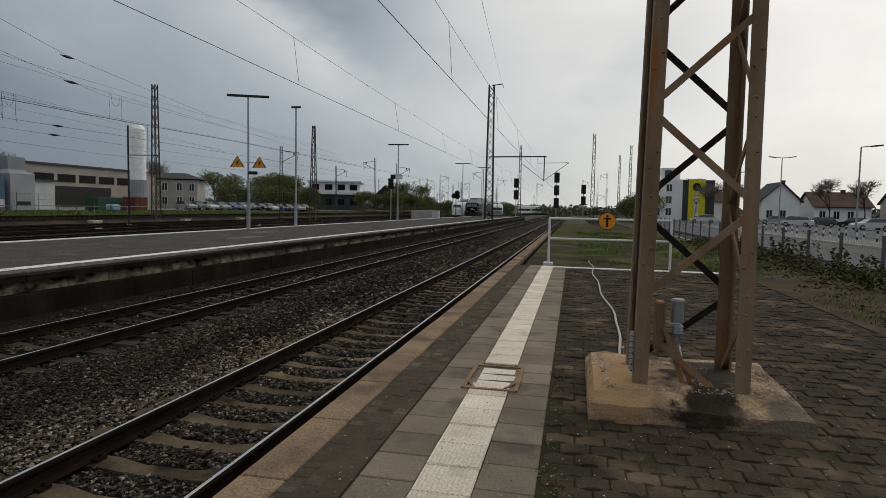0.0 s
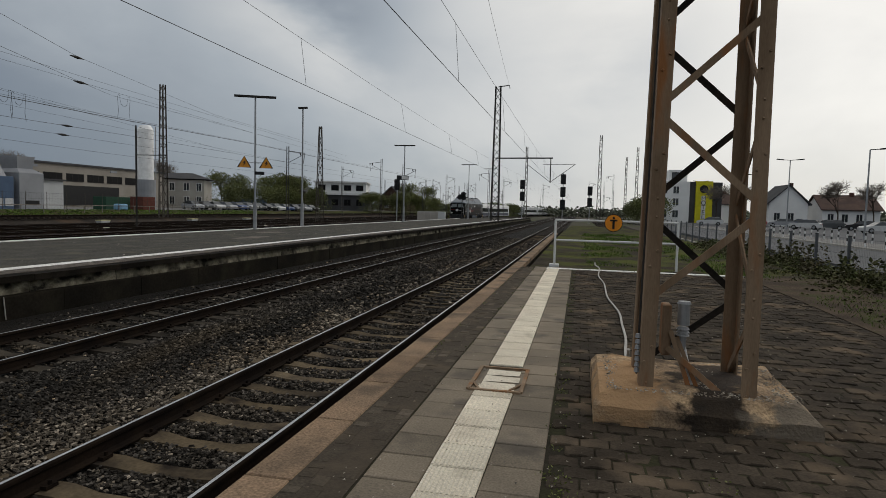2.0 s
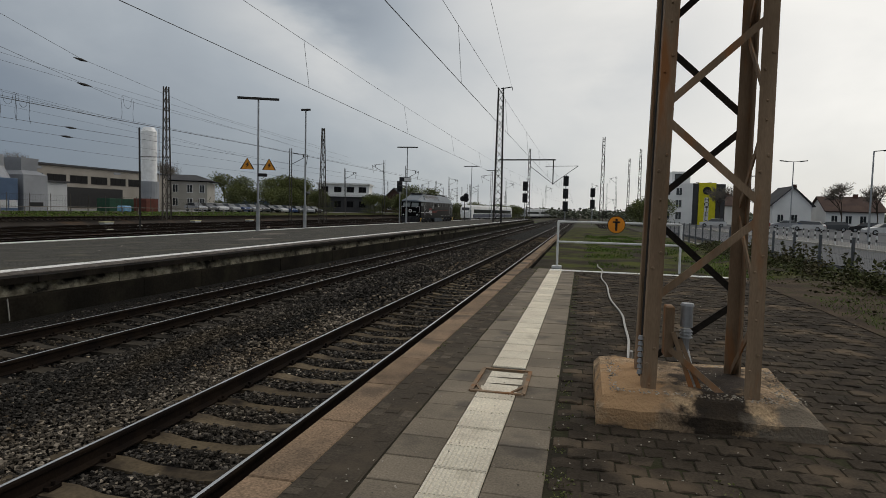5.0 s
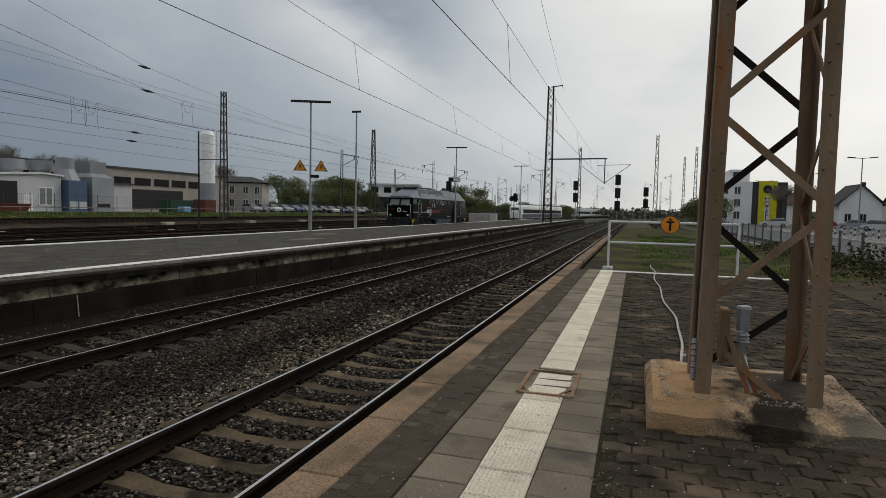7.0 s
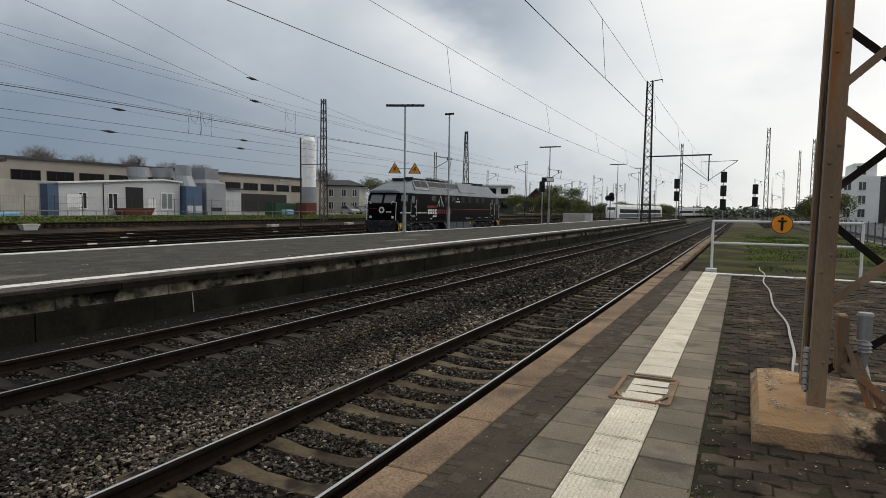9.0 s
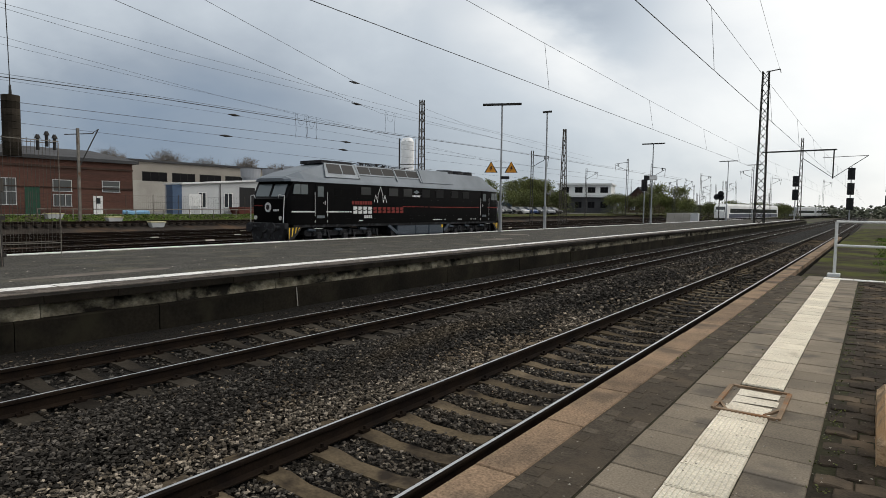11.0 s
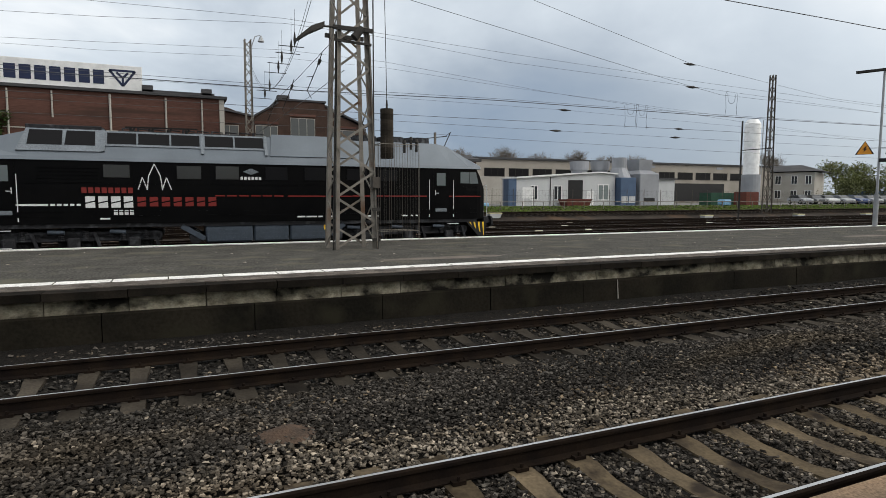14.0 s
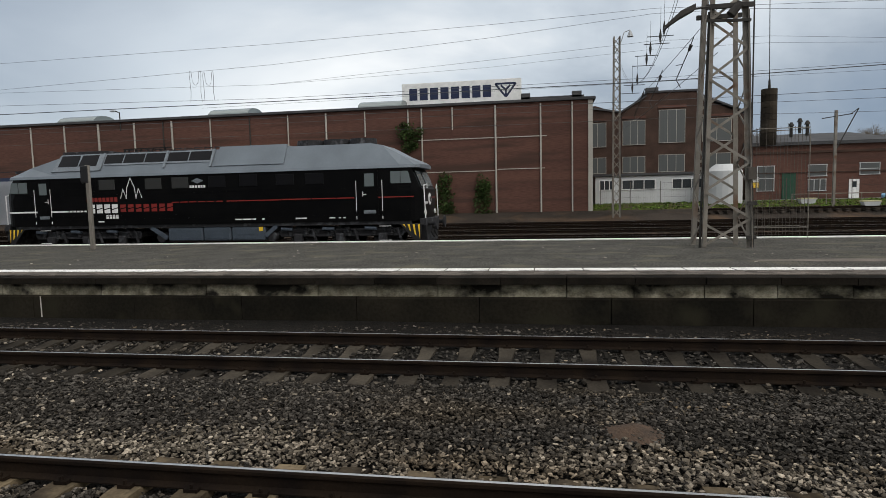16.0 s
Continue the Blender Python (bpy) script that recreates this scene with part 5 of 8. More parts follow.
for s, name in ((-1, "warning_sign"), (1, "warning_sign")):
    sg = thing("warning_sign", "orange triangular high-voltage warning sign with a black border", "sign", "warning signs",
               Matrix.Translation(Vector((-22.0, 37.9, 4.05)) + va * 0.72 * s + Vector((0.10, -0.17, 0))) @ Matrix.Rotation(math.atan2(va.y, va.x), 4, "Z"))
    for nm, k, dy, m in (("border", 1.0, 0.0, "black"), ("face", 0.80, -0.012, "sign_orange")):
        bm = bmesh.new()
        prism(bm, [(-0.47 * k, 0.04 + 0.10 * (1 - k)), (0.47 * k, 0.04 + 0.10 * (1 - k)), (0, 0.84 - 0.22 * (1 - k))], "y", dy - 0.012, dy)
        part(nm, bm, M[m], sg)
    bm = bmesh.new()
    prism(bm, [(0.02, 0.50), (-0.12, 0.32), (-0.01, 0.34), (-0.07, 0.16), (0.13, 0.38), (0.02, 0.36), (0.10, 0.50)], "y", -0.034, -0.026)
    part("bolt_mark", bm, M["black"], sg)
    bm = bmesh.new()
    beam(bm, (0, 0.02, 0.4), (-0.72 * s, 0.05, 0.4), 0.04)
    part("bracket", bm, M["galv"], sg)
t = thing("loudspeaker", "small dark platform loudspeaker on the lamp post", "loudspeaker", "", Matrix.Translation((-21.9, 37.7, 3.62)) @ Matrix.Rotation(math.atan2(va.y, va.x), 4, "Z"))
bm = bx(0.0, 0.62, -0.14, 0.10, 0, 0.22, 0.03)
part("case", bm, M["black"], t)
t = thing("platform_sign", "dark platform sign board on a lamp post", "sign", "", Matrix.Translation((-21.7, 73.3, 5.1)) @ Matrix.Rotation(math.atan2(va.y, va.x), 4, "Z"))
part("board", bx(-1.0, 0.5, -0.1, 0.1, 0, 0.55, 0.02), M["black"], t)
part("face", bx(-0.4, 0.44, -0.13, -0.105, 0.06, 0.48), M["white_paint"], t)


def signal(x, y, top, label, heads=1, r=0.10, big=1.0):
    t = thing("railway_signal", label, "signal", "railway signals", (x, y, -0.8))
    h = top + 0.8
    bm = bmesh.new()
    rod(bm, (0, 0, 0), (0, 0, h), r, r * 0.8, 8)
    part("mast", bm, M["galv"], t)
    for k in range(heads):
        z = h - 2.4 * big * (k + 1) + 0.5
        hd = part("signal_head", bx(-0.5 * big, 0.5 * big, -0.25, -0.08, z, z + 1.9 * big, 0.08), M["black"], t, "black signal head")
        bm = bmesh.new()
        for q in (0.4 * big, 0.95 * big, 1.5 * big):
            rod(bm, (0.0, -0.45, z + q + 0.03), (0, -0.25, z + q), 0.16 * big, 0.14 * big, 10)
        part("hood", bm, M["rubber"], hd)
    return t


signal(-11.6, 124, 7.9, "black light signal on a grey mast beside the line", 2)
signal(-5.8, 205, 14.4, "black light signal on a grey mast beside the line", 3, 0.16, 1.75)
signal(1.9, 130, 7.0, "black light signal on a grey mast beside the line", 2)
signal(-31.5, 102, 6.6, "black light signal in the yard", 1)
t = thing("dwarf_signal", "low black double-disc shunting signal", "signal", "", (-20.6, 106, far_z(-20.6)))
bm = bmesh.new()
rod(bm, (0, 0, 0), (0, 0, 4.2), 0.08, n=8)
part("mast", bm, M["dark_steel"], t)
bm = bmesh.new()
for dx, dz in ((-0.35, 3.9), (0.25, 4.4), (0.3, 3.8)):
    rod(bm, (dx, -0.25, dz), (dx, 0.1, dz), 0.48, 0.4, 14)
part("disc", bm, M["black"], t)

# ---- the barrier at the platform's end ----
t = thing("end_barrier", "white tubular steel barrier across the platform's end", "barrier", "", (0, 18.0, 0))
for x in (-0.65, 2.78):
    bm = bmesh.new()
    rod(bm, (x, 0, -0.05), (x, 0, 1.34), 0.035, n=10)
    part("post", bm, M["white_paint"], t)
for z in (1.34, 0.74):
    bm = bmesh.new()
    rod(bm, (-0.66, 0, z), (2.79, 0, z), 0.034, n=10)
    part("rail", bm, M["white_paint"], t)
bm = bmesh.new()
box(bm, -0.80, -0.52, -0.1, 0.16, -0.06, 0.03, 0.01)
part("foot", bm, M["white_paint"], t)
t = thing("no_entry_sign", "round orange sign with a black standing mark on the barrier", "sign", "", (1.0, 17.94, 1.29))
bm = bmesh.new()
rod(bm, (0, 0, 0), (0, 0.03, 0), 0.255, n=28)
part("rim", bm, M["black"], t)
bm = bmesh.new()
rod(bm, (0, -0.008, 0), (0, 0.0, 0), 0.238, n=28)
part("disc", bm, M["orange"], t)
bm = bmesh.new()
box(bm, -0.032, 0.032, -0.016, -0.010, -0.17, 0.09)
box(bm, -0.105, 0.105, -0.016, -0.010, 0.05, 0.10)
rod(bm, (0, -0.016, 0.145), (0, -0.010, 0.145), 0.035, n=12)
part("mark", bm, M["black"], t)
t = thing("cable", "pale grey cable lying loose across the pavers", "cable", "", (0, 0, 0))
pts = [Vector(p) for p in ((0.57, 6.05, 0.22), (0.575, 6.25, 0.03), (0.60, 6.8, 0.02), (0.66, 7.6, 0.02), (0.68, 8.6, 0.02), (0.70, 9.7, 0.02), (0.60, 11.4, 0.02), (0.62, 13.5, 0.02), (0.55, 15.2, 0.02), (0.63, 17.2, 0.02), (0.55, 18.6, 0.0), (0.58, 20.0, -0.04))]
cv = []
for i in range(len(pts) - 1):
    p0, p1, p2, p3 = pts[max(i - 1, 0)], pts[i], pts[i + 1], pts[min(i + 2, len(pts) - 1)]
    for k in range(6):
        u = k / 6
        cv.append(0.5 * ((2 * p1) + (p2 - p0) * u + (2 * p0 - 5 * p1 + 4 * p2 - p3) * u * u + (3 * p1 - p0 - 3 * p2 + p3) * u ** 3))
wire_part("sheath", cv, 0.017, t, "cable_white")


# ---- fence, brambles and verge beside the platform ----
def right_fence():
    t = thing("steel_fence", "grey welded-mesh fence on square steel posts", "fence", "", (7.7, 0, -0.36))
    for k in range(-9, 20):
        y = 16.96 + 2.5 * k
        post = part("post", bx(-0.04, 0.04, y - 0.03, y + 0.03, 0, 1.43), M["fence_post"], t, "slate-grey square post")
        part("cap", bx(-0.045, 0.045, y - 0.035, y + 0.035, 1.43, 1.45), M["rubber"], post)
        bm = bmesh.new()
        for z in (0.10, 0.50, 0.90, 1.37):
            beam(bm, (0.045, y, z), (0.045, y + 2.5, z), 0.007, 0.007)
        for q in np.arange(0.05, 2.5, 0.10):
            beam(bm, (0.05, y + q, 0.05), (0.05, y + q, 1.38), 0.0025)
        part("mesh_panel", bm, M["fence_post"], t)
    bm = bx(7.78, 7.95, -10, 70, -0.42, -0.26, 0.01)
    tagged(part("kerb", bm, M["pale_conc"]), "pale concrete kerb under the fence", "kerb", kind="structure")


right_fence()


def leaves(bm, centre, radius, n, size, rnd, squash=0.8, up=0.0):
    for _ in range(n):
        while True:
            d = Vector((rnd.uniform(-1, 1), rnd.uniform(-1, 1), rnd.uniform(-1, 1)))
            if 0.05 < d.length < 1:
                break
        d = d.normalized() * (d.length ** 0.5)
        q = Vector(centre) + Vector((d.x * radius, d.y * radius, d.z * radius * squash))
        a = Vector((rnd.uniform(-1, 1), rnd.uniform(-1, 1), rnd.uniform(-0.6, 0.6))).normalized()
        b = a.cross(Vector((rnd.uniform(-1, 1), rnd.uniform(-1, 1), rnd.uniform(-1, 1)))).normalized()
        s = size * rnd.uniform(0.6, 1.3)
        vs = [bm.verts.new(q + a * s * 0.6), bm.verts.new(q + b * s * 0.35), bm.verts.new(q - a * s * 0.6), bm.verts.new(q - b * s * 0.35)]
        bm.faces.new(vs)


def brambles():
    rnd = random.Random(21)
    bm = bmesh.new()
    for _ in range(430):
        y = rnd.uniform(6.5, 36)
        x = 5.1 + 2.5 * rnd.random() ** 0.7
        hgt = (0.15 + 0.85 * (x - 5.3) / 2.5) * (0.62 + 0.55 * noise.noise((y * 0.55, x * 0.8, 2)))
        leaves(bm, (x, y, -0.25 + rnd.uniform(0.1, 1.0) * 0.75 * hgt), rnd.uniform(0.20, 0.38), 130, 0.075, rnd, 0.7)
    for _ in range(60):
        y, x = rnd.uniform(7, 30), rnd.uniform(6.4, 7.8)
        z = rnd.uniform(0.3, 0.75)
        for k in range(9):
            leaves(bm, (x + 0.02 * k, y, z - k * 0.07), 0.09, 5, 0.10, rnd, 1.0)
    for _ in range(24):
        y = rnd.uniform(6.5, 22)
        x = rnd.uniform(4.4, 5.6)
        leaves(bm, (x, y, -0.02), rnd.uniform(0.12, 0.3), 26, 0.07, rnd, 0.35)
    tagged(part("bramble_hedge", bm, M["leaf_bramble"]), "tangled dark green brambles along the fence", "brambles", kind="stuff")
    bm = bmesh.new()
    for _ in range(30000):
        y = rnd.uniform(17.2, 48) if rnd.random() < 0.85 else rnd.uniform(6, 17)
        x = rnd.uniform(-1.2, 6.0) if y > 17.2 else rnd.uniform(4.3, 6.0)
        if noise.noise((x * 0.6, y * 0.30, 9)) < -0.02 or (y > 17.2 and x < 0.3 + 0.5 * noise.noise((0, y, 2))):
            continue
        h = rnd.uniform(0.03, 0.14) * (1.0 if y > 17.2 else 0.6)
        a = rnd.uniform(0, 6.28)
        w = 0.010 + 0.0004 * y
        dx, dy = math.cos(a) * w, math.sin(a) * w
        l = Vector((rnd.uniform(-0.08, 0.08), rnd.uniform(-0.08, 0.08), h))
        z = -0.10 if y > 17.2 else -0.02
        bm.faces.new([bm.verts.new((x - dx, y - dy, z)), bm.verts.new((x + dx, y + dy, z)), bm.verts.new(Vector((x, y, z)) + l)])
    tagged(part("grass_blades", bm, M["leaf_bright"]), "rough green grass past the barrier", "grass", kind="stuff")
    # moss and weeds along the paving joints
    bm = bmesh.new()
    for _ in range(260):
        if rnd.random() < 0.5:
            x, y = rnd.uniform(-0.12, 0.0), rnd.uniform(1.6, 16.5)
        else:
            x, y = rnd.choice((-0.81, -1.50, -1.15)) + rnd.uniform(-0.02, 0.02), rnd.uniform(5.8, 16.5)
        leaves(bm, (x, y, 0.002), 0.04, 5, 0.016, rnd, 0.2)
    for cx, cy, n in ((0.02, 3.1, 60), (-0.05, 3.35, 40), (0.9, 3.5, 25), (0.4, 2.6, 30)):
        leaves(bm, (cx, cy, 0.006), 0.12, n, 0.018, rnd, 0.15)
    tagged(part("weeds", bm, M["leaf"]), "small weeds and moss in the paving joints", "weeds", kind="stuff")


brambles()
bm = bx(4.0, 6.55, 3.0, 17.0, -0.05, 0.008)
for v in bm.verts:
    if v.co.x < 5 and v.co.y < 10:
        v.co.x = 4.0
    if v.co.x < 5 and v.co.y > 10:
        v.co.x = 4.25
tagged(part("verge", bm, M["soil"]), "bare brown verge of soil and moss beside the pavers", "verge", kind="structure")

# crumbs of stone, dry leaves and droppings on the pavers
rnd = random.Random(77)
bm = bmesh.new()
for _ in range(4200):
    plinth_top = rnd.random() < 0.55
    if plinth_top:
        x, y, z = rnd.uniform(0.30, 1.70), rnd.uniform(4.52, 5.6), 0.236
    else:
        x, y, z = rnd.uniform(-1.5, 4.6), 1.8 + 13 * rnd.random() ** 1.7, 0.004
    s = rnd.uniform(0.004, 0.014 if plinth_top else 0.011)
    a = rnd.uniform(0, 6.28)
    q = [(x + s * math.cos(a + k * 2.1), y + s * math.sin(a + k * 2.1) * 1.3, z + rnd.uniform(0, 0.006)) for k in range(3)]
    top = bm.verts.new((x, y, z + s * 0.8))
    vs = [bm.verts.new(c) for c in q]
    for k in range(3):
        bm.faces.new((vs[k], vs[(k + 1) % 3], top))
M["crumb"] = mat("pale_crumbs", (0.42, 0.39, 0.33), (0.16, 0.13, 0.10), 0.9, 0, 3, 20, 0, 0.01, island=0.6)
for _ in range(170):
    # litter on the far platform
    x, y = rnd.uniform(-22.2, -12.7), rnd.uniform(-16, 40)
    s = rnd.uniform(0.010, 0.028)
    a = rnd.uniform(0, 6.28)
    z = far_z(x) + 0.003
    top = bm.verts.new((x, y, z + s * 0.5))
    vs = [bm.verts.new((x + s * math.cos(a + k * 2.1), y + 2 * s * math.sin(a + k * 2.1), z)) for k in range(3)]
    for k in range(3):
        bm.faces.new((vs[k], vs[(k + 1) % 3], top))
tagged(part("stone_crumbs", bm, M["crumb"]), "pale crumbs and droppings scattered over the pavers", "debris", kind="stuff")


# ---- the black diesel locomotive ----
M["loco_black"] = mat("gloss_black_coachwork", (0.0030, 0.0031, 0.0034), (0.0045, 0.0045, 0.0047), 0.32, 0.0, 1.5, 25, 0.03, 0.002, local=True, fine_amt=0.3)
M["loco_roof"] = mat("silver_grey_roof", (0.155, 0.180, 0.205), (0.130, 0.150, 0.172), 0.5, 0.25, 0.8, 15, 0.05, 0.002, local=True, fine_amt=0.06)
M["loco_trim"] = mat("light_grey_trim", (0.20, 0.225, 0.25), None, 0.45, 0.3, 1, 20, 0.05, 0.002, local=True)
M["loco_tank"] = mat("blue_grey_tank", (0.060, 0.076, 0.098), (0.048, 0.062, 0.08), 0.55, 0.1, 1.5, 20, 0.1, 0.002, local=True)
M["bogie"] = mat("grimy_black_bogie", (0.034, 0.034, 0.037), (0.018, 0.018, 0.020), 0.7, 0.2, 3, 25, 0.2, 0.004, local=True, stain=(0.085, 0.088, 0.095), stain_at=0.58, stain_scale=3.0)
M["red"] = plain("signal_red_paint", (0.19, 0.019, 0.015), 0.45)
M["white"] = plain("white_lining", (0.70, 0.70, 0.70), 0.45)
M["navy"] = mat("navy_blue_coachwork", (0.013, 0.024, 0.062), (0.010, 0.018, 0.048), 0.45, 0.0, 0.6, 12, 0.03, 0.004, fine_amt=0.1)
M["lamp_glass"] = plain("lamp_glass", (0.75, 0.76, 0.72), 0.2)
M["loco_black"].node_tree.nodes["Principled BSDF"].inputs["Specular IOR Level"].default_value = 0.04
F0, F1 = -9.78, 9.92


def locomotive():
    t = thing("locomotive", "gloss black diesel locomotive with silver roof and red and white lining", "locomotive", "", (0, 0, 0))

    def ring(y, w, zt, wt=None):
        wt = wt or w
        return [(-w, y, 1.2), (w, y, 1.2), (w, y, 2.42), (wt, y, zt), (-wt, y, zt), (-w, y, 2.42)]
    bm = bmesh.new()
    loft(bm, [ring(F0, 1.18, 2.46), ring(F0 + 0.10, 1.32, 2.55), ring(F0 + 0.30, 1.42, 3.05, 1.36), ring(F0 + 0.46, 1.455, 3.34, 1.36), ring(F0 + 1.0, 1.475, 3.40, 1.455),
              ring(F1 - 1.0, 1.475, 3.40, 1.455), ring(F1 - 0.46, 1.455, 3.34, 1.36), ring(F1 - 0.30, 1.42, 3.05, 1.36), ring(F1 - 0.10, 1.32, 2.55), ring(F1, 1.18, 2.46)])
    bmesh.ops.recalc_face_normals(bm, faces=bm.faces)
    body = part("body", bm, M["loco_black"], t, "gloss black ribbed body")
    bm = bmesh.new()

    def roof(y, w, h, top):
        return [(-w, y, 3.34), (-w + 0.05, y, 3.46), (-top, y, h), (top, y, h), (w - 0.05, y, 3.46), (w, y, 3.34)]
    loft(bm, [roof(F0 + 0.12, 1.10, 3.50, 0.85), roof(F0 + 0.30, 1.40, 3.60, 0.95), roof(F0 + 1.1, 1.50, 3.86, 1.0), roof(-6.95, 1.50, 4.33, 0.95), roof(-6.6, 1.50, 4.40, 0.92),
              roof(7.7, 1.50, 4.40, 0.92), roof(8.2, 1.50, 4.30, 0.95), roof(F1 - 0.9, 1.50, 3.86, 1.0), roof(F1 - 0.30, 1.40, 3.60, 0.95), roof(F1 - 0.12, 1.10, 3.50, 0.85)])
    bmesh.ops.recalc_face_normals(bm, faces=bm.faces)
    part("roof", bm, M["loco_roof"], t, "silver grey roof with sloping shoulders")

    def slope(u, y, out=0.0):
        """A point on the roof's shoulder, u from eave to ridge."""
        return Vector(((1.45 - 0.53 * u) + out * 0.87, y, 3.46 + 0.94 * u + out * 0.49))

    def shoulder(name, y0, y1, u0, u1, out, m, label="", lean=0.0):
        bm = bmesh.new()
        loft(bm, [[slope(u0, y0, -0.03), slope(u1, y0 + lean, -0.03), slope(u1, y0 + lean, out), slope(u0, y0, out)],
                  [slope(u0, y1, -0.03), slope(u1, y1 - lean * 0, -0.03), slope(u1, y1, out), slope(u0, y1, out)]])
        bmesh.ops.recalc_face_normals(bm, faces=bm.faces)
        return part(name, bm, m, t, label)
    shoulder("roof_frame", -7.25, -4.75, 0.18, 0.99, 0.05, M["loco_trim"], lean=0.25)
    for a, b in ((-6.95, -5.95), (-5.88, -4.98)):
        shoulder("grille", a, b, 0.40, 0.93, 0.062, M["glass_dark"], "dark roof grille", 0.05)
    shoulder("roof_frame", -4.72, 0.68, 0.42, 0.99, 0.035, M["loco_trim"])
    for a, b in ((-4.62, -3.72), (-3.66, -2.66), (-2.60, -1.66), (-1.48, -0.50), (-0.44, 0.58)):
        shoulder("roof_window", a, b, 0.50, 0.92, 0.045, M["glass_dark"], "dark roof window")
    for y in (-4.74, -1.57, 0.66):
        shoulder("roof_rib", y - 0.05, y + 0.05, 0.20, 1.0, 0.07, M["loco_trim"])
    shoulder("roof_panel", 0.80, 4.02, 0.20, 1.10, 0.04, M["loco_roof"], "raised silver roof panel", 0.1)
    for a, b, h, m in ((-7.05, -4.8, 4.56, "bogie"), (-4.3, -2.4, 4.45, "bogie"), (-2.0, -0.2, 4.46, "bogie"), (0.85, 4.0, 4.46, "loco_roof")):
        bm = bx(-0.85, 0.85, a, b, 4.38, h, 0.02)
        part("roof_hatch", bm, M[m], t)
    for y in (4.75, 5.95, 7.12):
        bm = bmesh.new()
        rod(bm, (0.1, y, 4.36), (0.1, y, 4.66), 0.60, 0.57, 18)
        part("fan", bm, M["bogie"], t, "round black roof fan")
    for y in np.arange(-4.2, 0.4, 0.5):
        bm = bmesh.new()
        rod(bm, (0.3, y, 4.38), (0.3, y, 4.60), 0.03, n=6)
        rod(bm, (0.3, y, 4.58), (0.3, y + 0.4, 4.55), 0.025, n=6)
        part("roof_pipe", bm, M["bogie"], t)
    bm = bmesh.new()
    for y in (-3.9, -3.3, -2.7, -2.1):
        rod(bm, (0.55, y, 4.40), (0.55, y + 0.12, 4.62), 0.035, n=6)
        rod(bm, (0.75, y, 4.36), (0.75, y, 4.55), 0.05, n=6)
    beam(bm, (0.55, -4.1, 4.60), (0.55, -1.7, 4.62), 0.05)
    part("roof_rack", bm, M["rubber"], t, "low black roof gear")
    # sides
    for s in (1, -1):
        for z in (2.62, 2.74, 2.86, 2.98, 3.10):
            bm = bmesh.new()
            beam(bm, (s * 1.478, -6.7, z), (s * 1.478, -4.9, z), 0.02, 0.03)
            part("rib", bm, M["loco_black"], body)
        for z in (1.46, 1.62, 2.58):
            bm = bmesh.new()
            beam(bm, (s * 1.478, -8.9, z), (s * 1.478, 9.5, z), 0.02, 0.025)
            part("rib", bm, M["loco_black"], body)
        for y, z0, z1, m, lab in ((-4.35, 2.78, 3.22, "glass_side", ""), (-2.05, 2.76, 3.22, "glass_side", ""), (-0.75, 2.76, 3.24, "glass_side", ""), (1.0, 2.76, 3.24, "glass_dark", ""), (2.45, 2.76, 3.26, "glass_dark", ""), (4.1, 2.78, 3.22, "glass_dark", ""),
                                  (5.4, 2.78, 3.22, "glass_dark", "")):
            part("side_window", bx(s * 1.482 - 0.012, s * 1.482 + 0.012, y - 0.40, y + 0.40, z0, z1, 0.01), M[m], body)
        for y0, y1, c in ((-8.08, -7.24, 1), (7.20, 8.30, -1)):
            yc = (y0 + y1) / 2
            d = part("cab_door", bx(s * 1.470, s * 1.484, yc - 0.36, yc + 0.36, 1.42, 3.28, 0.0), M["loco_black"], t, "black cab door")
            part("door_window", bx(s * 1.482, s * 1.492, yc - 0.20, yc + 0.20, 2.62, 3.14), M["glass_cab"], d)
            bm = bmesh.new()
            rod(bm, (s * 1.52, yc + 0.27 * c, 2.30), (s * 1.52, yc + 0.12 * c, 2.30), 0.016, n=6)
            rod(bm, (s * 1.52, yc + 0.27 * c, 2.22), (s * 1.52, yc + 0.27 * c, 2.42), 0.016, n=6)
            part("door_handle", bm, M["white"], d)
            for y in (y0, y1):
                bm = bmesh.new()
                rod(bm, (s * 1.535, y, 1.62), (s * 1.535, y, 2.86), 0.014, n=6)
                rod(bm, (s * 1.535, y, 1.30), (s * 1.535, y, 1.42), 0.018, n=6)
                part("grab_rail", bm, M["white"], t, "white grab rail")
            part("step_plate", bx(s * 1.470, s * 1.50, yc - 0.26, yc + 0.26, 1.52, 1.66, 0.02), M["loco_trim"], t)
        for y0, y1, k in ((-9.42, -8.50, 1), (8.65, 9.48, -1)):
            bm = bmesh.new()
            a, b = (y0 - 0.02, y1) if k == 1 else (y0, y1 + 0.02)
            prism(bm, [(a + (0.12 if k == 1 else 0), 3.20), (b - (0.12 if k == -1 else 0), 3.20), (b, 2.72), (a, 2.72)], "x", s * 1.450, s * 1.484)
            part("cab_side_window", bm, M["glass_cab"], t, "pale cab side window")
            bm = bmesh.new()
            beam(bm, (s * 1.486, (y0 + y1) / 2, 2.72), (s * 1.486, (y0 + y1) / 2, 3.20), 0.03, 0.012)
            part("window_bar", bm, M["black"], t)
        # lining and lettering shapes
        X = s * 1.4795

        def bar(name, y0, y1, z0, z1, m, label=""):
            part(name, bx(X - 0.003, X + 0.003, y0, y1, z0, z1), M[m], t, label)
        bar("white_lining", F0 + 0.25, -6.40, 1.815, 1.885, "white", "white waist stripe")
        for k in range(5):
            bar("white_lining", -6.34 + k * 0.19, -6.20 + k * 0.185, 1.815, 1.885, "white")
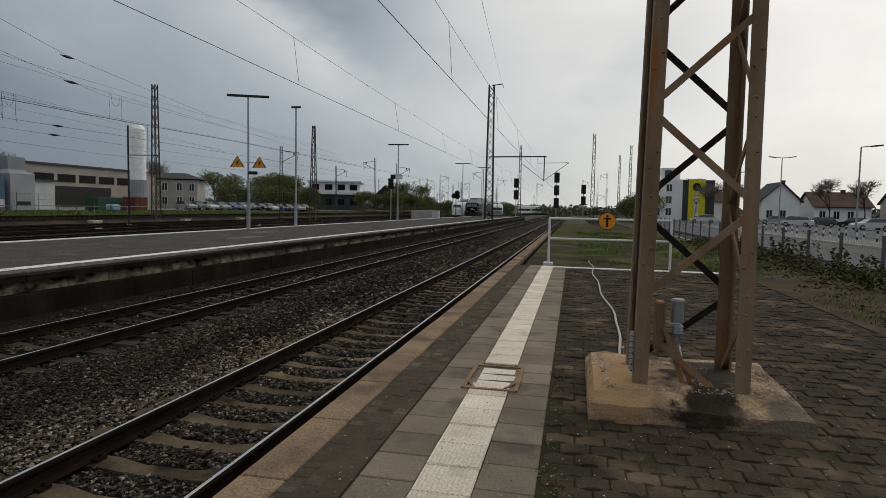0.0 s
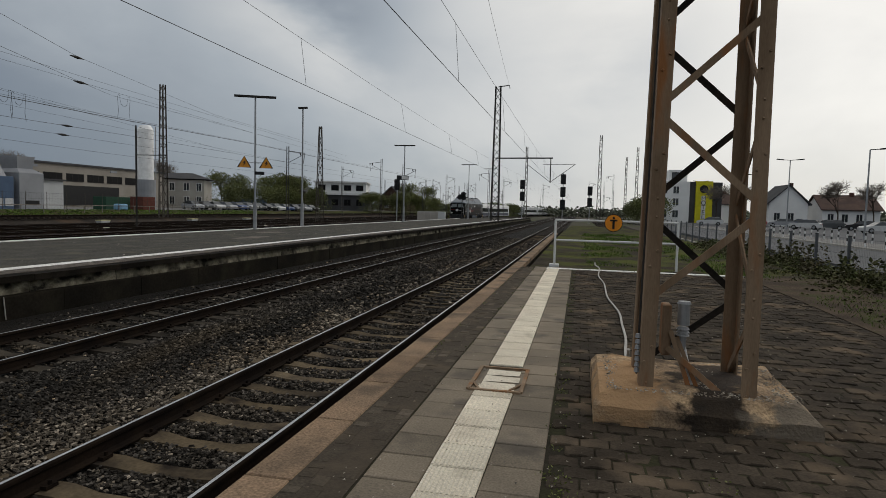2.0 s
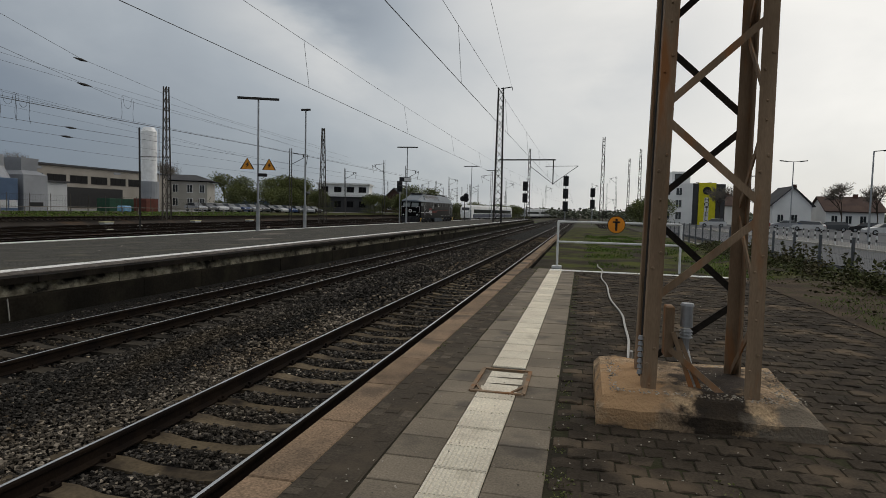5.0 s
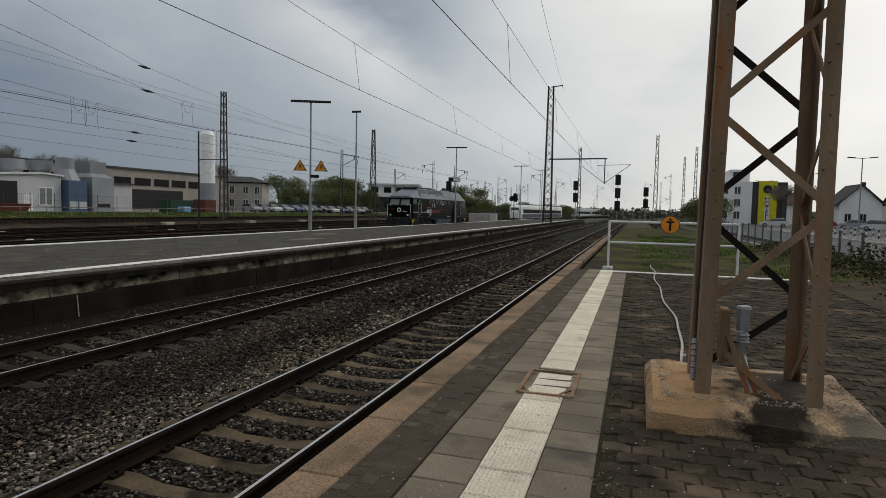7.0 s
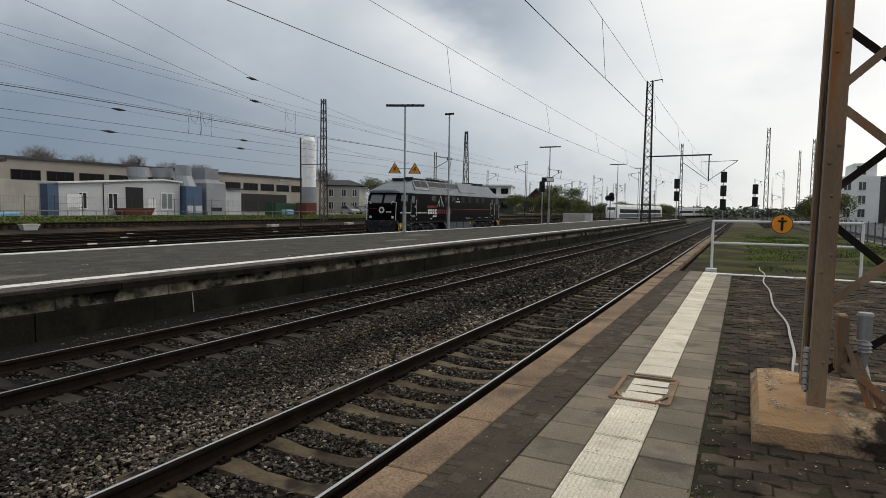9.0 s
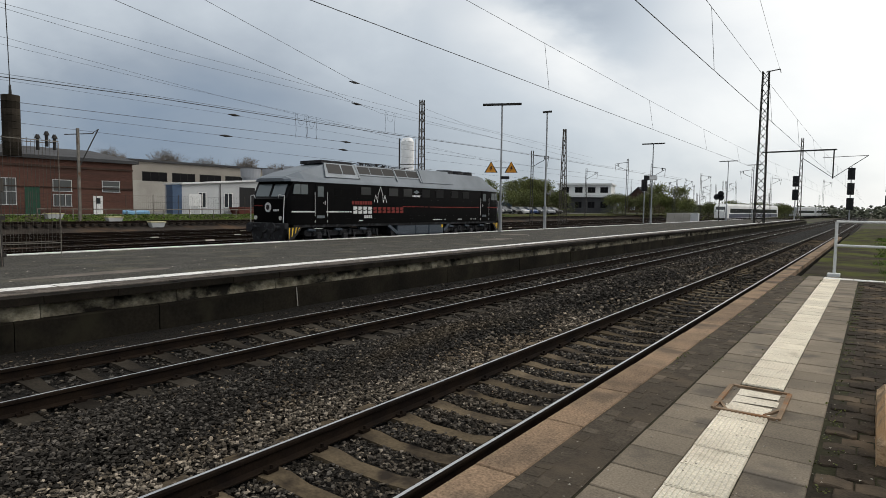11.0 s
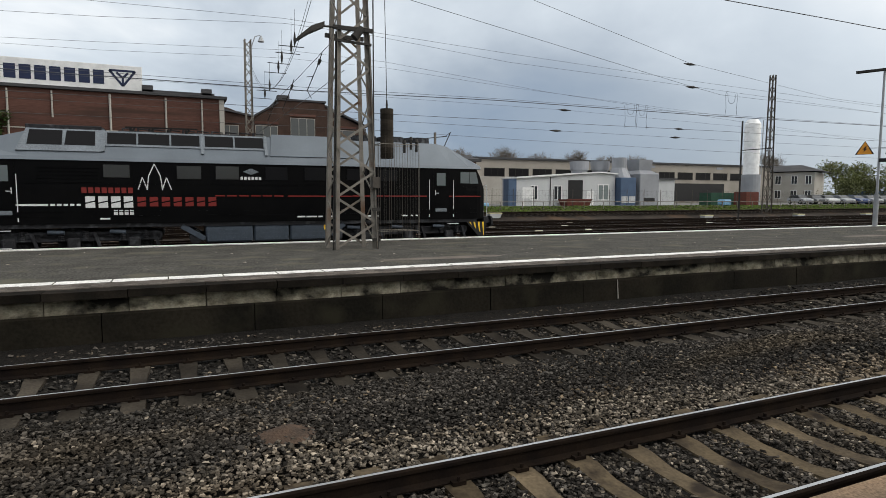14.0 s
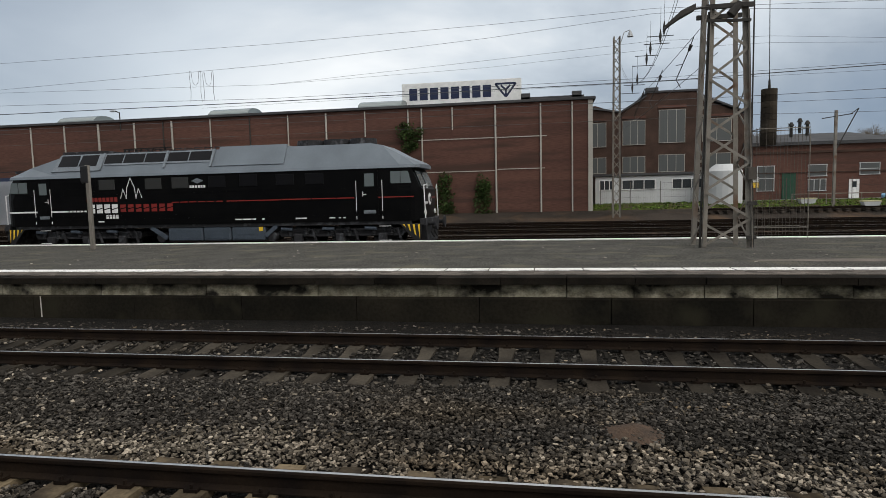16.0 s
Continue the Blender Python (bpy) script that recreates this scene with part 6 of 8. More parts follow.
        for k in range(6):
            bar("red_lining", -1.20 + k * 0.42, -0.86 + k * 0.42, 2.145, 2.185, "red")
        bar("red_lining", 1.40, 3.9, 2.14, 2.185, "red", "red waist stripe")
        for y0, y1 in ((3.92, 5.2), (5.26, 6.3), (6.34, 7.1), (7.4, 9.6)):
            bar("red_lining", y0, y1, 2.15, 2.195, "red")

        def slit_block(y0, y1, z0, z1, m):
            """One block of the name, cut by a slanting slit."""
            za, zb, g = z0 + (z1 - z0) * 0.40, z0 + (z1 - z0) * 0.58, 0.022
            for pts in ([(y0, z0), (y1, z0), (y1, zb - g), (y0, za - g)], [(y0, za + g), (y1, zb + g), (y1, z1), (y0, z1)]):
                bm = bmesh.new()
                prism(bm, pts, "x", X - 0.003, X + 0.003)
                part("name_block", bm, M[m], t)
        for k in range(4):
            slit_block(-5.32 + k * 0.385, -5.03 + k * 0.385, 1.75, 2.14, "white")
        for k in range(7):
            slit_block(-3.74 + k * 0.385, -3.47 + k * 0.385, 1.79, 2.12, "red")
        for k in range(8):
            bar("name_block", -5.42 + k * 0.20, -5.27 + k * 0.20, 2.25, 2.44, "red")
        for k in range(4):
            bar("name_block", -4.48 + k * 0.165, -4.36 + k * 0.165, 1.50, 1.67, "white")
        bm = bmesh.new()
        for pts in (((-3.42, 2.36), (-3.36, 2.85), (-3.17, 3.27), (-2.98, 2.85), (-2.93, 2.36)), ((-3.70, 2.38), (-3.56, 2.80), (-3.42, 2.40)), ((-2.93, 2.40), (-2.79, 2.80), (-2.64, 2.38))):
            for a, b in zip(pts, pts[1:]):
                beam(bm, (X, a[0], a[1]), (X, b[0], b[1]), 0.035, 0.006, (1, 0, 0))
        part("spire_mark", bm, M["white"], t, "white outline of three spires")
        bm = bmesh.new()
        prism(bm, [(-0.20, 3.06), (0.08, 3.18), (0.36, 3.06), (0.08, 2.94)], "x", X - 0.004, X + 0.004)
        part("diamond_plate", bm, M["loco_trim"], t, "pale diamond-shaped plate")
        for k in range(6):
            bar("number_bar", -0.30 + k * 0.13, -0.21 + k * 0.13, 2.76, 2.87, "white")
        for y0, y1 in ((1.75, 2.05), (2.1, 2.5), (2.55, 2.72), (3.0, 3.12), (4.5, 5.0), (6.0, 6.25), (6.4, 6.5), (6.6, 6.7), (-4.9, -4.6)):
            bar("stencil_bar", y0, y1, 1.345, 1.40, "white")
    # underframe, tank and bogies
    part("frame", bx(-1.40, 1.40, F0 + 0.45, F1 - 0.45, 1.06, 1.215, 0.01), M["bogie"], t, "black underframe")
    for y0, y1 in ((-1.55, 0.12), (0.16, 1.45), (1.49, 3.05)):
        bm = bx(-1.38, 1.38, y0, y1, 0.45, 1.07, 0.06)
        for z in (0.60, 0.75, 0.90):
            box(bm, 1.375, 1.395, y0 + 0.12, y1 - 0.12, z - 0.02, z + 0.02)
        part("fuel_tank", bm, M["loco_tank"], t, "blue-grey fuel tank section")
    for s in (1, -1):
        for ya, yb, zb in ((-2.35, -1.58, 0.60), (3.6, 3.08, 0.65)):
            bm = bmesh.new()
            beam(bm, (s * 1.36, ya, 1.08), (s * 1.36, yb, zb), 0.08, 0.18)
            part("tank_bracket", bm, M["loco_tank"], t)
        for ya in (-1.9, 3.35):
            bm = bmesh.new()
            rod(bm, (s * 0.6, ya, 0.62), (s * 1.34, ya, 0.62), 0.21, n=12)
            part("air_reservoir", bm, M["bogie"], t)
    part("filler_cap", bx(1.38, 1.40, 2.78, 2.96, 0.86, 1.04, 0.02), M["yellow"], t)
    wheels = []
    for yc in (-5.75, 6.35):
        b = part("bogie", bx(-1.20, 1.20, yc - 2.75, yc + 2.75, 0.66, 0.88, 0.03), M["bogie"], t, "grimy three-axle bogie")
        for s in (1, -1):
            bm = bx(min(s * 1.05, s * 1.2), max(s * 1.05, s * 1.2), yc - 2.7, yc + 2.7, 0.58, 0.92, 0.03)
            part("side_frame", bm, M["bogie"], b)
            for k in (-1, 0, 1):
                y = yc + k * 1.85
                bm = bx(min(s * 1.10, s * 1.36), max(s * 1.10, s * 1.36), y - 0.19, y + 0.19, 0.36, 0.72, 0.05)
                part("axle_box", bm, M["bogie"], b)
                for dy in (-0.36, 0.36):
                    bm = bmesh.new()
                    for z in np.arange(0.62, 0.96, 0.07):
                        rod(bm, (s * 1.24, y + dy, z), (s * 1.24, y + dy, z + 0.04), 0.09, n=8)
                    part("spring", bm, M["bogie"], b)
                bm = bmesh.new()
                rod(bm, (s * 1.27, y - 0.75, 0.93), (s * 1.27, y - 0.25, 0.90), 0.075, n=10)
                part("brake_cylinder", bm, M["loco_tank"], b)
                bm = bmesh.new()
                beam(bm, (s * 1.24, y + 0.62, 0.92), (s * 1.24, y + 0.78, 0.40), 0.05, 0.10)
                part("brake_hanger", bm, M["bogie"], b)
            ys = yc + (-2.0 if yc < 0 else 2.0)
            for z in (0.42, 1.0):
                bm = bmesh.new()
                beam(bm, (s * 1.40, ys - 0.26, z), (s * 1.40, ys + 0.26, z), 0.05, 0.025)
                part("step", bm, M["white"], b, "white cab step")
        for k in (-1, 0, 1):
            bm = bmesh.new()
            rod(bm, (-1.1, 0, 0), (1.1, 0, 0), 0.09, n=10)
            for s in (1, -1):
                rod(bm, (s * 0.69, 0, 0), (s * 0.82, 0, 0), 0.525, n=24)
                rod(bm, (s * 0.67, 0, 0), (s * 0.70, 0, 0), 0.555, n=24)
                for q in range(6):
                    a = q * math.pi / 3
                    beam(bm, (s * 0.825, 0.12 * math.cos(a), 0.12 * math.sin(a)), (s * 0.825, 0.42 * math.cos(a), 0.42 * math.sin(a)), 0.05, 0.02, (1, 0, 0))
            w = part("wheelset", bm, M["bogie"], t, "steel wheelset")
            w.location = (0, yc + k * 1.85, 0.525)
            wheels.append(w)
    # both ends: pilots, buffers, windscreens, handrails, lamps
    for e, ye in ((-1, F0), (1, F1)):
        bm = bmesh.new()
        loft(bm, [[(-1.30, ye - e * 0.30, 1.06), (1.30, ye - e * 0.30, 1.06), (1.30, ye + e * 0.10, 1.06), (-1.30, ye + e * 0.10, 1.06)],
                  [(-1.05, ye - e * 0.10, 0.28), (1.05, ye - e * 0.10, 0.28), (1.05, ye + e * 0.12, 0.28), (-1.05, ye + e * 0.12, 0.28)]])
        bmesh.ops.recalc_face_normals(bm, faces=bm.faces)
        part("pilot", bm, M["bogie"], t, "black snow plough")
        part("buffer_beam", bx(-1.42, 1.42, ye - 0.12, ye + 0.12, 1.0, 1.28, 0.02), M["bogie"], t)
        for s in (1, -1):
            # striped side plate of the pilot
            edge = [(ye - e * 0.95, 1.07), (ye - e * 0.02, 1.07), (ye - e * 0.12, 0.36), (ye - e * 0.28, 0.34)]
            bm = bmesh.new()
            prism(bm, edge, "x", s * 1.40, s * 1.43)
            hp = part("hazard_plate", bm, M["black"], t, "yellow and black striped corner plate")
            for k in range(4):
                a = ye - e * (0.12 + k * 0.21)
                lo = 0.50 + k * 0.155
                bm = bmesh.new()
                prism(bm, [(a, 1.065), (a - e * 0.085, 1.065), (a - e * 0.02, lo + 0.03), (a + e * 0.05 if k else a + e * 0.0, lo - 0.05)], "x", s * 1.4275, s * 1.436)
                part("yellow_stripe", bm, M["yellow"], hp)
            bm = bmesh.new()
            rod(bm, (s * 0.875, ye, 1.06), (s * 0.875, ye + e * 0.45, 1.06), 0.09, n=12)
            rod(bm, (s * 0.875, ye + e * 0.42, 1.06), (s * 0.875, ye + e * 0.50, 1.06), 0.25, 0.25, 18)
            part("buffer", bm, M["bogie"], t)
            bm = bmesh.new()
            a = [(s * 0.10, 0.14, 2.58), (s * 1.12, 0.10, 2.58), (s * 1.10, 0.355, 3.20), (s * 0.10, 0.395, 3.20)]
            bm.faces.new([bm.verts.new((x, ye - e * y + e * 0.02, z)) for x, y, z in a])
            g = bmesh.ops.extrude_face_region(bm, geom=bm.faces[:])
            bmesh.ops.translate(bm, vec=(0, e * 0.02, 0.005), verts=[v for v in g["geom"] if isinstance(v, bmesh.types.BMVert)])
            part("windscreen", bm, M["glass_cab"], t, "pale windscreen pane")
            bm = bmesh.new()
            rod(bm, (s * 1.28, ye + e * 0.10, 1.30), (s * 1.32, ye + e * 0.06, 2.62), 0.022, n=6)
            rod(bm, (s * 1.32, ye + e * 0.06, 2.62), (s * 1.0, ye + e * 0.12, 2.66), 0.022, n=6)
            rod(bm, (s * 1.0, ye + e * 0.12, 2.66), (s * 0.9, ye + e * 0.10, 2.50), 0.022, n=6)
            part("handrail", bm, M["white"], t, "white painted handrail")
            bm = bmesh.new()
            rod(bm, (s * 0.98, ye, 1.52), (s * 0.98, ye + e * 0.06, 1.52), 0.10, n=14)
            part("marker_lamp", bm, M["lamp_glass"], t)
        bm = bmesh.new()
        rod(bm, (0, ye, 2.05), (0, ye + e * 0.03, 2.05), 0.24, n=20)
        part("emblem_ring", bm, M["white"], t, "round white emblem")
        bm = bmesh.new()
        rod(bm, (0, ye + e * 0.028, 2.05), (0, ye + e * 0.036, 2.05), 0.13, n=16)
        part("emblem_core", bm, M["black"], t)
        part("red_lining", bx(-1.1, -0.45, min(ye, ye + e * 0.012), max(ye, ye + e * 0.012), 2.10, 2.15), M["red"], t)
        for k in range(4):
            part("number_bar", bx(0.42 + k * 0.11, 0.50 + k * 0.11, min(ye, ye + e * 0.012), max(ye, ye + e * 0.012), 1.86, 1.96), M["white"], t)
        bm = bmesh.new()
        rod(bm, (0, ye, 0.95), (0, ye + e * 0.35, 0.78), 0.07, n=8)
        rod(bm, (0.3, ye, 0.92), (0.32, ye + e * 0.25, 0.45), 0.035, n=8)
        rod(bm, (-0.3, ye, 0.92), (-0.32, ye + e * 0.25, 0.45), 0.035, n=8)
        part("coupling", bm, M["rubber"], t)
    return t, wheels


loco, loco_wheels = locomotive()
# seconds and metres along the siding, by which the front steps have still to pass the point fourteen metres back
LOCO_RUN = [(0.0, 147.0), (2.0, 126.0), (4.0, 105.2), (6.5, 78.7), (7.5, 67.9), (8.2, 60.4), (10.3, 39.6), (11.0, 33.45), (12.0, 24.75), (13.0, 16.0), (14.0, 6.95), (15.0, -1.98), (16.0, -10.35)]


def loco_s(t):
    """The run, smoothed between its rows by cubic curves."""
    r = LOCO_RUN
    i = max(0, min(len(r) - 2, sum(1 for q in r if q[0] <= t) - 1))
    (ta, sa), (tb, sb) = r[i], r[i + 1]
    ga = (r[i + 1][1] - r[max(i - 1, 0)][1]) / (r[i + 1][0] - r[max(i - 1, 0)][0])
    gb = (r[min(i + 2, len(r) - 1)][1] - r[i][1]) / (r[min(i + 2, len(r) - 1)][0] - r[i][0])
    h = tb - ta
    u = (t - ta) / h
    return (2 * u ** 3 - 3 * u ** 2 + 1) * sa + (u ** 3 - 2 * u ** 2 + u) * h * ga + (3 * u ** 2 - 2 * u ** 3) * sb + (u ** 3 - u ** 2) * h * gb


def loco_pose(t):
    a = radians(-LOCO_TURN)
    s = loco_s(t) + 9.6
    return pose(-23.7 + math.sin(a) * s - 1.475 * math.cos(a), -14 + math.cos(a) * s + 1.475 * math.sin(a), RAIL, 0, 0, LOCO_TURN)


# ---- parked trains ----
def parked_unit():
    t = thing("railcar", "parked white regional railcar with a dark blue skirt", "train", "", pose(-27.2, 141.0, RAIL, 0, 0, -2.6))
    bm = bmesh.new()

    def r(y, w, z0, z1):
        return [(-w, y, z0), (w, y, z0), (w, y, z1 - 0.5), (w * 0.8, y, z1), (-w * 0.8, y, z1), (-w, y, z1 - 0.5)]
    loft(bm, [r(0, 0.9, 0.6, 2.0), r(0.5, 1.25, 0.5, 3.0), r(1.3, 1.4, 0.5, 3.7), r(60, 1.4, 0.5, 3.8)])
    bmesh.ops.recalc_face_normals(bm, faces=bm.faces)
    part("body", bm, M["bright_white"], t, "white body shell")
    bm = bmesh.new()
    loft(bm, [[(s * x, y, z) for x, z in ((0.7, 3.55), (1.25, 3.45), (1.25, 3.3))] + [(s * 0.6, y, 3.3)] for s in (1,) for y in (1.0, 60)])
    part("roof_edge", bm, M["white_paint"], t)
    for s in (1, -1):
        part("side_stripe", bx(min(s * 1.40, s * 1.43), max(s * 1.40, s * 1.43), 2.2, 59, 0.6, 1.5), M["navy"], t, "dark blue skirt band")
        part("window_band", bx(min(s * 1.40, s * 1.425), max(s * 1.40, s * 1.425), 3.0, 58, 1.7, 2.65), M["glass"], t)
        bm = bmesh.new()
        beam(bm, (s * 1.2, 0.35, 3.1), (s * 1.22, 0.25, 1.6), 0.12, 0.2)
        beam(bm, (s * 1.22, 0.25, 1.6), (s * 0.5, -0.05, 1.1), 0.2, 0.12)
        part("front_outline", bm, M["white_paint"], t, "white curved front outline")
    bm = bmesh.new()
    loft(bm, [[(-0.9, 0.10, 1.9), (0.9, 0.10, 1.9), (0.95, 0.55, 3.05), (-0.95, 0.55, 3.05)], [(-0.9, 0.0, 1.9), (0.9, 0.0, 1.9), (0.95, 0.45, 3.05), (-0.95, 0.45, 3.05)]])
    part("windscreen", bm, M["glass"], t)
    part("bogie", bx(-1.1, 1.1, 2, 6, 0.0, 0.55, 0.05), M["bogie"], t)
    part("bogie", bx(-1.1, 1.1, 20, 24, 0.0, 0.55, 0.05), M["bogie"], t)
    part("bogie", bx(-1.1, 1.1, 40, 44, 0.0, 0.55, 0.05), M["bogie"], t)
    yard_track(-27.2 + 141 * math.tan(radians(2.6)) * -1, -2.6, "siding under the parked railcar", 130, 330)


parked_unit()
t = thing("parked_locomotive", "parked navy blue and silver-grey locomotive in the yard", "locomotive", "", pose(-31.0, -25.0, RAIL, 0, 0, 0))
bm = bmesh.new()
loft(bm, [[(-1.3, 0.35, 1.1), (1.3, 0.35, 1.1), (1.4, 0.0, 2.2), (1.3, -0.6, 3.6), (-1.3, -0.6, 3.6), (-1.4, 0.0, 2.2)], [(-1.48, -1.2, 1.1), (1.48, -1.2, 1.1), (1.48, -1.2, 2.3), (1.40, -1.2, 3.75), (-1.40, -1.2, 3.75), (-1.48, -1.2, 2.3)],
          [(-1.48, -17.5, 1.1), (1.48, -17.5, 1.1), (1.48, -17.5, 2.3), (1.40, -17.5, 3.75), (-1.40, -17.5, 3.75), (-1.48, -17.5, 2.3)]])
bmesh.ops.recalc_face_normals(bm, faces=bm.faces)
part("body", bm, M["navy"], t, "navy blue cab and body")
bm = bmesh.new()
prism(bm, [(-2.2, 1.12), (-1.3, 2.3), (-0.9, 3.55), (-17.3, 3.55), (-17.3, 1.12)], "x", 1.481, 1.50)
sp = part("side_panel", bm, M["grey_box"], t, "silver-grey side panel")
for k in range(22):
    part("louvre", bx(1.50, 1.525, -6.6, -2.4, 1.45 + k * 0.085, 1.50 + k * 0.085), M["grey_box"], sp)
part("cab_window", bx(1.44, 1.49, -1.2, -0.55, 2.5, 3.1), M["glass"], t)
bm = bmesh.new()
for y in (-3.5, -5.0, -9.0):
    beam(bm, (-0.8, y, 4.0), (0.8, y, 4.05), 0.10)
    rod(bm, (0.3, y, 3.75), (0.3, y, 4.05), 0.05)
beam(bm, (0.3, -2.0, 4.2), (0.3, -9.5, 4.1), 0.05)
part("roof_gear", bm, M["bogie"], t)
for y in (-3.5, -14.0):
    part("bogie", bx(-1.25, 1.25, y - 2.0, y + 2.0, 0.1, 0.95, 0.05), M["bogie"], t)
part("buffer_beam", bx(-1.4, 1.4, -0.1, 0.45, 0.85, 1.12), M["bogie"], t)


# ---- buildings ----
def window(parent, face, at, a0, a1, z0, z1, panes=2, frame_m="white_paint", glass_m="glass", w=0.08, rows=1):
    """A window on a wall: face 'x+' or 'y-' and its plane; a0..a1 along the wall."""
    def pt(a, z, o):
        return (at + o, a, z) if face == "x+" else (a, at - o, z)

    def slab(name, b0, b1, c0, c1, o0, o1, m, par):
        bm = bmesh.new()
        p, q = pt(b0, c0, o0), pt(b1, c1, o1)
        box(bm, min(p[0], q[0]), max(p[0], q[0]), min(p[1], q[1]), max(p[1], q[1]), c0, c1)
        return part(name, bm, M[m], par)
    win = slab("window", a0, a1, z0, z1, 0.005, 0.025, glass_m, parent)
    slab("window_frame", a0 - w, a1 + w, z1, z1 + w, 0.0, 0.06, frame_m, win)
    slab("window_sill", a0 - w, a1 + w, z0 - w, z0, 0.0, 0.09, frame_m, win)
    for k in range(panes + 1):
        a = a0 + (a1 - a0) * k / panes
        slab("window_bar", a - w / 2, a + w / 2, z0, z1, 0.0, 0.055, frame_m, win)
    for k in range(1, rows):
        z = z0 + (z1 - z0) * k / rows
        slab("window_bar", a0, a1, z - w / 2, z + w / 2, 0.0, 0.05, frame_m, win)
    return win


def brick_hall():
    x = -52.0
    t = thing("brick_hall", "long windowless red brick factory hall with a flat roof", "factory", "", (0, 0, 0))
    part("wall", bx(x - 40, x, -95, 3.95, 0 - 0.7, 9.25), M["brick"], t, "dark red brick wall")
    part("roof", bx(x - 40.3, x + 0.25, -95.3, 4.2, 9.22, 9.45, 0.02), M["roof_dark"], t, "dark flat roof edge")
    for y, z0, r in ((2.3, -0.3, 0.06), (-0.3, -0.3, 0.07), (-4.1, -0.3, 0.08), (-7.8, 7.2, 0.06), (-10.5, -0.3, 0.07), (-11.7, 7.0, 0.06), (-15.6, 6.9, 0.06), (-19.2, -0.3, 0.08), (-22.8, -0.3, 0.06),
                     (-30.4, -0.3, 0.06), (-34.3, -0.3, 0.09), (-38.2, -0.3, 0.08), (-42.0, -0.3, 0.10), (-45.7, -0.3, 0.07), (-49.4, -0.3, 0.07)):
        bm = bmesh.new()
        rod(bm, (x + 0.08, y, z0), (x + 0.08, y, 9.1), r, n=8)
        part("downpipe", bm, M["pale_conc"], t, "pale vertical downpipe")
    for y in (-26.5, -35.2):
        bm = bmesh.new()
        rod(bm, (x + 0.07, y, -0.3), (x + 0.07, y, 9.1), 0.06, n=8)
        part("downpipe", bm, M["dark_steel"], t, "dark vertical downpipe")
    for y0, y1, z in ((-13, -4.2, 3.6), (-4.0, 0.0, 3.7), (-11, 0.2, 6.4), (-46, -33, 5.6)):
        bm = bmesh.new()
        beam(bm, (x + 0.03, y0, z), (x + 0.03, y1, z), 0.05, 0.07)
        part("string_course", bm, M["pale_conc"], t)
    bm = bx(x + 0.0, x + 0.09, 3.6, 3.97, -0.6, 9.2)
    part("corner_strip", bm, M["pale_conc"], t, "pale corner strip")
    for y in (-45.5, -29.3, -14.6):
        bm = bmesh.new()
        loft(bm, [[(x - 3 + 1.9 * math.cos(a), y + dy, 9.4 + 0.95 * math.sin(a)) for a in np.linspace(0, math.pi, 9)] for dy in (-2.0, 2.0)], close=False)
        for dy in (-2.0, 2.0):
            bm.faces.new([bm.verts.new((x - 3 + 1.9 * math.cos(a), y + dy, 9.4 + 0.95 * math.sin(a))) for a in np.linspace(0, math.pi, 9)])
        part("rooflight", bm, M["glass_pale"], t, "pale barrel rooflight")
    for y0, y1, z1 in ((-2.0, 3.4, 9.95), (-2.0, -1.2, 10.3), (2.4, 3.2, 10.3)):
        part("roof_upstand", bx(x - 3, x - 2, y0, y1, 9.4, z1), M["roof_dark"], t)
    # ivy on the wall
    rnd = random.Random(5)
    for y, z0, z1, w in ((-8.6, 0.0, 3.2, 0.8), (-5.2, -0.3, 3.0, 0.7), (-11.5, 5.6, 7.7, 1.2)):
        bm = bmesh.new()
        for k in range(34):
            u = rnd.random()
            leaves(bm, (x + 0.22, y + rnd.uniform(-w, w) * (1 - 0.6 * u if z0 < 2 else 0.4 + 0.6 * u), z0 + (z1 - z0) * u), 0.42, 34, 0.20, rnd, 1.0)
        iv = part("ivy", bm, M["leaf_dark"])
        tagged(iv, "dark green ivy climbing the brick hall", "ivy", "ivy", "stuff")
    # rooftop sign
    s = thing("roof_sign", "white rooftop sign board with dark blue block shapes", "sign", "", (-55.8, 0, 0))
    part("board", bx(-0.1, 0.1, -13.05, -2.0, 10.02, 11.98, 0.02), M["white_paint"], s)
    M["sign_blue"] = plain("dark_blue_enamel", (0.012, 0.02, 0.06), 0.4)
    for k in range(8):
        y = -12.35 + k * 0.98
        part("letter_block", bx(0.10, 0.125, y, y + 0.76, 10.42, 11.5), M["sign_blue"], s)
    bm = bmesh.new()
    for a, b in (((-4.35, 11.55), (-2.5, 11.55)), ((-2.5, 11.55), (-3.4, 10.35)), ((-3.4, 10.35), (-4.35, 11.55)), ((-3.4, 11.0), (-3.4, 10.5)), ((-3.4, 11.0), (-3.0, 11.4)), ((-3.4, 11.0), (-3.85, 11.4))):
        beam(bm, (0.112, *a), (0.112, *b), 0.17, 0.02, (1, 0, 0))
    part("triangle_mark", bm, M["sign_blue"], s)
    for y in (-12.5, -7.5, -2.6):
        bm = bmesh.new()
        beam(bm, (-0.15, y, 9.4), (-0.15, y, 11.8), 0.12)
        part("stay", bm, M["dark_steel"], s)
    b = thing("wall_lamp", "small lamp on a bent tube at the hall's roof edge", "lamp", "", (-51.9, -39.6, 8.4))
    bm = bmesh.new()
    rod(bm, (0, 0, 0), (0, 0, 1.7), 0.05, 0.05, 8)
    rod(bm, (0, 0, 1.7), (0.1, -0.35, 1.85), 0.05, 0.05, 8)
    part("tube", bm, M["dark_steel"], b)
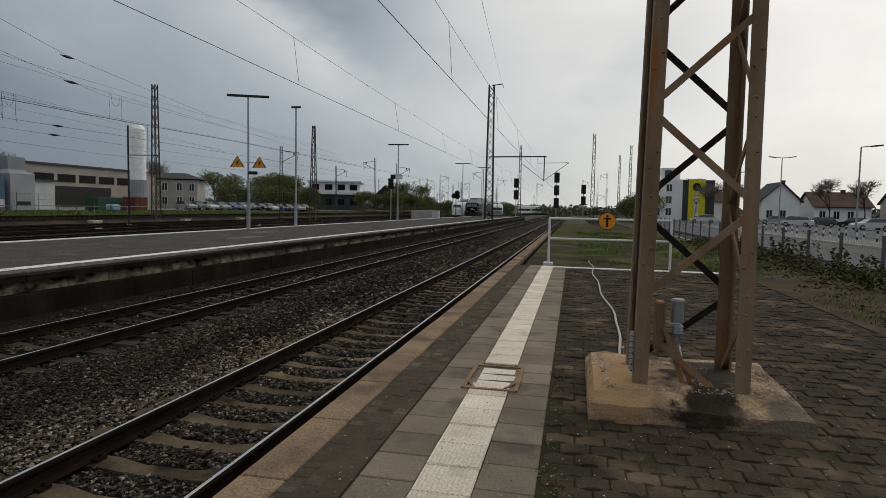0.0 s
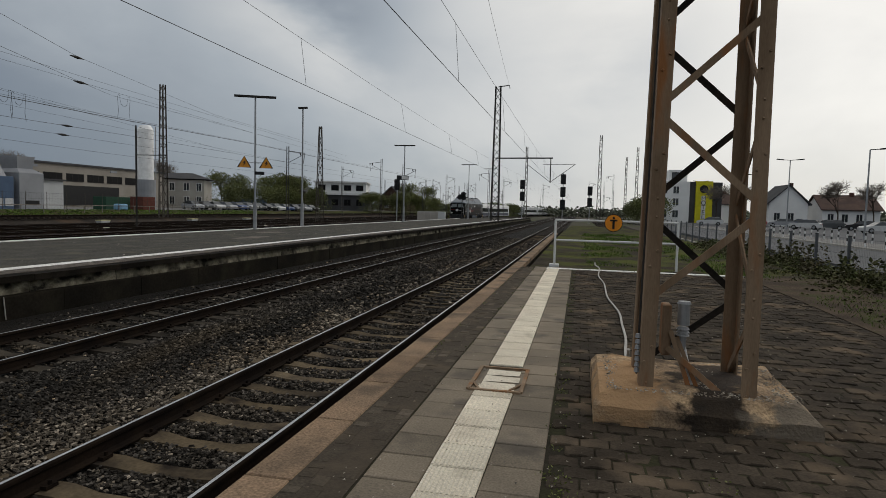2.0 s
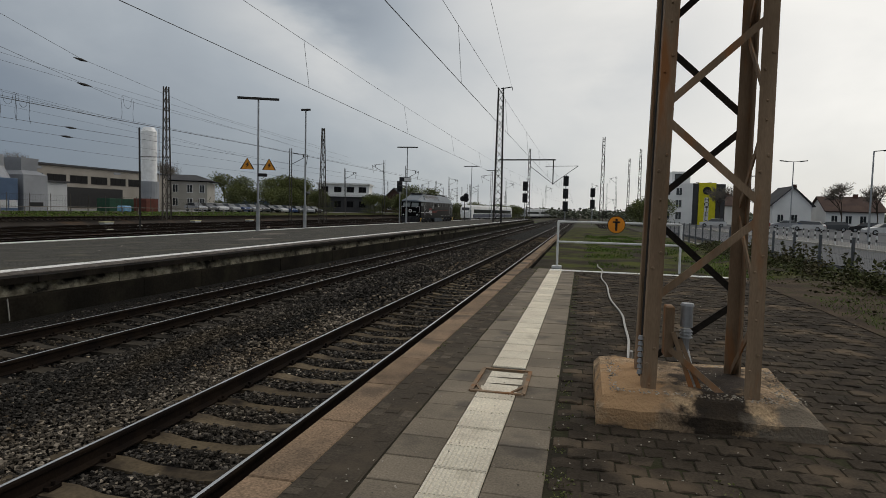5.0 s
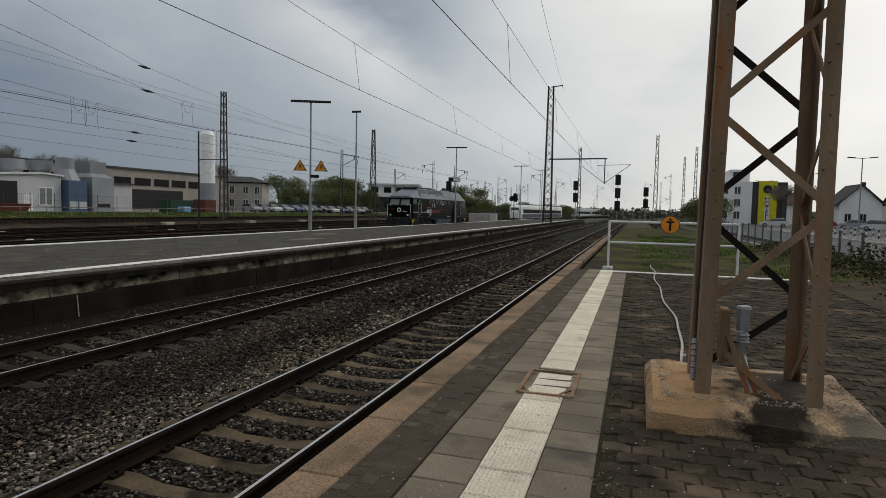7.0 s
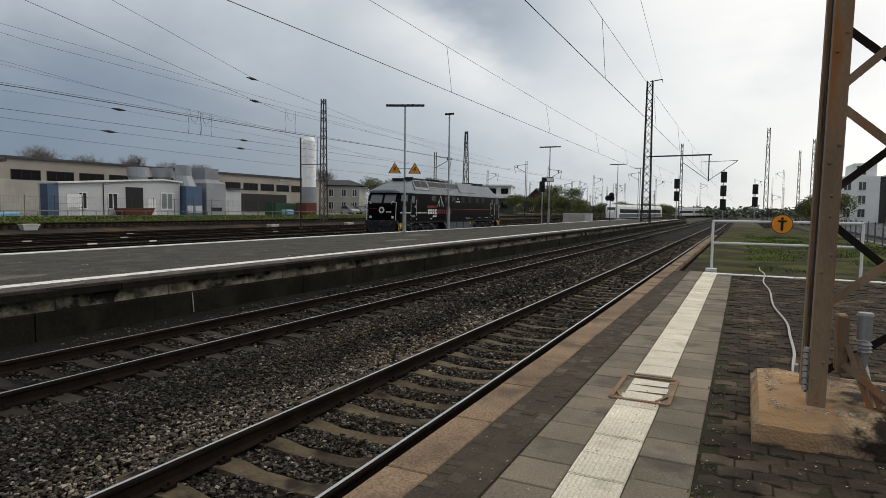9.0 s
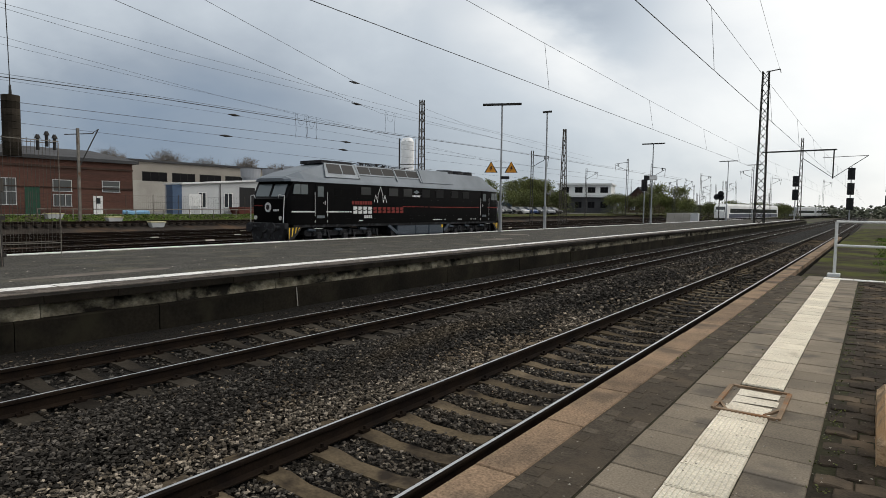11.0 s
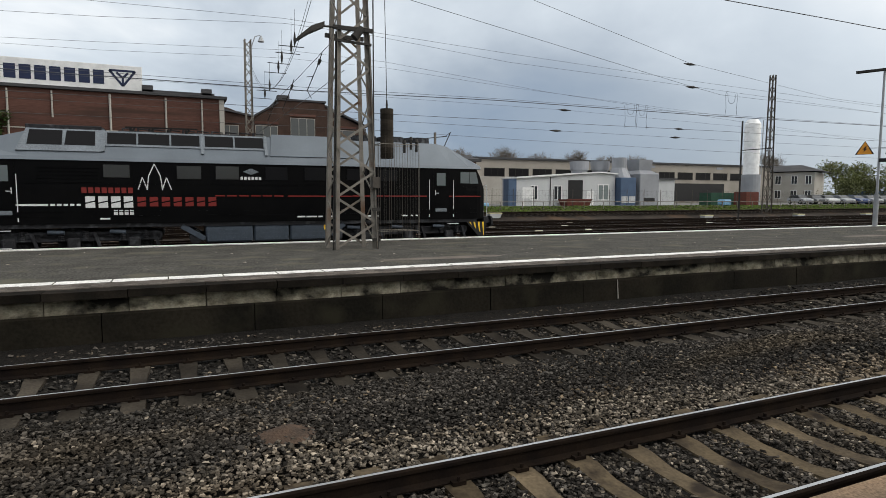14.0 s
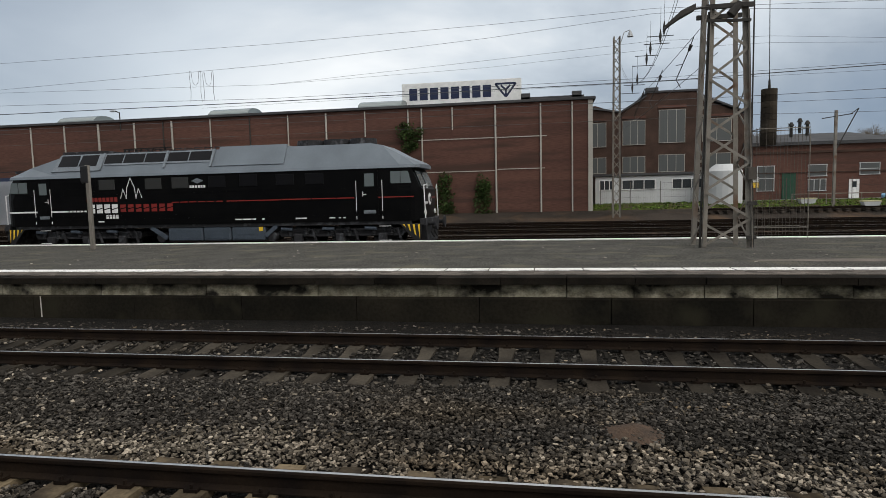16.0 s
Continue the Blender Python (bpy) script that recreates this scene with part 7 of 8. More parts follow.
    part("lamp_head", bx(-0.05, 0.25, -0.85, -0.30, 1.78, 1.92, 0.03), M["galv"], b)


brick_hall()


def old_brick_works():
    x = -62.0
    t = thing("brick_office", "sooty old brick works building with low gables", "factory", "", (0, 0, 0))
    # two gables with a raised block between them
    bm = bmesh.new()
    prism(bm, [(3.0, 0.3), (18.8, 0.3), (18.8, 8.6), (15.0, 10.2), (14.4, 10.95), (9.9, 11.0), (9.6, 10.6), (7.4, 9.15), (5.0, 10.0), (3.0, 9.9)], "x", x - 14, x)
    part("wall", bm, M["brick_old"], t, "sooty dark brick gable wall")
    for y0, y1, z in ((9.9, 14.5, 11.0),):
        part("coping", bx(x - 14.1, x + 0.12, y0 - 0.1, y1 + 0.1, z, z + 0.18), M["roof_dark"], t)
    part("finial", bx(x - 0.5, x + 0.15, 9.75, 10.9, 11.15, 11.5), M["roof_dark"], t)
    bm = bmesh.new()
    for a, b in (((3.0, 10.05), (7.4, 9.3)), ((7.4, 9.3), (9.8, 10.75)), ((14.5, 10.7), (18.9, 8.8))):
        beam(bm, (x - 6.9, *a), (x - 6.9, *b), 14.3, 0.16)
    part("roof", bm, M["roof_dark"], t)
    for y0, y1, z0, z1, p in ((3.5, 6.0, 6.0, 8.3, 3), (7.6, 9.7, 6.1, 8.4, 3), (11.0, 13.4, 6.2, 9.3, 3), (15.0, 17.6, 6.2, 8.3, 2), (3.5, 6.0, 3.4, 4.9, 3), (7.6, 9.7, 3.4, 4.9, 3), (11.0, 13.4, 3.4, 5.0, 3), (15.0, 17.6, 3.4, 5.0, 2)):
        window(t, "x+", x, y0, y1, z0, z1, p, "pale_conc", "glass_works", 0.04, 1)
    for y0, y1, z in ((3.4, 6.1, 8.5), (7.5, 9.8, 8.6), (10.9, 13.5, 9.5), (14.9, 17.7, 8.5)):
        part("lintel", bx(x, x + 0.10, y0, y1, z, z + 0.25), M["brick"], t)
    # low pavilion in front
    c = thing("site_cabin", "long low white cabin with ribbon windows", "cabin", "", (0, 0, 0))
    part("wall", bx(-60.5, -57.5, 4.6, 16.2, 0.2, 2.95, 0.02), M["white_wall"], c)
    part("roof", bx(-60.7, -57.3, 4.4, 16.4, 2.95, 3.18, 0.02), M["roof_dark"], c)
    for y0, y1 in ((5.0, 6.3), (7.0, 9.9), (11.4, 13.9)):
        window(c, "x+", -57.5, y0, y1, 1.75, 2.55, 3, "white_paint", "glass", 0.06)
    part("door", bx(-57.5, -57.44, 14.4, 15.3, 0.3, 2.5), M["white_paint"], c)
    t2 = thing("storage_tank", "dull white round-topped tank beside the works", "tank", "", (-55.8, 15.3, 0.2))
    bm = bmesh.new()
    rod(bm, (0, 0, 0), (0, 0, 2.9), 1.5, n=20)
    rod(bm, (0, 0, 2.9), (0, 0, 3.5), 1.5, 0.7, 20)
    part("shell", bm, M["white_wall"], t2)
    # low brick workshop
    w = thing("brick_workshop", "low dark red brick workshop with white windows", "workshop", "", (0, 0, 0))
    part("wall", bx(-76, x, 19.0, 31.9, 0.2, 5.55), M["brick"], w, "dark red brick wall")
    part("eave_board", bx(-76.4, x + 0.35, 18.7, 32.4, 5.5, 5.8), M["roof_dark"], w)
    bm = bmesh.new()
    loft(bm, [[(x + 0.35, 18.7, 5.8), (x + 0.35, 32.4, 5.8), (-69, 31.0, 7.1), (-69, 19, 7.1)], [(-76.4, 18.7, 5.8), (-76.4, 32.4, 5.8), (-69.1, 31.0, 7.1), (-69.1, 19, 7.1)]])
    part("roof", bm, M["roof_dark"], w, "dark shallow hipped roof")
    part("cornice", bx(x, x + 0.12, 19.0, 31.9, 4.75, 4.95), M["brick_old"], w)
    part("cornice", bx(x, x + 0.10, 19.0, 31.9, 2.9, 2.98), M["brick_old"], w)
    for y0, y1, z0, z1, p, r in ((24.48, 26.07, 2.6, 3.6, 1, 1), (24.5, 26.03, 1.21, 2.25, 3, 1), (28.89, 30.56, 2.64, 3.66, 1, 2), (20.0, 21.5, 1.3, 3.6, 2, 2)):
        window(w, "x+", x, y0, y1, z0, z1, p, "white_wall", "glass_works", 0.055, r)
    d = part("door", bx(x, x + 0.06, 28.00, 28.88, 0.4, 2.20), M["white_paint"], w, "white door with a small pane")
    part("door_pane", bx(x + 0.06, x + 0.075, 28.24, 28.64, 1.45, 2.00), M["glass"], d)
    ws = thing("wall_sign", "white and yellow notice on the brick workshop", "sign", "", (x, 19.89, 2.12))
    part("upper_panel", bx(0, 0.04, -0.28, 0.28, 0.02, 0.48), M["white_paint"], ws)
    part("lower_panel", bx(0, 0.04, -0.28, 0.28, -0.52, -0.02), M["yellow"], ws, "yellow lower panel")
    part("door", bx(x, x + 0.06, 22.2, 23.4, 0.4, 2.9), M["green_box"], w, "green steel door")


old_brick_works()


def white_works():
    x = -62.0
    t = thing("white_workshop", "white sheet-clad workshop with a low-pitched roof", "workshop", "", (0, 0, 0))
    bm = bmesh.new()
    prism(bm, [(37.3, 0.2), (52.0, 0.2), (52.0, 4.40), (49.5, 4.54), (46.3, 4.34), (37.3, 3.70)], "x", x - 3.4, x)
    part("wall", bm, M["white_wall"], t, "white sheet wall")
    bm = bmesh.new()
    for a, b in (((37.1, 3.75), (46.3, 4.42)), ((46.3, 4.42), (49.5, 4.62)), ((49.5, 4.62), (52.2, 4.45))):
        beam(bm, (x - 1.6, *a), (x - 1.6, *b), 3.8, 0.16)
    part("roof", bm, M["white_paint"], t, "pale metal roof")
    part("dark_corner", bx(x - 1.2, x + 0.02, 36.2, 37.28, 0.3, 3.6), M["blue_box"], t)
    for y0, y1 in ((39.3, 40.2), (42.6, 43.7)):
        window(t, "x+", x, y0, y1, 1.2, 2.8, 2, "white_paint", "glass", 0.09)
    window(t, "x+", x, 49.3, 50.9, 1.2, 3.0, 2, "white_paint", "glass_pale", 0.12)
    # flat black plate paints the shade inside an open door
    part("gate_opening", bx(x - 0.0, x + 0.03, 44.7, 46.9, 0.4, 3.6), M["black"], t, "black panel standing for the dark inside of a loading door")
    part("door", bx(x, x + 0.05, 47.5, 48.6, 0.4, 2.3), M["white_paint"], t)
    bm = bmesh.new()
    rod(bm, (x + 0.06, 42.05, 0.3), (x + 0.06, 42.05, 3.9), 0.05, n=6)
    part("downpipe", bm, M["dark_steel"], t)
    sk = thing("skip_container", "low red skip container before a loading door", "container", "", (-60.8, 44.9, 0.42))
    bm = bmesh.new()
    loft(bm, [[(-0.7, -1.6, 0), (0.7, -1.6, 0), (0.7, 1.6, 0), (-0.7, 1.6, 0)], [(-0.9, -1.9, 0.8), (0.9, -1.9, 0.8), (0.9, 1.9, 0.8), (-0.9, 1.9, 0.8)]])
    bmesh.ops.recalc_face_normals(bm, faces=bm.faces)
    part("hull", bm, M["red_box"], sk)
    part("rim", bx(0.86, 0.95, -1.9, 1.9, 0.75, 0.85), M["red_box"], sk)
    nb = thing("notice_board", "white notice board on posts", "board", "", (-60.6, 38.0, 0.42))
    part("board", bx(-0.04, 0.04, -0.75, 0.75, 0.9, 2.2), M["white_paint"], nb)
    for y in (-0.6, 0.6):
        part("post", bx(-0.04, 0.04, y - 0.05, y + 0.05, 0, 0.9), M["white_paint"], nb)
    # cooling towers
    c = thing("cooling_tower", "blue cooling unit with a grey conical top", "cooling tower", "cooling towers", (-63.0, 53.4, 0.4))
    part("body", bx(-1.9, 1.9, -1.25, 1.25, 0, 3.6, 0.04), M["blue_box"], c)
    bm = bmesh.new()
    loft(bm, [[(1.75 * math.cos(a), 1.35 * math.sin(a), 3.6) for a in np.linspace(0, 2 * math.pi, 17)[:-1]], [(0.95 * math.cos(a), 0.95 * math.sin(a), 4.9) for a in np.linspace(0, 2 * math.pi, 17)[:-1]],
              [(0.95 * math.cos(a), 0.95 * math.sin(a), 6.2) for a in np.linspace(0, 2 * math.pi, 17)[:-1]]])
    part("hood", bm, M["grey_box"], c)
    for y in (-0.6, 0.6):
        part("louvre_panel", bx(1.9, 1.95, y - 0.5, y + 0.5, 0.35, 1.2), M["white_wall"], c)
    c = thing("cooling_tower", "grey cooling unit with a square duct on top", "cooling tower", "cooling towers", (-63.0, 56.8, 0.4))
    part("body", bx(-2.0, 2.0, -1.6, 1.6, 0, 4.1, 0.05), M["grey_box"], c)
    bm = bmesh.new()
    loft(bm, [[(-2, -1.6, 4.1), (2, -1.6, 4.1), (2, 1.6, 4.1), (-2, 1.6, 4.1)], [(-1.1, -1.0, 4.6), (1.1, -1.0, 4.6), (1.1, 1.0, 4.6), (-1.1, 1.0, 4.6)], [(-1.25, -1.15, 6.0), (1.25, -1.15, 6.0), (1.25, 1.15, 6.0), (-1.25, 1.15, 6.0)]])
    bmesh.ops.recalc_face_normals(bm, faces=bm.faces)
    part("hood", bm, M["grey_box"], c)
    part("intake", bx(2.0, 2.05, -0.9, 0.9, 0.5, 1.0), M["black"], c)
    c2 = thing("ventilation_unit", "grey round ventilation stack behind the workshop", "ventilator", "ventilators", (-66, 49.3, 0.4))
    bm = bmesh.new()
    rod(bm, (0, 0, 0), (0, 0, 4.6), 1.05, 1.05, 20)
    rod(bm, (0, 0, 4.6), (0, 0, 5.75), 1.20, 1.28, 20)
    part("duct", bm, M["grey_box"], c2)
    copy_thing(c2, pose(-66, 52.7, 0.5))
    sh = thing("open_shed", "white flat-roofed shed beside the works", "shed", "", (0, 0, 0))
    part("wall", bx(-72, -63.5, 59.2, 63.6, 0.4, 3.9), M["white_wall"], sh)
    part("roof", bx(-72.2, -63.2, 59.0, 63.8, 3.9, 4.1), M["roof_dark"], sh)
    # long concrete hall behind
    h = thing("concrete_hall", "long beige concrete hall with dark strip windows", "factory", "", (0, 0, 0))
    part("wall", bx(-110, -80, 41.0, 104, 0.4, 7.1), M["beige"], h, "beige concrete wall")
    part("roof", bx(-110.4, -79.7, 40.7, 104.4, 7.1, 7.4), M["roof_dark"], h)
    part("plinth", bx(-80, -79.94, 41.2, 60, 0.4, 4.6), M["pale_conc"], h)
    y = 42.5
    while y < 102:
        window(h, "x+", -80, y, y + 3.45, 4.6, 5.75, 3, "dark_steel", "glass_dark", 0.06)
        y += 4.25
    for y in (58, 74, 90):
        part("vent_grille", bx(-80, -79.92, y, y + 1.5, 6.45, 6.85), M["grey_box"], h)
    # black plate on the wall, painted shade of the bay's interior
    part("loading_gate", bx(-80, -79.95, 78, 92, 0.6, 3.9), M["black"], h, "black panel standing for the dark inside of a loading bay")
    # white cylinder silo
    s = thing("silo", "tall white cylindrical silo on a grey base", "silo", "", (-62.5, 77.2, 0.4))
    bm = bmesh.new()
    rod(bm, (0, 0, 0), (0, 0, 4.4), 1.35, n=20)
    part("base", bm, M["grey_box"], s)
    bm = bmesh.new()
    rod(bm, (0, 0, 4.4), (0, 0, 11.7), 1.1, n=32)
    rod(bm, (0, 0, 11.7), (0, 0, 12.3), 1.1, 0.75, 32)
    part("tank", bm, M["silo_white"], s)
    bm = bmesh.new()
    rod(bm, (1.0, 0.9, 4.4), (1.0, 0.9, 12.2), 0.06, n=6)
    beam(bm, (1.15, 0, 8.6), (1.15, 1.2, 8.6), 0.1, 0.05)
    part("ladder", bm, M["galv"], s)
    g = thing("green_container", "dark green container in the yard", "container", "yard boxes", (-61.0, 69.0, 0.42))
    part("box", bx(-1.0, 1.0, -2.3, 2.3, 0, 1.7, 0.03), M["green_box"], g)
    g = thing("red_container", "rust-red container beside the silo", "container", "yard boxes", (-58.0, 71.0, 0.42))
    part("box", bx(-1.0, 1.0, -1.2, 1.2, 0, 1.8, 0.03), M["red_box"], g)
    g = thing("blue_container", "dull blue container behind the parked cars", "container", "yard boxes", pose(-68.5, 116.0, 0.42, 0, 0, -23))
    bm = bx(-1.2, 1.2, -3.5, 3.5, 0, 2.3, 0.03)
    for q in np.arange(-3.2, 3.3, 0.4):
        box(bm, 1.2, 1.24, q, q + 0.2, 0.15, 2.15)
    part("box", bm, M["blue_box"], g)
    g = thing("tarpaulin_stack", "stack under a light blue sheet beside the tracks", "stack", "stacks", (-57.6, 29.9, 0.42))
    bm = bx(-0.5, 0.5, -1.1, 1.1, 0, 0.4, 0.08)
    bmesh.ops.subdivide_edges(bm, edges=bm.edges[:], cuts=3, use_grid_fill=True)
    for v in bm.verts:
        v.co += Vector((0, 0, 0.14 * noise.noise(v.co * 1.5)))
    part("sheet", bm, M["blue_tarp"], g)
    g = thing("tarpaulin_stack", "stack under a light blue sheet beside the tracks", "stack", "stacks", (-57.6, 66.5, 0.42))
    bm = bx(-0.6, 0.6, -0.7, 0.7, 0, 0.8, 0.15)
    part("sheet", bm, M["blue_tarp"], g)
    # a villa and flats further on
    v = thing("villa", "cream two-storey villa with a hipped dark roof", "house", "houses", pose(-83.0, 114, 0.3, 0, 0, 25))
    part("wall", bx(-5.0, 5.0, -5, 5, 0, 6.0), M["pale_conc"], v)
    bm = bmesh.new()
    loft(bm, [[(-6.2, -5.7, 6.2), (6.2, -5.7, 6.2), (6.2, 5.7, 6.2), (-6.2, 5.7, 6.2)], [(-2, -0.3, 7.6), (2, -0.3, 7.6), (2, 0.3, 7.6), (-2, 0.3, 7.6)]])
    part("roof", bm, M["roof_dark"], v)
    for a in (-4.0, -1.2, 1.6, 4.0):
        for z in (1.0, 3.8):
            window(v, "y-", -5.0, a - 0.5, a + 0.5, z, z + 1.5, 2, "white_paint", "glass", 0.08)
    f = thing("flats", "modern flat-roofed block with white and dark storeys", "building", "houses", pose(-68, 165, 0.3, 0, 0, 15))
    part("lower_storey", bx(-8.5, 8.5, -6, 6, 0, 4.6), M["roof_dark"], f)
    part("upper_storey", bx(-6.5, 7.8, -6, 6, 4.6, 7.9), M["bright_white"], f)
    part("slab", bx(-8.8, 8.8, -6.8, 6.4, 4.5, 5.1), M["white_paint"], f)
    part("penthouse_roof", bx(-6.9, 8.2, -6.8, 6.4, 7.9, 8.3), M["white_paint"], f)
    for a in (-4.6, -0.9, 2.6, 6.0):
        window(f, "y-", -6.0, a - 1.0, a + 1.0, 5.8, 7.2, 2, "dark_steel", "glass_dark", 0.08)
        window(f, "y-", -6.0, a - 0.9, a + 0.9, 1.6, 3.2, 2, "dark_steel", "glass_dark", 0.08)
    for px, py, rz in ((-76, 150, 10), (-66, 215, -12)):
        hs = thing("gabled_house", "dark gabled house behind the trees", "house", "houses", pose(px, py, 0.3, 0, 0, rz))
        bm = bmesh.new()
        prism(bm, [(-5, 0), (5, 0), (5, 4.6), (0, 8.8), (-5, 4.6)], "y", -5, 5)
        part("wall", bm, M["brick_old"], hs)
        bm = bmesh.new()
        beam(bm, (-5.6, 0, 4.3), (0.1, 0, 9.0), 10.8, 0.25, (0, 0, 1))
        beam(bm, (5.6, 0, 4.3), (-0.1, 0, 9.0), 10.8, 0.25, (0, 0, 1))
        part("roof", bm, M["roof_dark"], hs)
        window(hs, "y-", -5.0, -2.6, -1.2, 1.2, 2.8, 2)
        window(hs, "y-", -5.0, 1.2, 2.6, 1.2, 2.8, 2)
    ub = thing("utility_cabinets", "row of pale grey trackside cabinets", "cabinet", "", (-26.0, 107.0, -0.85))
    for k in range(4):
        part("cabinet", bx(k * 1.3 - 3, k * 1.3 - 1.75, -0.4, 0.4, 0, 1.9 + 0.0 * k, 0.03), M["pale_conc"] if k != 3 else M["white_wall"], ub)


white_works()


# ---- yard fence, tubs and low things ----
def yard_fence():
    t = thing("yard_fence", "thin grey wire fence between the yard and the tracks", "fence", "", (-56.5, 0, 0.25))
    for k, y in enumerate(np.arange(5.0, 82, 2.6)):
        bm = bmesh.new()
        rod(bm, (0, y, -0.15), (0, y, 2.15), 0.028, n=6)
        part("post", bm, M["mast_far"], t)
        bm = bmesh.new()
        for z in (0.1, 0.75, 1.4, 2.0):
            beam(bm, (0, y, z), (0, y + 2.6, z), 0.014)
        for s in np.arange(0.13, 2.6, 0.20):
            beam(bm, (0, y + s, 0.1), (0, y + s, 2.0), 0.005)
        part("mesh_panel", bm, M["dark_steel"], t)
    w = thing("guard_rail", "low green-grey pipe railing along the grass bank", "railing", "", (-53.6, 0, 0.25))
    for y in np.arange(20.0, 95, 2.6):
        bm = bmesh.new()
        rod(bm, (0, y, -0.3), (0, y, 0.75), 0.04, n=6)
        part("post", bm, M["mast"], w)
    bm = bmesh.new()
    rod(bm, (0, 20, 0.75), (0, 95, 0.75), 0.04, n=6)
    part("rail", bm, M["mast"], w)


yard_fence()
M["tub_rim"] = mat("yellowed_concrete_rim", (0.62, 0.58, 0.34), (0.5, 0.46, 0.28), 0.85, 0, 2, 20, 0.1, 0.004)
tub = thing("concrete_tub", "white tapered concrete trough beside the sidings", "trough", "concrete troughs", (-51.6, 24.9, -0.08))
bm = bmesh.new()
loft(bm, [[(-0.28, -0.48, 0), (0.28, -0.48, 0), (0.28, 0.48, 0), (-0.28, 0.48, 0)], [(-0.33, -0.63, 0.41), (0.33, -0.63, 0.41), (0.33, 0.63, 0.41), (-0.33, 0.63, 0.41)]])
bmesh.ops.recalc_face_normals(bm, faces=bm.faces)
part("trough", bm, M["white_wall"], tub)
part("rim", bx(-0.36, 0.36, -0.66, 0.66, 0.41, 0.49, 0.01), M["tub_rim"], tub, "yellowed rim")
for x, y in ((-49.3, 27.3), (-54.0, 21.3), (-47.2, 52.0), (-46.8, 66.0), (-46.5, 78.0)):
    copy_thing(tub, pose(x, y, -0.86 if x > -48 else (-0.46 if x > -50 else 0.18)))
rnd = random.Random(9)
for x, y in ((-38.6, 21.2), (-38.6, 27.6), (-33.6, 22.0), (-33.6, 26.0), (-28.3, 25.0), (-43.3, 31.5), (-28.2, 12.5), (-38.7, 43.0), (-43.2, 52), (-33.5, 60), (-28.5, 48)):
    p = thing("rail_marker", "small pale concrete marker between the sidings", "marker", "markers", pose(x, y, -0.82, 0, 0, rnd.uniform(-20, 20)))
    bm = bmesh.new()
    loft(bm, [[(-0.10, -0.30, 0), (0.10, -0.30, 0), (0.10, 0.30, 0), (-0.10, 0.30, 0)], [(-0.08, -0.24, 0.17), (0.08, -0.24, 0.17), (0.08, 0.24, 0.17), (-0.08, 0.24, 0.17)]])
    bmesh.ops.recalc_face_normals(bm, faces=bm.faces)
    part("block", bm, M["tactile"], p)
patch = thing("rust_patch", "patch of rust-brown spilled gravel on the ballast", "gravel", "", (-5.55, 0.83, BED + 0.13))
bm = bmesh.new()
ctr = bm.verts.new((0, 0, 0.05))
rg = [bm.verts.new((0.26 * math.cos(a) * (1 + 0.2 * math.sin(3 * a)), 0.30 * math.sin(a), -0.03)) for a in np.linspace(0, 2 * math.pi, 15)[:-1]]
for i in range(len(rg)):
    bm.faces.new((ctr, rg[i], rg[(i + 1) % len(rg)]))
M["rust_gravel"] = mat("rust_gravel", (0.098, 0.064, 0.045), (0.060, 0.044, 0.034), 0.95, 0, 5, 40, 0.8, 0.02)
part("mound", bm, M["rust_gravel"], patch)


# ---- cars ----
def car(paint, at, label):
    t = thing("car", label, "car", "parked cars", at)
    bm = bmesh.new()
    prof = [(-2.1, 0.30), (2.1, 0.30), (2.15, 0.62), (1.95, 0.82), (1.0, 0.95), (-1.95, 1.0), (-2.12, 0.8)]
    loft(bm, [[(w, y, z) for y, z in prof] for w in (-0.86, -0.80, 0.80, 0.86)])
    bmesh.ops.recalc_face_normals(bm, faces=bm.faces)
    part("body", bm, paint, t)
    bm = bmesh.new()
    loft(bm, [[(-0.78, 1.05, 0.94), (0.78, 1.05, 0.94), (0.78, -1.9, 0.98), (-0.78, -1.9, 0.98)], [(-0.62, 0.25, 1.42), (0.62, 0.25, 1.42), (0.62, -1.45, 1.42), (-0.62, -1.45, 1.42)]])
    bmesh.ops.recalc_face_normals(bm, faces=bm.faces)
    part("glasshouse", bm, M["glass"], t)
    part("roof", bx(-0.63, 0.63, -1.48, 0.27, 1.41, 1.46, 0.02), paint, t)
    for x in (-0.8, 0.8):
        for y in (-1.3, 1.35):
            bm = bmesh.new()
            rod(bm, (x - 0.1, y, 0.32), (x + 0.1, y, 0.32), 0.32, n=14)
            w = part("wheel", bm, M["rubber"], t)
            bm = bmesh.new()
            rod(bm, (x + (0.1 if x > 0 else -0.1), y, 0.32), (x + (0.115 if x > 0 else -0.115), y, 0.32), 0.19, n=12)
            part("rim", bm, M["galv"], w)
    for x in (-0.6, 0.6):
        part("headlight", bx(x - 0.15, x + 0.15, 2.08, 2.16, 0.60, 0.74), M["lamp_glass"], t)
        part("tail_light", bx(x - 0.13, x + 0.13, -2.14, -2.08, 0.72, 0.86), M["red"], t)
    return t


PAINTS = [(plain("car_" + n, c, 0.3), n) for n, c in (("white", (0.6, 0.6, 0.6)), ("silver", (0.33, 0.34, 0.36)), ("black", (0.02, 0.02, 0.022)), ("blue", (0.03, 0.06, 0.16)), ("dark grey", (0.08, 0.085, 0.09)), ("red", (0.25, 0.02, 0.02)))]
made = {}
rnd = random.Random(12)


def park(x, y, z, rz, k):
    p, n = PAINTS[k]
    if k in made:
        copy_thing(made[k], pose(x, y, z, 0, 0, rz))
    else:
        made[k] = car(p, pose(x, y, z, 0, 0, rz), f"{n} hatchback car parked in a row")


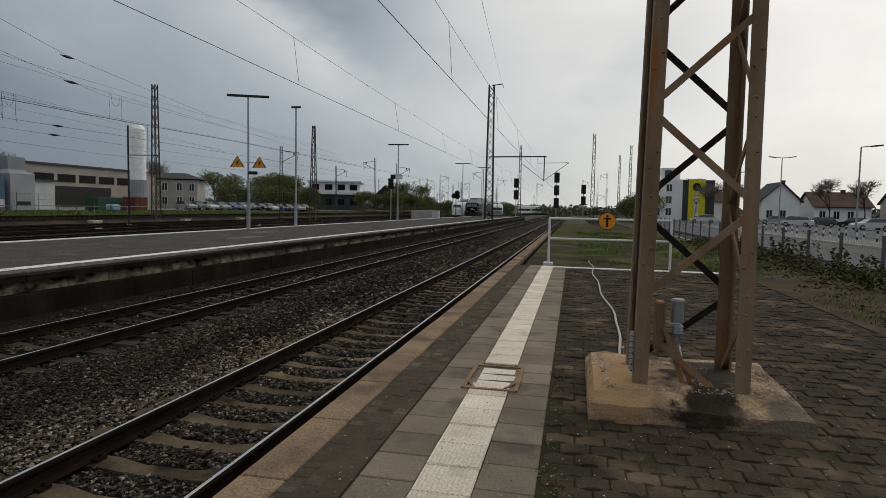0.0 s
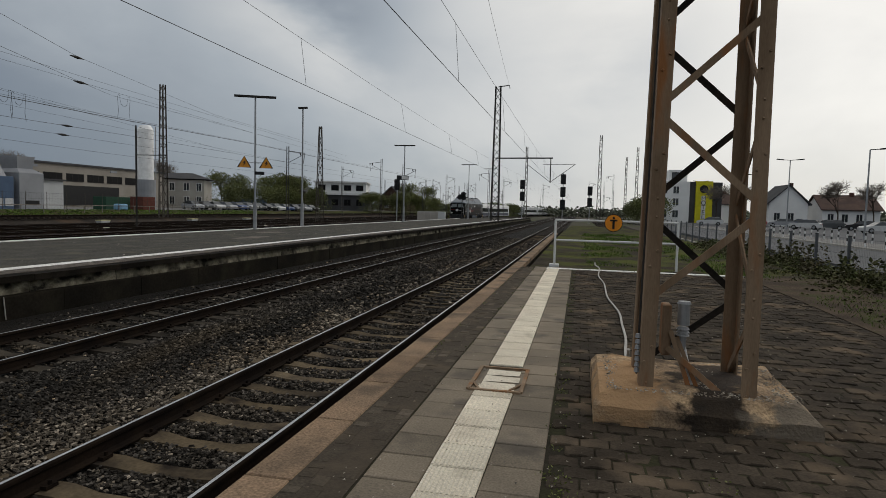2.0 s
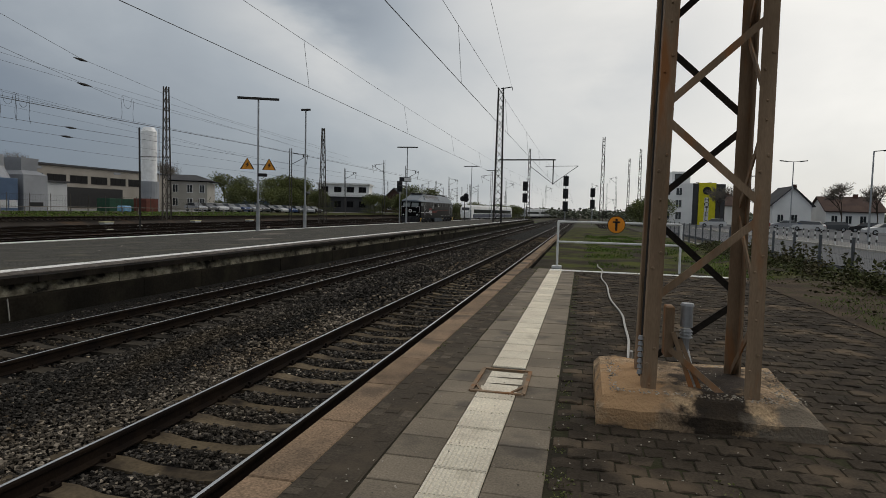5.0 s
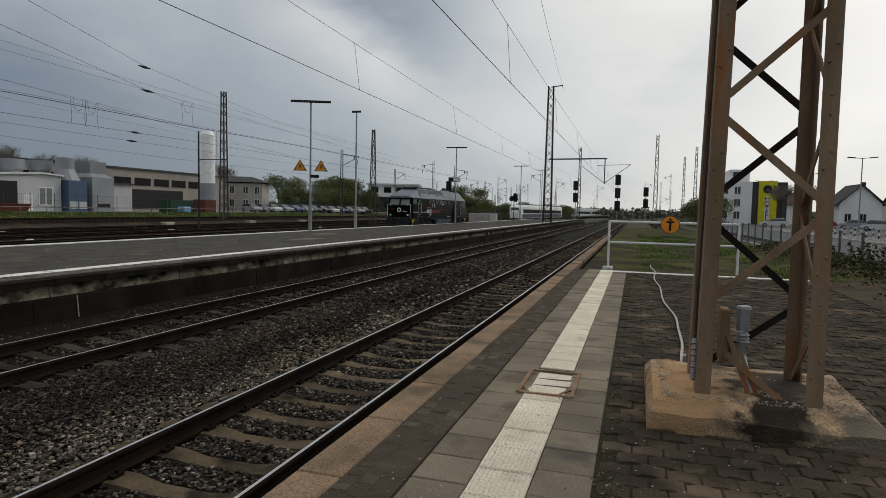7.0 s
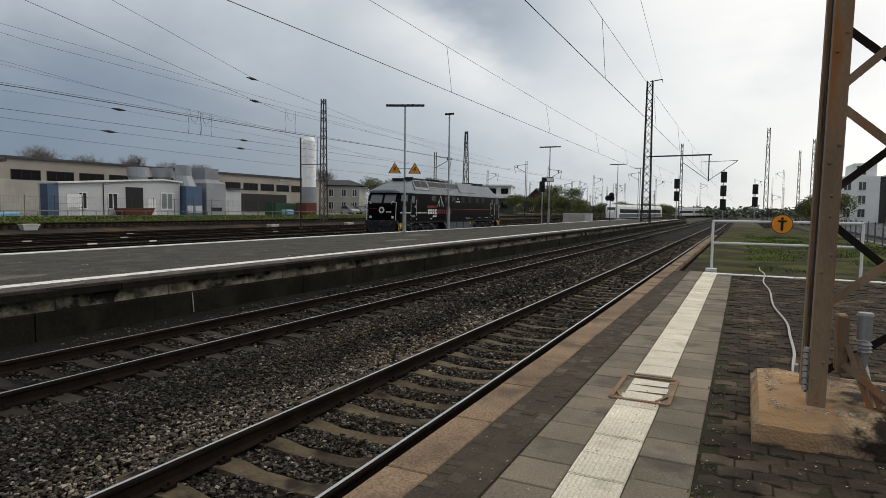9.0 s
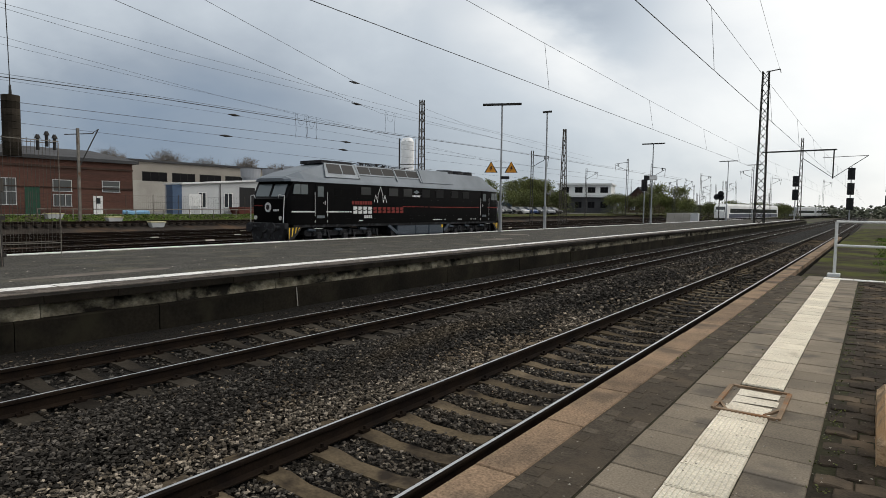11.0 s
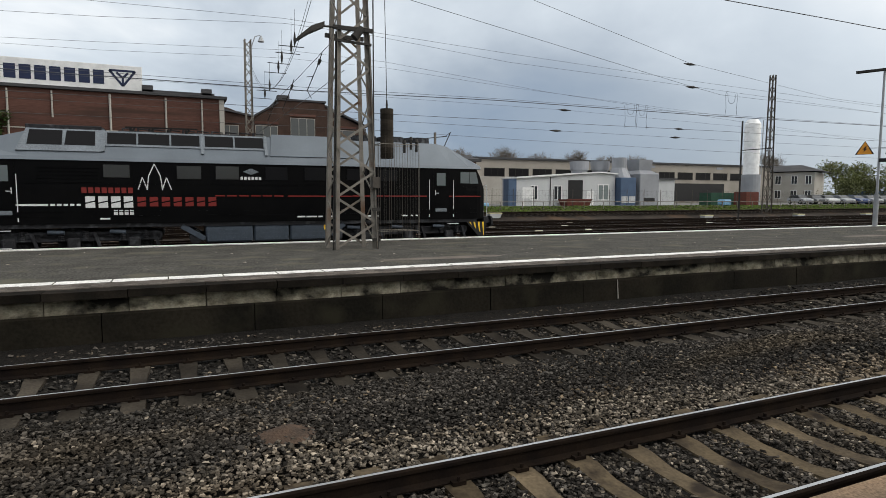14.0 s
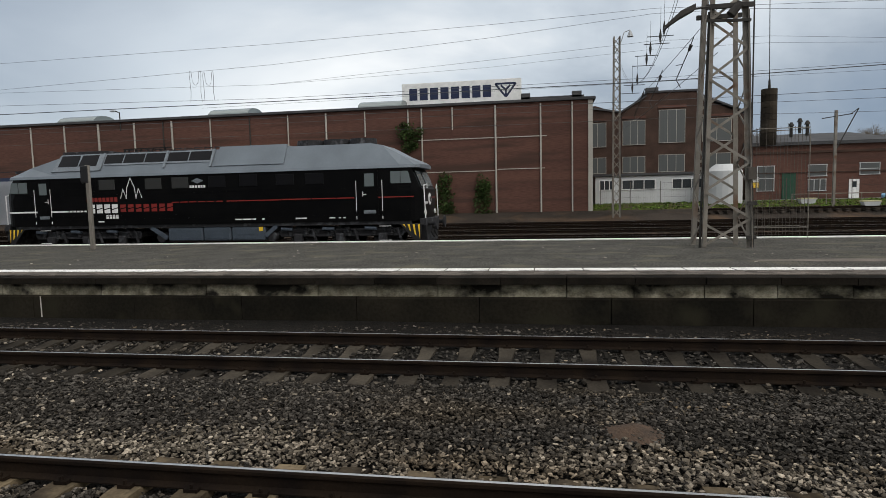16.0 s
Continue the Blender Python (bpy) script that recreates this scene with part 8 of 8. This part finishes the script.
for i, k in enumerate((1, 4, 0, 1, 3, 1, 4, 2, 0, 3, 4, 1, 2)):
    park(-64.7 + i * 0.80 + rnd.uniform(-0.2, 0.2), 91.4 + i * 2.15, 0.44 if i < 7 else 0.35, 247 + rnd.uniform(-6, 6), k)
for x, y, rz, k in ((22.0, 112, 80, 0), (27.5, 113, 85, 1), (33, 100, 60, 0), (37, 102, 70, 4), (40.5, 100, 75, 2), (36, 84, 95, 0), (43, 92, 60, 1), (47, 95, 70, 2), (44, 84, 80, 3), (50, 98, 65, 0), (30.5, 118, 70, 5), (46.5, 104, 60, 4), (40, 112, 80, 0), (52, 88, 70, 2), (35, 118, 80, 1), (39, 122, 75, 3)):
    park(x, y, -0.14, rz, k)


# ---- road side: hotel, houses, lamps, bollards ----
def road_side():
    h = thing("hotel", "white hotel block with a yellow sign tower", "hotel", "", (-1.3, 140, 0))
    part("wall", bx(17.8, 24.4, 0, 14, -0.2, 8.8), M["bright_white"], h)
    part("penthouse", bx(20.2, 24.0, 1.5, 12, 8.8, 11.4), M["bright_white"], h)
    part("dark_bay", bx(24.4, 25.6, 0.2, 12, -0.2, 8.8), M["roof_dark"], h)
    M["hotel_yellow"] = plain("yellow_render", (0.62, 0.56, 0.03), 0.7, local=False)
    tw = part("sign_tower", bx(25.6, 29.0, -0.4, 12, -0.2, 8.9), M["hotel_yellow"], h, "yellow sign tower")
    part("side_wing", bx(29.0, 31.0, 0.2, 12, -0.2, 8.7), M["roof_dark"], h)
    bm = bmesh.new()
    rod(bm, (27.2, -0.5, 7.2), (27.2, -0.4, 7.2), 0.85, n=24)
    part("round_mark", bm, M["black"], tw)
    for i, ch in enumerate("HOTEL"):
        cu = bpy.data.curves.new("letter", "FONT")
        cu.body = ch
        cu.size, cu.extrude, cu.align_x = 1.35, 0.02, "CENTER"
        z = 4.9 - i * 1.02
        part("letter_tile", bx(26.75, 27.65, -0.44, -0.40, z - 0.12, z + 0.86), M["white_paint"], tw)
        ob = new("letter", cu)
        ob.matrix_basis = pose(27.2, -0.47, z - 0.08, 90, 0, 0)
        ob.parent = tw
        cu.materials.append(M["dark_steel"])
    for x in (19.2, 21.6):
        for z in (1.0, 3.6, 6.2):
            window(h, "y-", 0.0, x - 0.6, x + 0.6, z, z + 1.5, 2, "white_paint", "glass", 0.08)
    window(h, "y-", 1.5, 20.8, 22.2, 9.3, 10.8, 2, "dark_steel", "glass", 0.08)
    for x0, x1, y, ze, zr, lab, wall, rf in ((31.5, 36.0, 160, 4.6, 7.2, "white gabled house beside the road", "bright_white", "roof_red"), (36.8, 43.8, 132, 4.3, 7.9, "white gabled house with a dark roof", "bright_white", "roof_dark"),
                                            (46.4, 56.5, 132, 3.4, 6.1, "low white house with a broad brown roof", "bright_white", "roof_red"), (61, 72, 130, 4.2, 7.2, "house with a reddish roof", "pale_conc", "roof_red")):
        hs = thing("house", lab, "house", "road houses", (0, y, 0))
        bm = bmesh.new()
        xm = (x0 + x1) / 2
        if rf == "roof_red":
            prism(bm, [(0, -0.2), (9, -0.2), (9, ze), (4.5, zr), (0, ze)], "x", x0, x1)
        else:
            prism(bm, [(x0, -0.2), (x1, -0.2), (x1, ze), (xm, zr), (x0, ze)], "y", 0, 9)
        part("wall", bm, M[wall], hs)
        bm = bmesh.new()
        if rf == "roof_red":
            beam(bm, (xm, -0.6, ze - 0.2), (xm, 4.6, zr + 0.12), x1 - x0 + 0.8, 0.2)
            beam(bm, (xm, 9.6, ze - 0.2), (xm, 4.4, zr + 0.12), x1 - x0 + 0.8, 0.2)
        else:
            beam(bm, (x0 - 0.6, 4.5, ze - 0.25), (xm + 0.1, 4.5, zr + 0.12), 10, 0.2)
            beam(bm, (x1 + 0.6, 4.5, ze - 0.25), (xm - 0.1, 4.5, zr + 0.12), 10, 0.2)
        part("roof", bm, M[rf], hs)
        part("chimney", bx(xm + 1.2, xm + 1.9, 4, 4.7, zr - 1.0, zr + 0.7), M["brick"], hs)
        for k in range(int((x1 - x0) / 2.6)):
            a = x0 + 1.5 + k * 2.5
            window(hs, "y-", 0.0, a - 0.55, a + 0.55, 0.9, 2.4, 2, "white_paint", "glass", 0.08)
    cp = thing("blue_canopy", "bright blue filling-station canopy edge", "canopy", "", (66, 118, 0))
    part("roof", bx(-6, 8, -3, 3, 4.6, 5.4), plain("bright_blue_panel", (0.02, 0.14, 0.42), 0.5, local=False), cp)
    for x in (-4, 5):
        part("column", bx(x - 0.2, x + 0.2, -0.2, 0.2, -0.15, 4.6), M["white_paint"], cp)
    for x, y, top, arms in ((24.6, 60, 7.8, 1), (27.4, 90, 9.4, 2), (24.0, 100, 8.0, 1), (27.0, 150, 9.5, 2), (46, 75, 9, 1)):
        l = thing("street_lamp", "tall grey street lamp beside the road", "lamp", "street lamps", (x, y, -0.15))
        bm = bmesh.new()
        rod(bm, (0, 0, 0), (0, 0, top), 0.10, 0.06, 8)
        part("pole", bm, M["galv"], l)
        for s in (1, -1)[:arms]:
            bm = bmesh.new()
            beam(bm, (0, 0, top), (s * 1.4, 0, top + 0.12), 0.09, 0.07)
            beam(bm, (s * 0.8, 0, top + 0.06), (s * 1.7, 0, top + 0.16), 0.24, 0.12)
            part("lamp_head", bm, M["dark_steel"], l)
    bol = thing("bollard", "thin dark-banded white bollard beside the road", "bollard", "bollards", (16.5, 34.8, -0.04))
    bm = bmesh.new()
    for k in range(4):
        rod(bm, (0, 0, k * 0.22), (0, 0, (k + 1) * 0.22), 0.05, n=8)
    part("post", bm, M["white_paint"], bol)
    for z in (0.22, 0.66):
        bm = bmesh.new()
        rod(bm, (0, 0, z), (0, 0, z + 0.18), 0.054, n=8)
        part("band", bm, M["dark_steel"], bol)
    for k in range(14):
        copy_thing(bol, pose(16.42, 37.3 + k * 2.45, -0.04))
        copy_thing(bol, pose(18.9, 39.4 + k * 2.7, -0.04))
    kb = bx(15.78, 15.945, -20, 95, -0.15, -0.02, 0.01)
    tagged(part("kerb", kb, M["pale_conc"]), "pale kerb along the road", "kerb", kind="structure")
    for x, y in ((33.0, 70), (36.5, 74), (39.5, 78)):
        tl = thing("traffic_light", "black traffic light on a grey mast", "traffic light", "traffic lights", (x, y, -0.15))
        bm = bmesh.new()
        rod(bm, (0, 0, 0), (0, 0, 4.6), 0.07, n=8)
        part("mast", bm, M["galv"], tl)
        part("signal_box", bx(-0.25, 0.25, -0.2, 0.1, 3.6, 4.7, 0.05), M["black"], tl)


road_side()


# ---- trees and hedges ----
def tree(at, h, r, n, leafy, rnd, label, group, m="leaf"):
    t = thing("tree" if h > 4 else "bush", label, "tree" if h > 4 else "bush", group, at)
    bm = bmesh.new()
    tips = []

    def grow(p, d, length, rad, depth):
        q = p + d * length
        rod(bm, p, q, rad, rad * 0.6, 6)
        if depth == 0:
            tips.append(q)
            return
        for _ in range(3 if depth > 1 else 4):
            e = (d + Vector((rnd.uniform(-1, 1), rnd.uniform(-1, 1), rnd.uniform(-0.15, 0.7))) * 0.75).normalized()
            grow(q, e, length * rnd.uniform(0.6, 0.85), rad * 0.55, depth - 1)
    grow(Vector((0, 0, -0.1)), Vector((0, 0, 1)), h * 0.30, 0.03 * h * 0.6, 3)
    part("trunk", bm, M["bark"], t)
    bm = bmesh.new()
    if leafy:
        for q in tips:
            leaves(bm, q, r * rnd.uniform(0.28, 0.5), n, 0.20 * (h / 5) ** 0.5, rnd, 0.8)
        for _ in range(10):
            leaves(bm, (rnd.uniform(-r, r) * 0.8, rnd.uniform(-r, r) * 0.8, h * rnd.uniform(0.05, 0.55)), r * 0.42, n, 0.22, rnd, 0.9)
        part("crown", bm, M[m], t)
    else:
        for q in tips:
            for _ in range(n):
                d = Vector((rnd.uniform(-1, 1), rnd.uniform(-1, 1), rnd.uniform(-0.2, 1))).normalized()
                l = rnd.uniform(0.3, 0.75) * r * 0.4
                e = q + d * l
                beam(bm, q, e, 0.030, 0.030)
                for _ in range(5):
                    d2 = (d + Vector((rnd.uniform(-1, 1), rnd.uniform(-1, 1), rnd.uniform(-0.3, 0.8)))).normalized()
                    beam(bm, e, e + d2 * l * rnd.uniform(0.5, 0.95), 0.018, 0.018)
        part("crown", bm, M["twig"], t, "bare twig crown")
    return t


rnd = random.Random(31)
g1 = tree((-66, 124, 0.1), 6.4, 3.6, 70, True, rnd, "bushy spring-green tree behind the parked cars", "yard trees")
g2 = tree((-58, 124, 0.0), 5.2, 3.6, 70, True, rnd, "broad green shrub beside the sidings", "yard trees", "leaf_mid")
for k in list(range(9)) + list(range(15, 26)):
    y = 104 + k * 3.0 + rnd.uniform(-2, 2)
    copy_thing(g1 if k % 2 else g2, pose(-66.0 + k * 0.85 + rnd.uniform(-2.0, 2.0), y, rnd.uniform(-0.6, 0.3), 0, 0, rnd.uniform(0, 360)))
for k in range(12):
    copy_thing(g2 if k % 3 else g1, pose(-36 + k * 1.2 + rnd.uniform(-2, 2), 150 + k * 8, -1.6, 0, 0, rnd.uniform(0, 360)))
for k in range(8):
    copy_thing(g2 if k % 2 else g1, pose(9.5 + rnd.uniform(-1, 1.0) + k * 0.9, 100 + k * 9, -1.2, 0, 0, rnd.uniform(0, 360)))
g3 = tree((-88.0, 136, 0.0), 11.0, 4.6, 60, True, rnd, "tall spring-green tree behind the car park", "yard trees")
for x, y, q in ((-84.5, 138, 40), (-79.5, 141, 130), (-73.0, 139, 220), (-69.5, 143, 300), (-54, 185, 75), (-49, 190, 160)):
    copy_thing(g3, pose(x, y, rnd.uniform(-0.8, 0.2), 0, 0, q))
b1 = tree((-113, 65, 0.3), 13.0, 5.2, 9, False, rnd, "bare leafless tree behind the concrete hall", "bare trees")
for x, y, s in ((-113, 54.9, 40), (-113, 74.5, 80), (-113, 83.2, 200), (-113, 92.6, 130), (-115, 101, 280), (-112, 36, 10), (-100, 130, 60)):
    copy_thing(b1, pose(x, y, rnd.uniform(-0.8, 0.4), 0, 0, s))
b2 = tree((41, 110, -0.1), 8.0, 3.2, 8, False, rnd, "bare street tree beside the road", "street trees")
for x, y, s in ((25.6, 125, 50), (30.0, 128, 100), (47, 112, 20), (62, 108, 70), (58, 118, 170)):
    copy_thing(b2, pose(x, y, -0.2, 0, 0, s))
hedge = bmesh.new()
for _ in range(1500):
    x = rnd.uniform(-230, 190)
    top = 3.2 + 2.6 * noise.noise((x * 0.03, 0, 4)) + 1.2 * noise.noise((x * 0.15, 3, 4))
    leaves(hedge, (x, 300 + rnd.uniform(-15, 40), rnd.uniform(0.0, max(1.0, top))), rnd.uniform(1.5, 3.0), 16, 1.3, rnd, 0.7)
tagged(part("far_woods", hedge, M["leaf_haze"]), "far belt of trees along the horizon", "woods", kind="stuff")
bank = bmesh.new()
for _ in range(3600):
    x, y = rnd.uniform(-57.5, -52), rnd.uniform(2, 95)
    z = 0.40 if x < -56 else 0.40 - 0.1 * (x + 56)
    leaves(bank, (x, y, z + 0.02), 0.22, 4, 0.17, rnd, 0.4)
tagged(part("bank_grass", bank, M["leaf_bright"]), "tufts of bright grass on the yard bank", "grass", kind="stuff")

# ---- plain unseen masses added behind the camera's stand to darken the locomotive's reflections ----
sb = thing("station_building", "long unseen brick block added to darken reflections in the locomotive", "building", "", (0, 0, 0))
part("wall", bx(24, 38, -170, -26, -0.2, 9.5), M["brick_old"], sb)
part("roof", bx(23.5, 38.5, -170.5, -25.5, 9.5, 10.0), M["roof_dark"], sb)
# leaf belt out of view, added only to block low sky in reflections
belt = bmesh.new()
for _ in range(900):
    leaves(belt, (rnd.uniform(84, 100), rnd.uniform(-60, 170), rnd.uniform(0.0, 9)), rnd.uniform(2, 4.5), 12, 1.6, rnd, 0.8)
tagged(part("road_trees", belt, M["leaf_dark"]), "dense unseen tree belt added to darken reflections in the locomotive", "woods", kind="stuff")

# distant rake of pale coaches on the line ahead
cg = thing("coach", "distant pale grey passenger coach", "train", "distant coaches", pose(-22, 262, RAIL, 0, 0, -8))
bm = bx(-1.4, 1.4, -12.5, 12.5, 0.5, 3.9, 0.3)
part("body", bm, M["white_wall"], cg)
part("window_band", bx(1.40, 1.43, -11.5, 11.5, 1.7, 2.6), M["glass"], cg)
for y in (-8.5, 8.5):
    part("bogie", bx(-1.2, 1.2, y - 1.4, y + 1.4, 0, 0.6), M["bogie"], cg)
for k in range(1, 4):
    copy_thing(cg, pose(-22 + 3.7 * k, 262 + 26.2 * k, RAIL, 0, 0, -8))
rp = random.Random(8)
for k in range(22):
    dx = rp.uniform(-0.36, 0.09)
    steel_pole(dx, rp.uniform(0.02, 0.05), rp.uniform(160, 250), 0.18, arm=rp.choice((0, 2.2, -2.2)))


def motions():
    walk(loco, [(k * 0.5, loco_pose(k * 0.5)) for k in range(33)])
    for w in loco_wheels:
        y = w.location.y
        rows = []
        for k in range(241):
            s = k / 15.0
            rows.append((s, pose(0, y, 0.525, math.degrees((loco_s(0.0) - loco_s(s)) / 0.525), 0, 0)))
        walk(w, rows)


motions()
